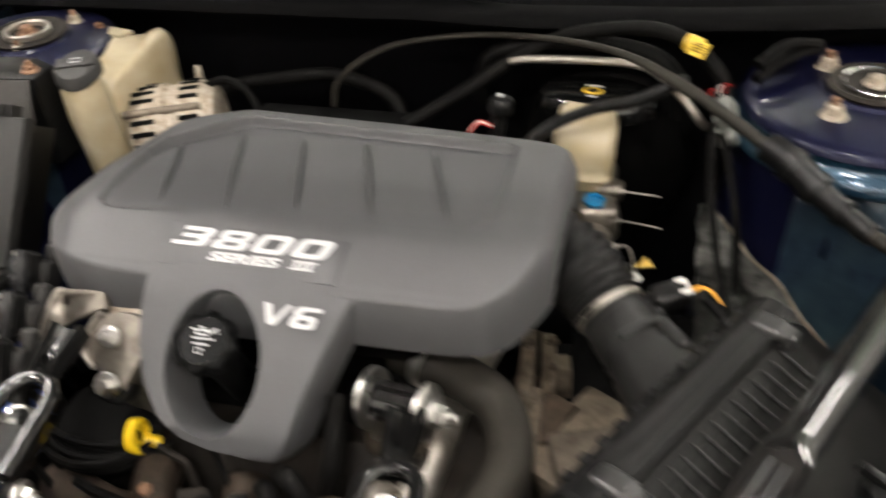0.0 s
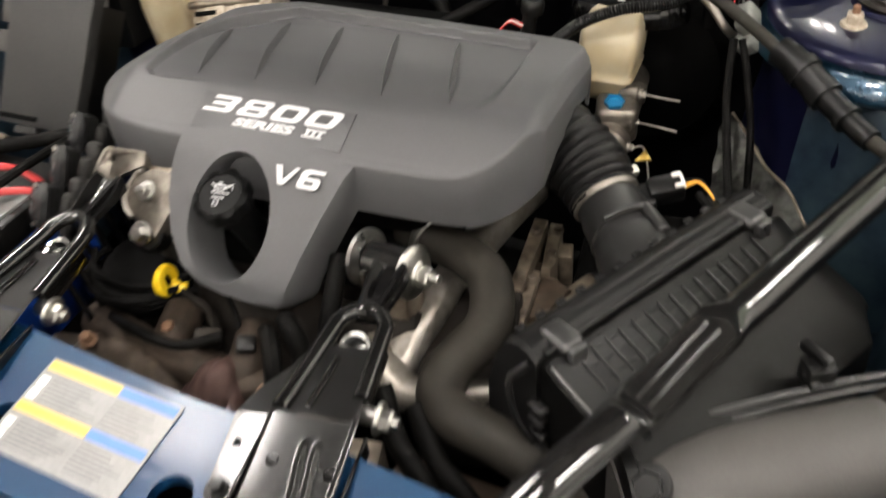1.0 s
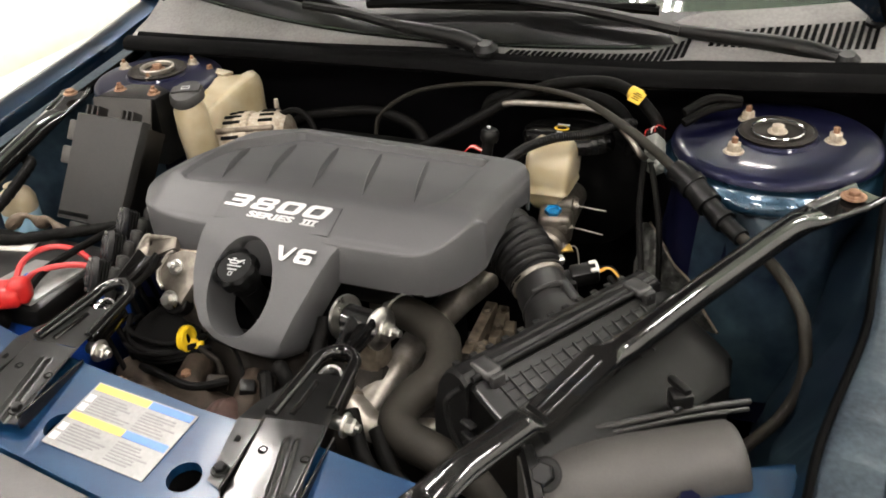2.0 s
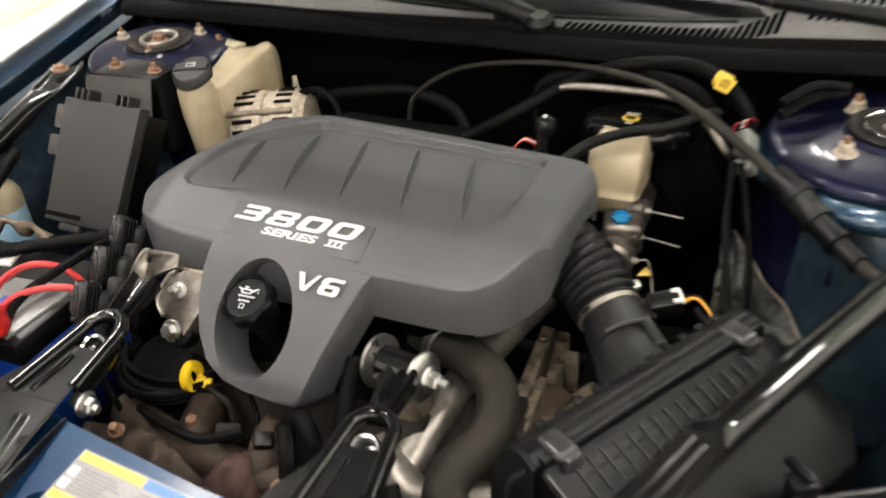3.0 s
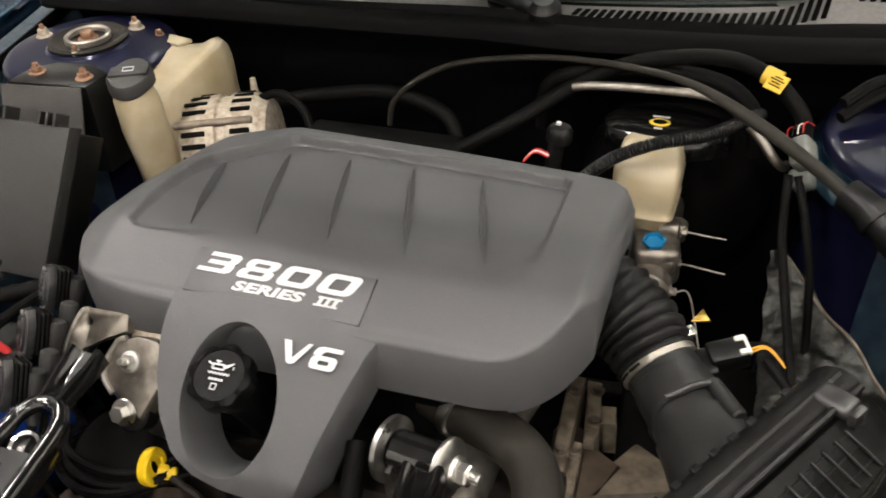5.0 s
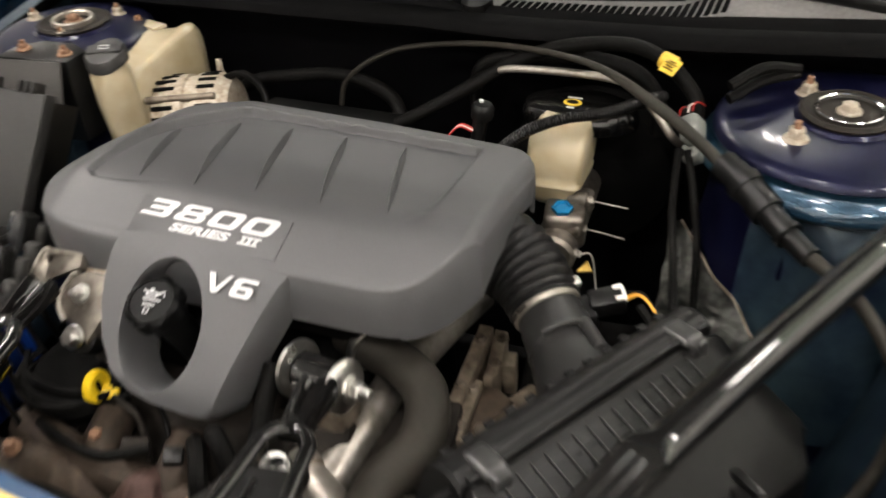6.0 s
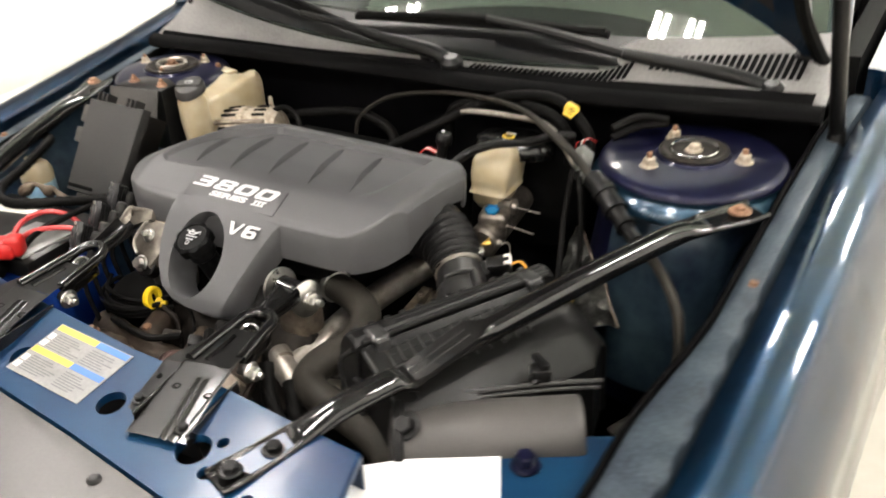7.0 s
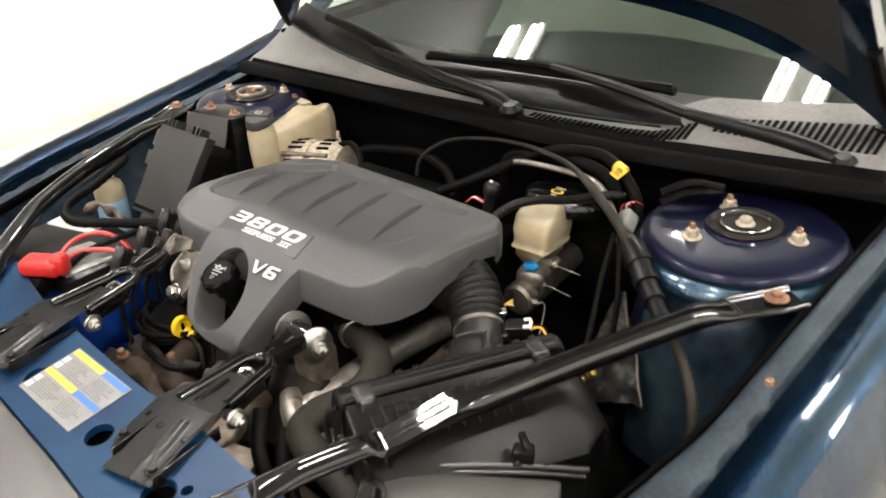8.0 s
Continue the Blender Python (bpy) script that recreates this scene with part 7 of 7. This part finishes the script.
    for k, m_ in enumerate((ORANGE, ORANGE, RUBBER, RUBBER)):
        bm = bmesh.new()
        o = c + rot @ Vector((0.020, -0.006 + 0.004 * k, 0.004))
        tube(bm, [o, o + Vector((0.012, 0.004, 0.006 - 0.002 * k)), o + Vector((0.022, 0.002, 0.002)), o + Vector((0.034, -0.006, -0.006))], 0.0011, seg=6)
        part("wire", bm, m_, pg)
    bm = bmesh.new()
    tube(bm, [c + Vector((0.036, 0.002, 0.0)), c + Vector((0.058, -0.020, -0.010)), c + Vector((0.082, -0.05, -0.026)), c + Vector((0.09, -0.08, -0.05))], 0.005, seg=8)
    part("wire_sleeve", bm, RUBBER, pg)
    bm = bmesh.new()
    slab(bm, [(-0.009, -0.006), (0.010, -0.003), (0.000, 0.009)], 0, 0.004, 0.001, plane_pose((0.338, -0.280, 0.777), (0.9, -0.1, 0.1), (0.1, 0.8, 0.5)))
    part("clip", bm, BRASS, s, "small yellow clip")


intake_duct()


# ---- driver's side rear ----
def brake_master():
    t = thing("brake_master_cylinder", (0.255, -0.05, 0.66), "cast brake master cylinder with a yellowed fluid reservoir", "brake cylinder")
    bm = bmesh.new()
    rings = []
    for z, g, y0 in ((0.722, 0.55, -0.062), (0.727, 0.62, -0.062), (0.740, 0.80, -0.062), (0.755, 0.84, -0.060), (0.7565, 0.99, -0.059), (0.7595, 0.99, -0.058), (0.761, 0.94, -0.058), (0.772, 0.96, -0.056), (0.790, 1.0, -0.054), (0.812, 1.0, -0.045), (0.826, 0.90, -0.030), (0.832, 0.70, -0.02)):
        rings.append([(0.246 + 0.0385 * g * cx - 0.10 * max(0.0, 0.770 - z), y0 + 0.044 * g * cy, z + 0.005) for cx, cy in [(math.copysign(abs(math.cos(a)) ** 0.26, math.cos(a)), math.copysign(abs(math.sin(a)) ** 0.26, math.sin(a))) for a in [2 * math.pi * (i + 0.5) / 32 for i in range(32)]]])
    ring_loft(bm, rings)
    part("reservoir", bm, CREAM, t, sharp=60)
    bm = bmesh.new()
    rings = []
    for z, g in ((0.808, 0.92), (0.810, 1.0), (0.824, 1.0), (0.834, 0.93), (0.840, 0.75), (0.842, 0.2)):
        rings.append([(0.245 + 0.080 * g * math.cos(a) + 0.010 * math.cos(2 * a) * g, 0.002 + (0.046 + 0.010 * math.cos(a)) * g * math.sin(a), z) for a in [2 * math.pi * i / 40 for i in range(40)]])
    ring_loft(bm, rings)
    cap = part("reservoir_cap", bm, DISH_PL, t, "glossy black cap with a yellow brake symbol")
    m = plane_pose((0.248, -0.012, 0.8418), (1, 0, 0), (0, 1, 0.08))
    bm = bmesh.new()
    slab(bm, circle(0, 0, 0.0125, 0.008, 24), 0, 0.0012, m=m)
    part("cap_symbol", bm, YELLOW_PRINT, cap, smooth=False)
    bm = bmesh.new()
    slab(bm, circle(0, 0, 0.008, 0.0042, 24), 0.0012, 0.002, m=m)
    part("cap_symbol_core", bm, BLACK_PL, cap, smooth=False)
    for yy, w in ((0.0125, 0.020), (-0.0125, 0.010)):
        bm = bmesh.new()
        slab(bm, [(-w / 2, yy - 0.0012), (w / 2, yy - 0.0012), (w / 2, yy + 0.0012), (-w / 2, yy + 0.0012)], 0, 0.001, m=m)
        part("cap_print", bm, LETTER, cap, smooth=False)
    bm = bmesh.new()
    rod(bm, (0.268, -0.165, 0.690), (0.262, 0.02, 0.700), 0.030, 0.026, seg=28, bev=0.005)
    box(bm, (0.272, -0.115, 0.712), (0.055, 0.055, 0.05), Matrix.Rotation(radians(12), 3, "Z"), 0.010, 3)
    rod(bm, (0.270, -0.092, 0.736), (0.296, -0.092, 0.737), 0.0125, seg=16, bev=0.002)
    rod(bm, (0.268, -0.129, 0.716), (0.297, -0.129, 0.717), 0.0125, seg=16, bev=0.002)
    rod(bm, (0.29, -0.085, 0.72), (0.292, -0.085, 0.745), 0.012, seg=14, bev=0.002)
    for v in bm.verts:
        v.co += Vector((-0.004, 0.004, 0.006))
    part("cylinder", bm, BRACKET_M, t)
    bm = bmesh.new()
    lathe(bm, (0.266, -0.120, 0.741), (0.05, -0.15, 1), [(0.0120, 0), (0.0138, 0.003), (0.0138, 0.008), (0.011, 0.0085), (0.010, 0.005)], 6)
    part("valve_cap", bm, BLUE_CAP, t, "blue hexagon plug")
    for y, z, e in ((-0.088, 0.743, (0.345, -0.088, 0.740)), (-0.125, 0.723, (0.350, -0.126, 0.718)), (-0.150, 0.700, (0.335, -0.20, 0.665))):
        bolt("line_nut", (0.292, y, z), (1, 0, 0), 0.0048, 0.008, t, ALU)
        bm = bmesh.new()
        tube(bm, [(0.298, y, z), (0.315, y - 0.0005, z - 0.001), e], 0.0012, seg=6)
        part("brake_line", bm, ALU, t, "thin bright brake line")
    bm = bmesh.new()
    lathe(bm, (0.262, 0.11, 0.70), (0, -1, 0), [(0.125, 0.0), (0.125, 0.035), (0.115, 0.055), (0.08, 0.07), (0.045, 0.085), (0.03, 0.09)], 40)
    part("brake_booster", bm, GRIME_SHADE, t, "black vacuum booster drum")
    g = thing("fuel_valve", (0.118, -0.06, 0.78), "black valve with a red wire on the intake", "valve")
    bm = bmesh.new()
    rod(bm, (0.125, -0.065, 0.76), (0.135, -0.055, 0.835), 0.010, seg=18, bev=0.003)
    lathe(bm, (0.135, -0.056, 0.825), (0.1, 0.1, 1), [(0.014, 0), (0.0155, 0.004), (0.0155, 0.016), (0.012, 0.021), (0.006, 0.020)], 24)
    part("valve_body", bm, BLACK_PL, g)
    bm = bmesh.new()
    lathe(bm, (0.135, -0.056, 0.849), (0.1, 0.1, 1), [(0.003, 0), (0.0032, 0.003)], 10)
    part("valve_tip", bm, LETTER, g)
    for k, m_ in enumerate((RED, WHITE_PL, RED)):
        bm = bmesh.new()
        tube(bm, [(0.100, -0.09 + 0.004 * k, 0.812), (0.112, -0.082 + 0.004 * k, 0.822), (0.126, -0.072 + 0.004 * k, 0.812)], 0.0012, seg=6)
        part("wire", bm, m_, g)


brake_master()


def hoses_and_pipes():
    def run(nm, lb, cat, m_, pts, r, wave=0.0, pitch=0.01, seg=12):
        t = thing(nm, pts[0], lb, cat)
        bm = bmesh.new()
        tube(bm, pts, r, seg=seg, wave=wave, pitch=pitch)
        part("run", bm, m_, t)
        return t

    h = run("vacuum_hose", "thick black vacuum hose with a yellow tag", "hose", RUBBER,
            [(0.005, -0.05, 0.793), (0.072, -0.02, 0.828), (0.127, 0.02, 0.857), (0.178, 0.035, 0.883), (0.239, 0.03, 0.905), (0.310, 0.02, 0.917), (0.355, 0.0, 0.914), (0.390, -0.01, 0.889), (0.409, -0.02, 0.862), (0.41, -0.03, 0.80)], 0.0096)
    bm = bmesh.new()
    d = Vector((0.045, -0.015, -0.012)).normalized()
    lathe(bm, Vector((0.358, -0.002, 0.913)), d, [(0.0104, 0), (0.0110, 0.001), (0.0110, 0.019), (0.0104, 0.020)], 20)
    box(bm, Vector((0.372, -0.020, 0.912)), (0.023, 0.021, 0.0015), axes((0, -0.5, 0.85), d), 0.0003, 1)
    tag = part("yellow_tag", bm, YELLOW_PRINT, h, "bright yellow adhesive tag")
    bm = bmesh.new()
    m = plane_pose((0.372, -0.0206, 0.9132), d, (0.05, 0.85, 0.5))
    for y0, w in ((-0.0065, 0.007), (-0.0025, 0.005), (0.0015, 0.008), (0.005, 0.005)):
        slab(bm, [(-w, y0), (w, y0), (w, y0 + 0.0010), (-w, y0 + 0.0010)], 0.0006, 0.0016, m=m)
    part("tag_print", bm, BLACK_PL, tag, smooth=False)
    run("heater_pipe_hose", "black heater hose along the bulkhead", "hose", RUBBER,
        [(0.085, 0.06, 0.78), (0.091, 0.05, 0.833), (0.113, 0.045, 0.861), (0.170, 0.045, 0.876), (0.259, 0.035, 0.886), (0.320, 0.025, 0.879), (0.354, 0.015, 0.849), (0.36, 0.01, 0.80)], 0.0105)
    run("throttle_cable", "thin dusty black control cable arching over the bay", "cable", HOSE,
        [(-0.135, 0.045, 0.76), (-0.127, 0.05, 0.795), (-0.09, 0.055, 0.830), (-0.031, 0.06, 0.858), (0.08, 0.05, 0.882), (0.193, 0.02, 0.896), (0.285, -0.02, 0.899), (0.365, -0.065, 0.880), (0.422, -0.10, 0.860), (0.455, -0.13, 0.85)],
        lambda u: 0.0042 + 0.0036 * smoothstep(0.62, 0.85, u))
    run("refrigerant_pipe", "bent bare aluminium refrigerant pipe", "pipe", ALU,
        [(0.135, 0.018, 0.862), (0.162, 0.016, 0.868), (0.230, 0.012, 0.873), (0.296, 0.010, 0.872), (0.328, 0.004, 0.862), (0.362, -0.020, 0.843), (0.384, -0.030, 0.820), (0.394, -0.010, 0.800), (0.398, 0.03, 0.78)], 0.0055)
    run("wiring_conduit", "ribbed black wiring conduit across the brake reservoir", "conduit", BLACK_PL,
        [(0.17, -0.105, 0.80), (0.188, -0.102, 0.820), (0.218, -0.098, 0.843), (0.260, -0.088, 0.859), (0.307, -0.066, 0.862), (0.345, -0.03, 0.866), (0.36, 0.02, 0.85)], 0.0076, wave=0.0008, pitch=0.0036, seg=14)
    run("bulkhead_pipe", "black rubber-clad pipe along the bulkhead", "pipe", RUBBER,
        [(-0.36, 0.055, 0.725), (-0.349, 0.06, 0.739), (-0.295, 0.06, 0.774), (-0.219, 0.06, 0.792), (-0.147, 0.06, 0.803), (-0.088, 0.055, 0.797), (-0.041, 0.04, 0.782), (-0.019, 0.02, 0.75)], 0.011)
    # grey plug with wires
    t = thing("wiring_plug", (0.41, -0.06, 0.80), "grey multi-way wiring plug with striped wires", "plug")
    m = plane_pose((0.412, -0.058, 0.848), (0.8, -0.1, 0.5), (-0.3, 0.8, 0.3))
    bm = bmesh.new()
    box(bm, m.translation, (0.024, 0.036, 0.030), m.to_3x3(), 0.006, 3)
    box(bm, m @ Vector((-0.010, -0.02, -0.018)), (0.026, 0.024, 0.024), m.to_3x3(), 0.006, 3)
    pg = part("plug", bm, PLUG_GREY, t, "grey-green plug body")
    for k, m_ in enumerate((RED, BLACK_PL, WHITE_PL, RED)):
        bm = bmesh.new()
        o = m @ Vector((-0.012 + 0.006 * k, 0.02, 0.012))
        tube(bm, [o, o + Vector((0.000, 0.006, 0.006)), o + Vector((0.004, 0.016, 0.005)), o + Vector((0.012, 0.030, -0.006))], 0.0008, seg=6)
        part("wire", bm, m_, pg)
    for dz in (0.0, 0.018):
        bm = bmesh.new()
        tube(bm, [(0.445, -0.01, 0.872 + dz), (0.48, 0.025, 0.885 + dz), (0.52, 0.06, 0.885 + dz * 0.3)], 0.007, seg=8)
        part("loom", bm, RUBBER, t)
    for pts in ([(0.41, -0.075, 0.83), (0.425, -0.10, 0.79), (0.44, -0.13, 0.73), (0.45, -0.17, 0.64)], [(0.40, -0.075, 0.83), (0.405, -0.12, 0.77), (0.425, -0.19, 0.70), (0.44, -0.25, 0.66)]):
        bm = bmesh.new()
        tube(bm, pts, 0.005, seg=8)
        part("loom", bm, RUBBER, t)
    # control cable down to the inner wing, with its rubber sleeve
    c = thing("harness_cable", (0.60, -0.25, 0.70), "grey-brown harness cable looping beside the inner wing", "cable")
    path = [(0.455, -0.128, 0.850), (0.482, -0.150, 0.842), (0.522, -0.185, 0.822), (0.564, -0.225, 0.808), (0.600, -0.258, 0.802), (0.627, -0.282, 0.790), (0.652, -0.306, 0.768), (0.667, -0.324, 0.742), (0.675, -0.345, 0.680), (0.655, -0.37, 0.625), (0.61, -0.43, 0.60)]
    bm = bmesh.new()
    tube(bm, path, 0.0085, seg=12)
    cb = part("cable", bm, HOSE, c)
    line = spline(path, 8)
    for i0, i1, r in ((1, 8, 0.0180), (8, 10, 0.0212), (10, 13, 0.0185), (13, 15, 0.0200), (15, 19, 0.0150), (19, 20, 0.0172), (20, 25, 0.0125)):
        bm = bmesh.new()
        seg = [line[i] for i in range(i0, i1 + 1)]
        tube(bm, seg, r, n=2, seg=16)
        part("sleeve", bm, BLACK_PL, cb, "stepped rubber sleeve")


hoses_and_pipes()


def foil_shield():
    t = thing("heat_shield", (0.50, -0.28, 0.60), "crumpled silver foil heat shield beside the filter box", "heat shield")
    bm = bmesh.new()
    tl, tr, br, bl = Vector((0.396, -0.045, 0.704)), Vector((0.408, -0.045, 0.708)), Vector((0.552, -0.240, 0.652)), Vector((0.405, -0.262, 0.618))
    n = 34
    g = []
    for i in range(n + 1):
        u = i / n
        row = []
        for k in range(n + 1):
            v = k / n
            p = tl.lerp(tr, u).lerp(bl.lerp(br, u), v)
            p = p + Vector(noise.noise_vector(p * 38)) * 0.006 + Vector(noise.noise_vector(p * 85)) * 0.0022 + Vector((0, 0, -0.02 * math.sin(v * 3.1) * (1 - u)))
            row.append(bm.verts.new(p))
        g.append(row)
    for i in range(n):
        for k in range(n):
            bm.faces.new((g[i][k], g[i + 1][k], g[i + 1][k + 1], g[i][k + 1]))
    bmesh.ops.solidify(bm, geom=bm.faces[:], thickness=0.0012)
    sheet = part("sheet", bm, FOIL, t, sharp=18)
    bm = bmesh.new()
    tube(bm, [tr.lerp(br, v) + Vector(noise.noise_vector(tr.lerp(br, v) * 38)) * 0.006 for v in (0.0, 0.2, 0.4, 0.6, 0.8, 1.0)], 0.0022, seg=8)
    part("rolled_edge", bm, ALU_DIRTY, sheet, "bright rolled edge")


foil_shield()


def brass_fittings():
    t = thing("hose_fitting", (0.475, -0.26, 0.60), "small brass hose fittings behind the filter box", "fitting")
    for c, d, r, m_, nm in (((0.470, -0.250, 0.684), (0.5, -0.4, 0.7), 0.007, BRASS, "brass_collar"), ((0.455, -0.256, 0.668), (0.6, -0.3, 0.6), 0.006, BRASS, "brass_collar"),
                        ((0.45, -0.262, 0.628), (0.7, -0.5, 0.4), 0.011, STEEL, "steel_end")):
        bm = bmesh.new()
        lathe(bm, c, d, [(r * 0.7, -0.02), (r, -0.016), (r, -0.004), (r * 0.75, -0.003), (r * 0.75, 0.006), (r * 0.4, 0.007)], 12)
        part(nm, bm, m_, t)


brass_fittings()
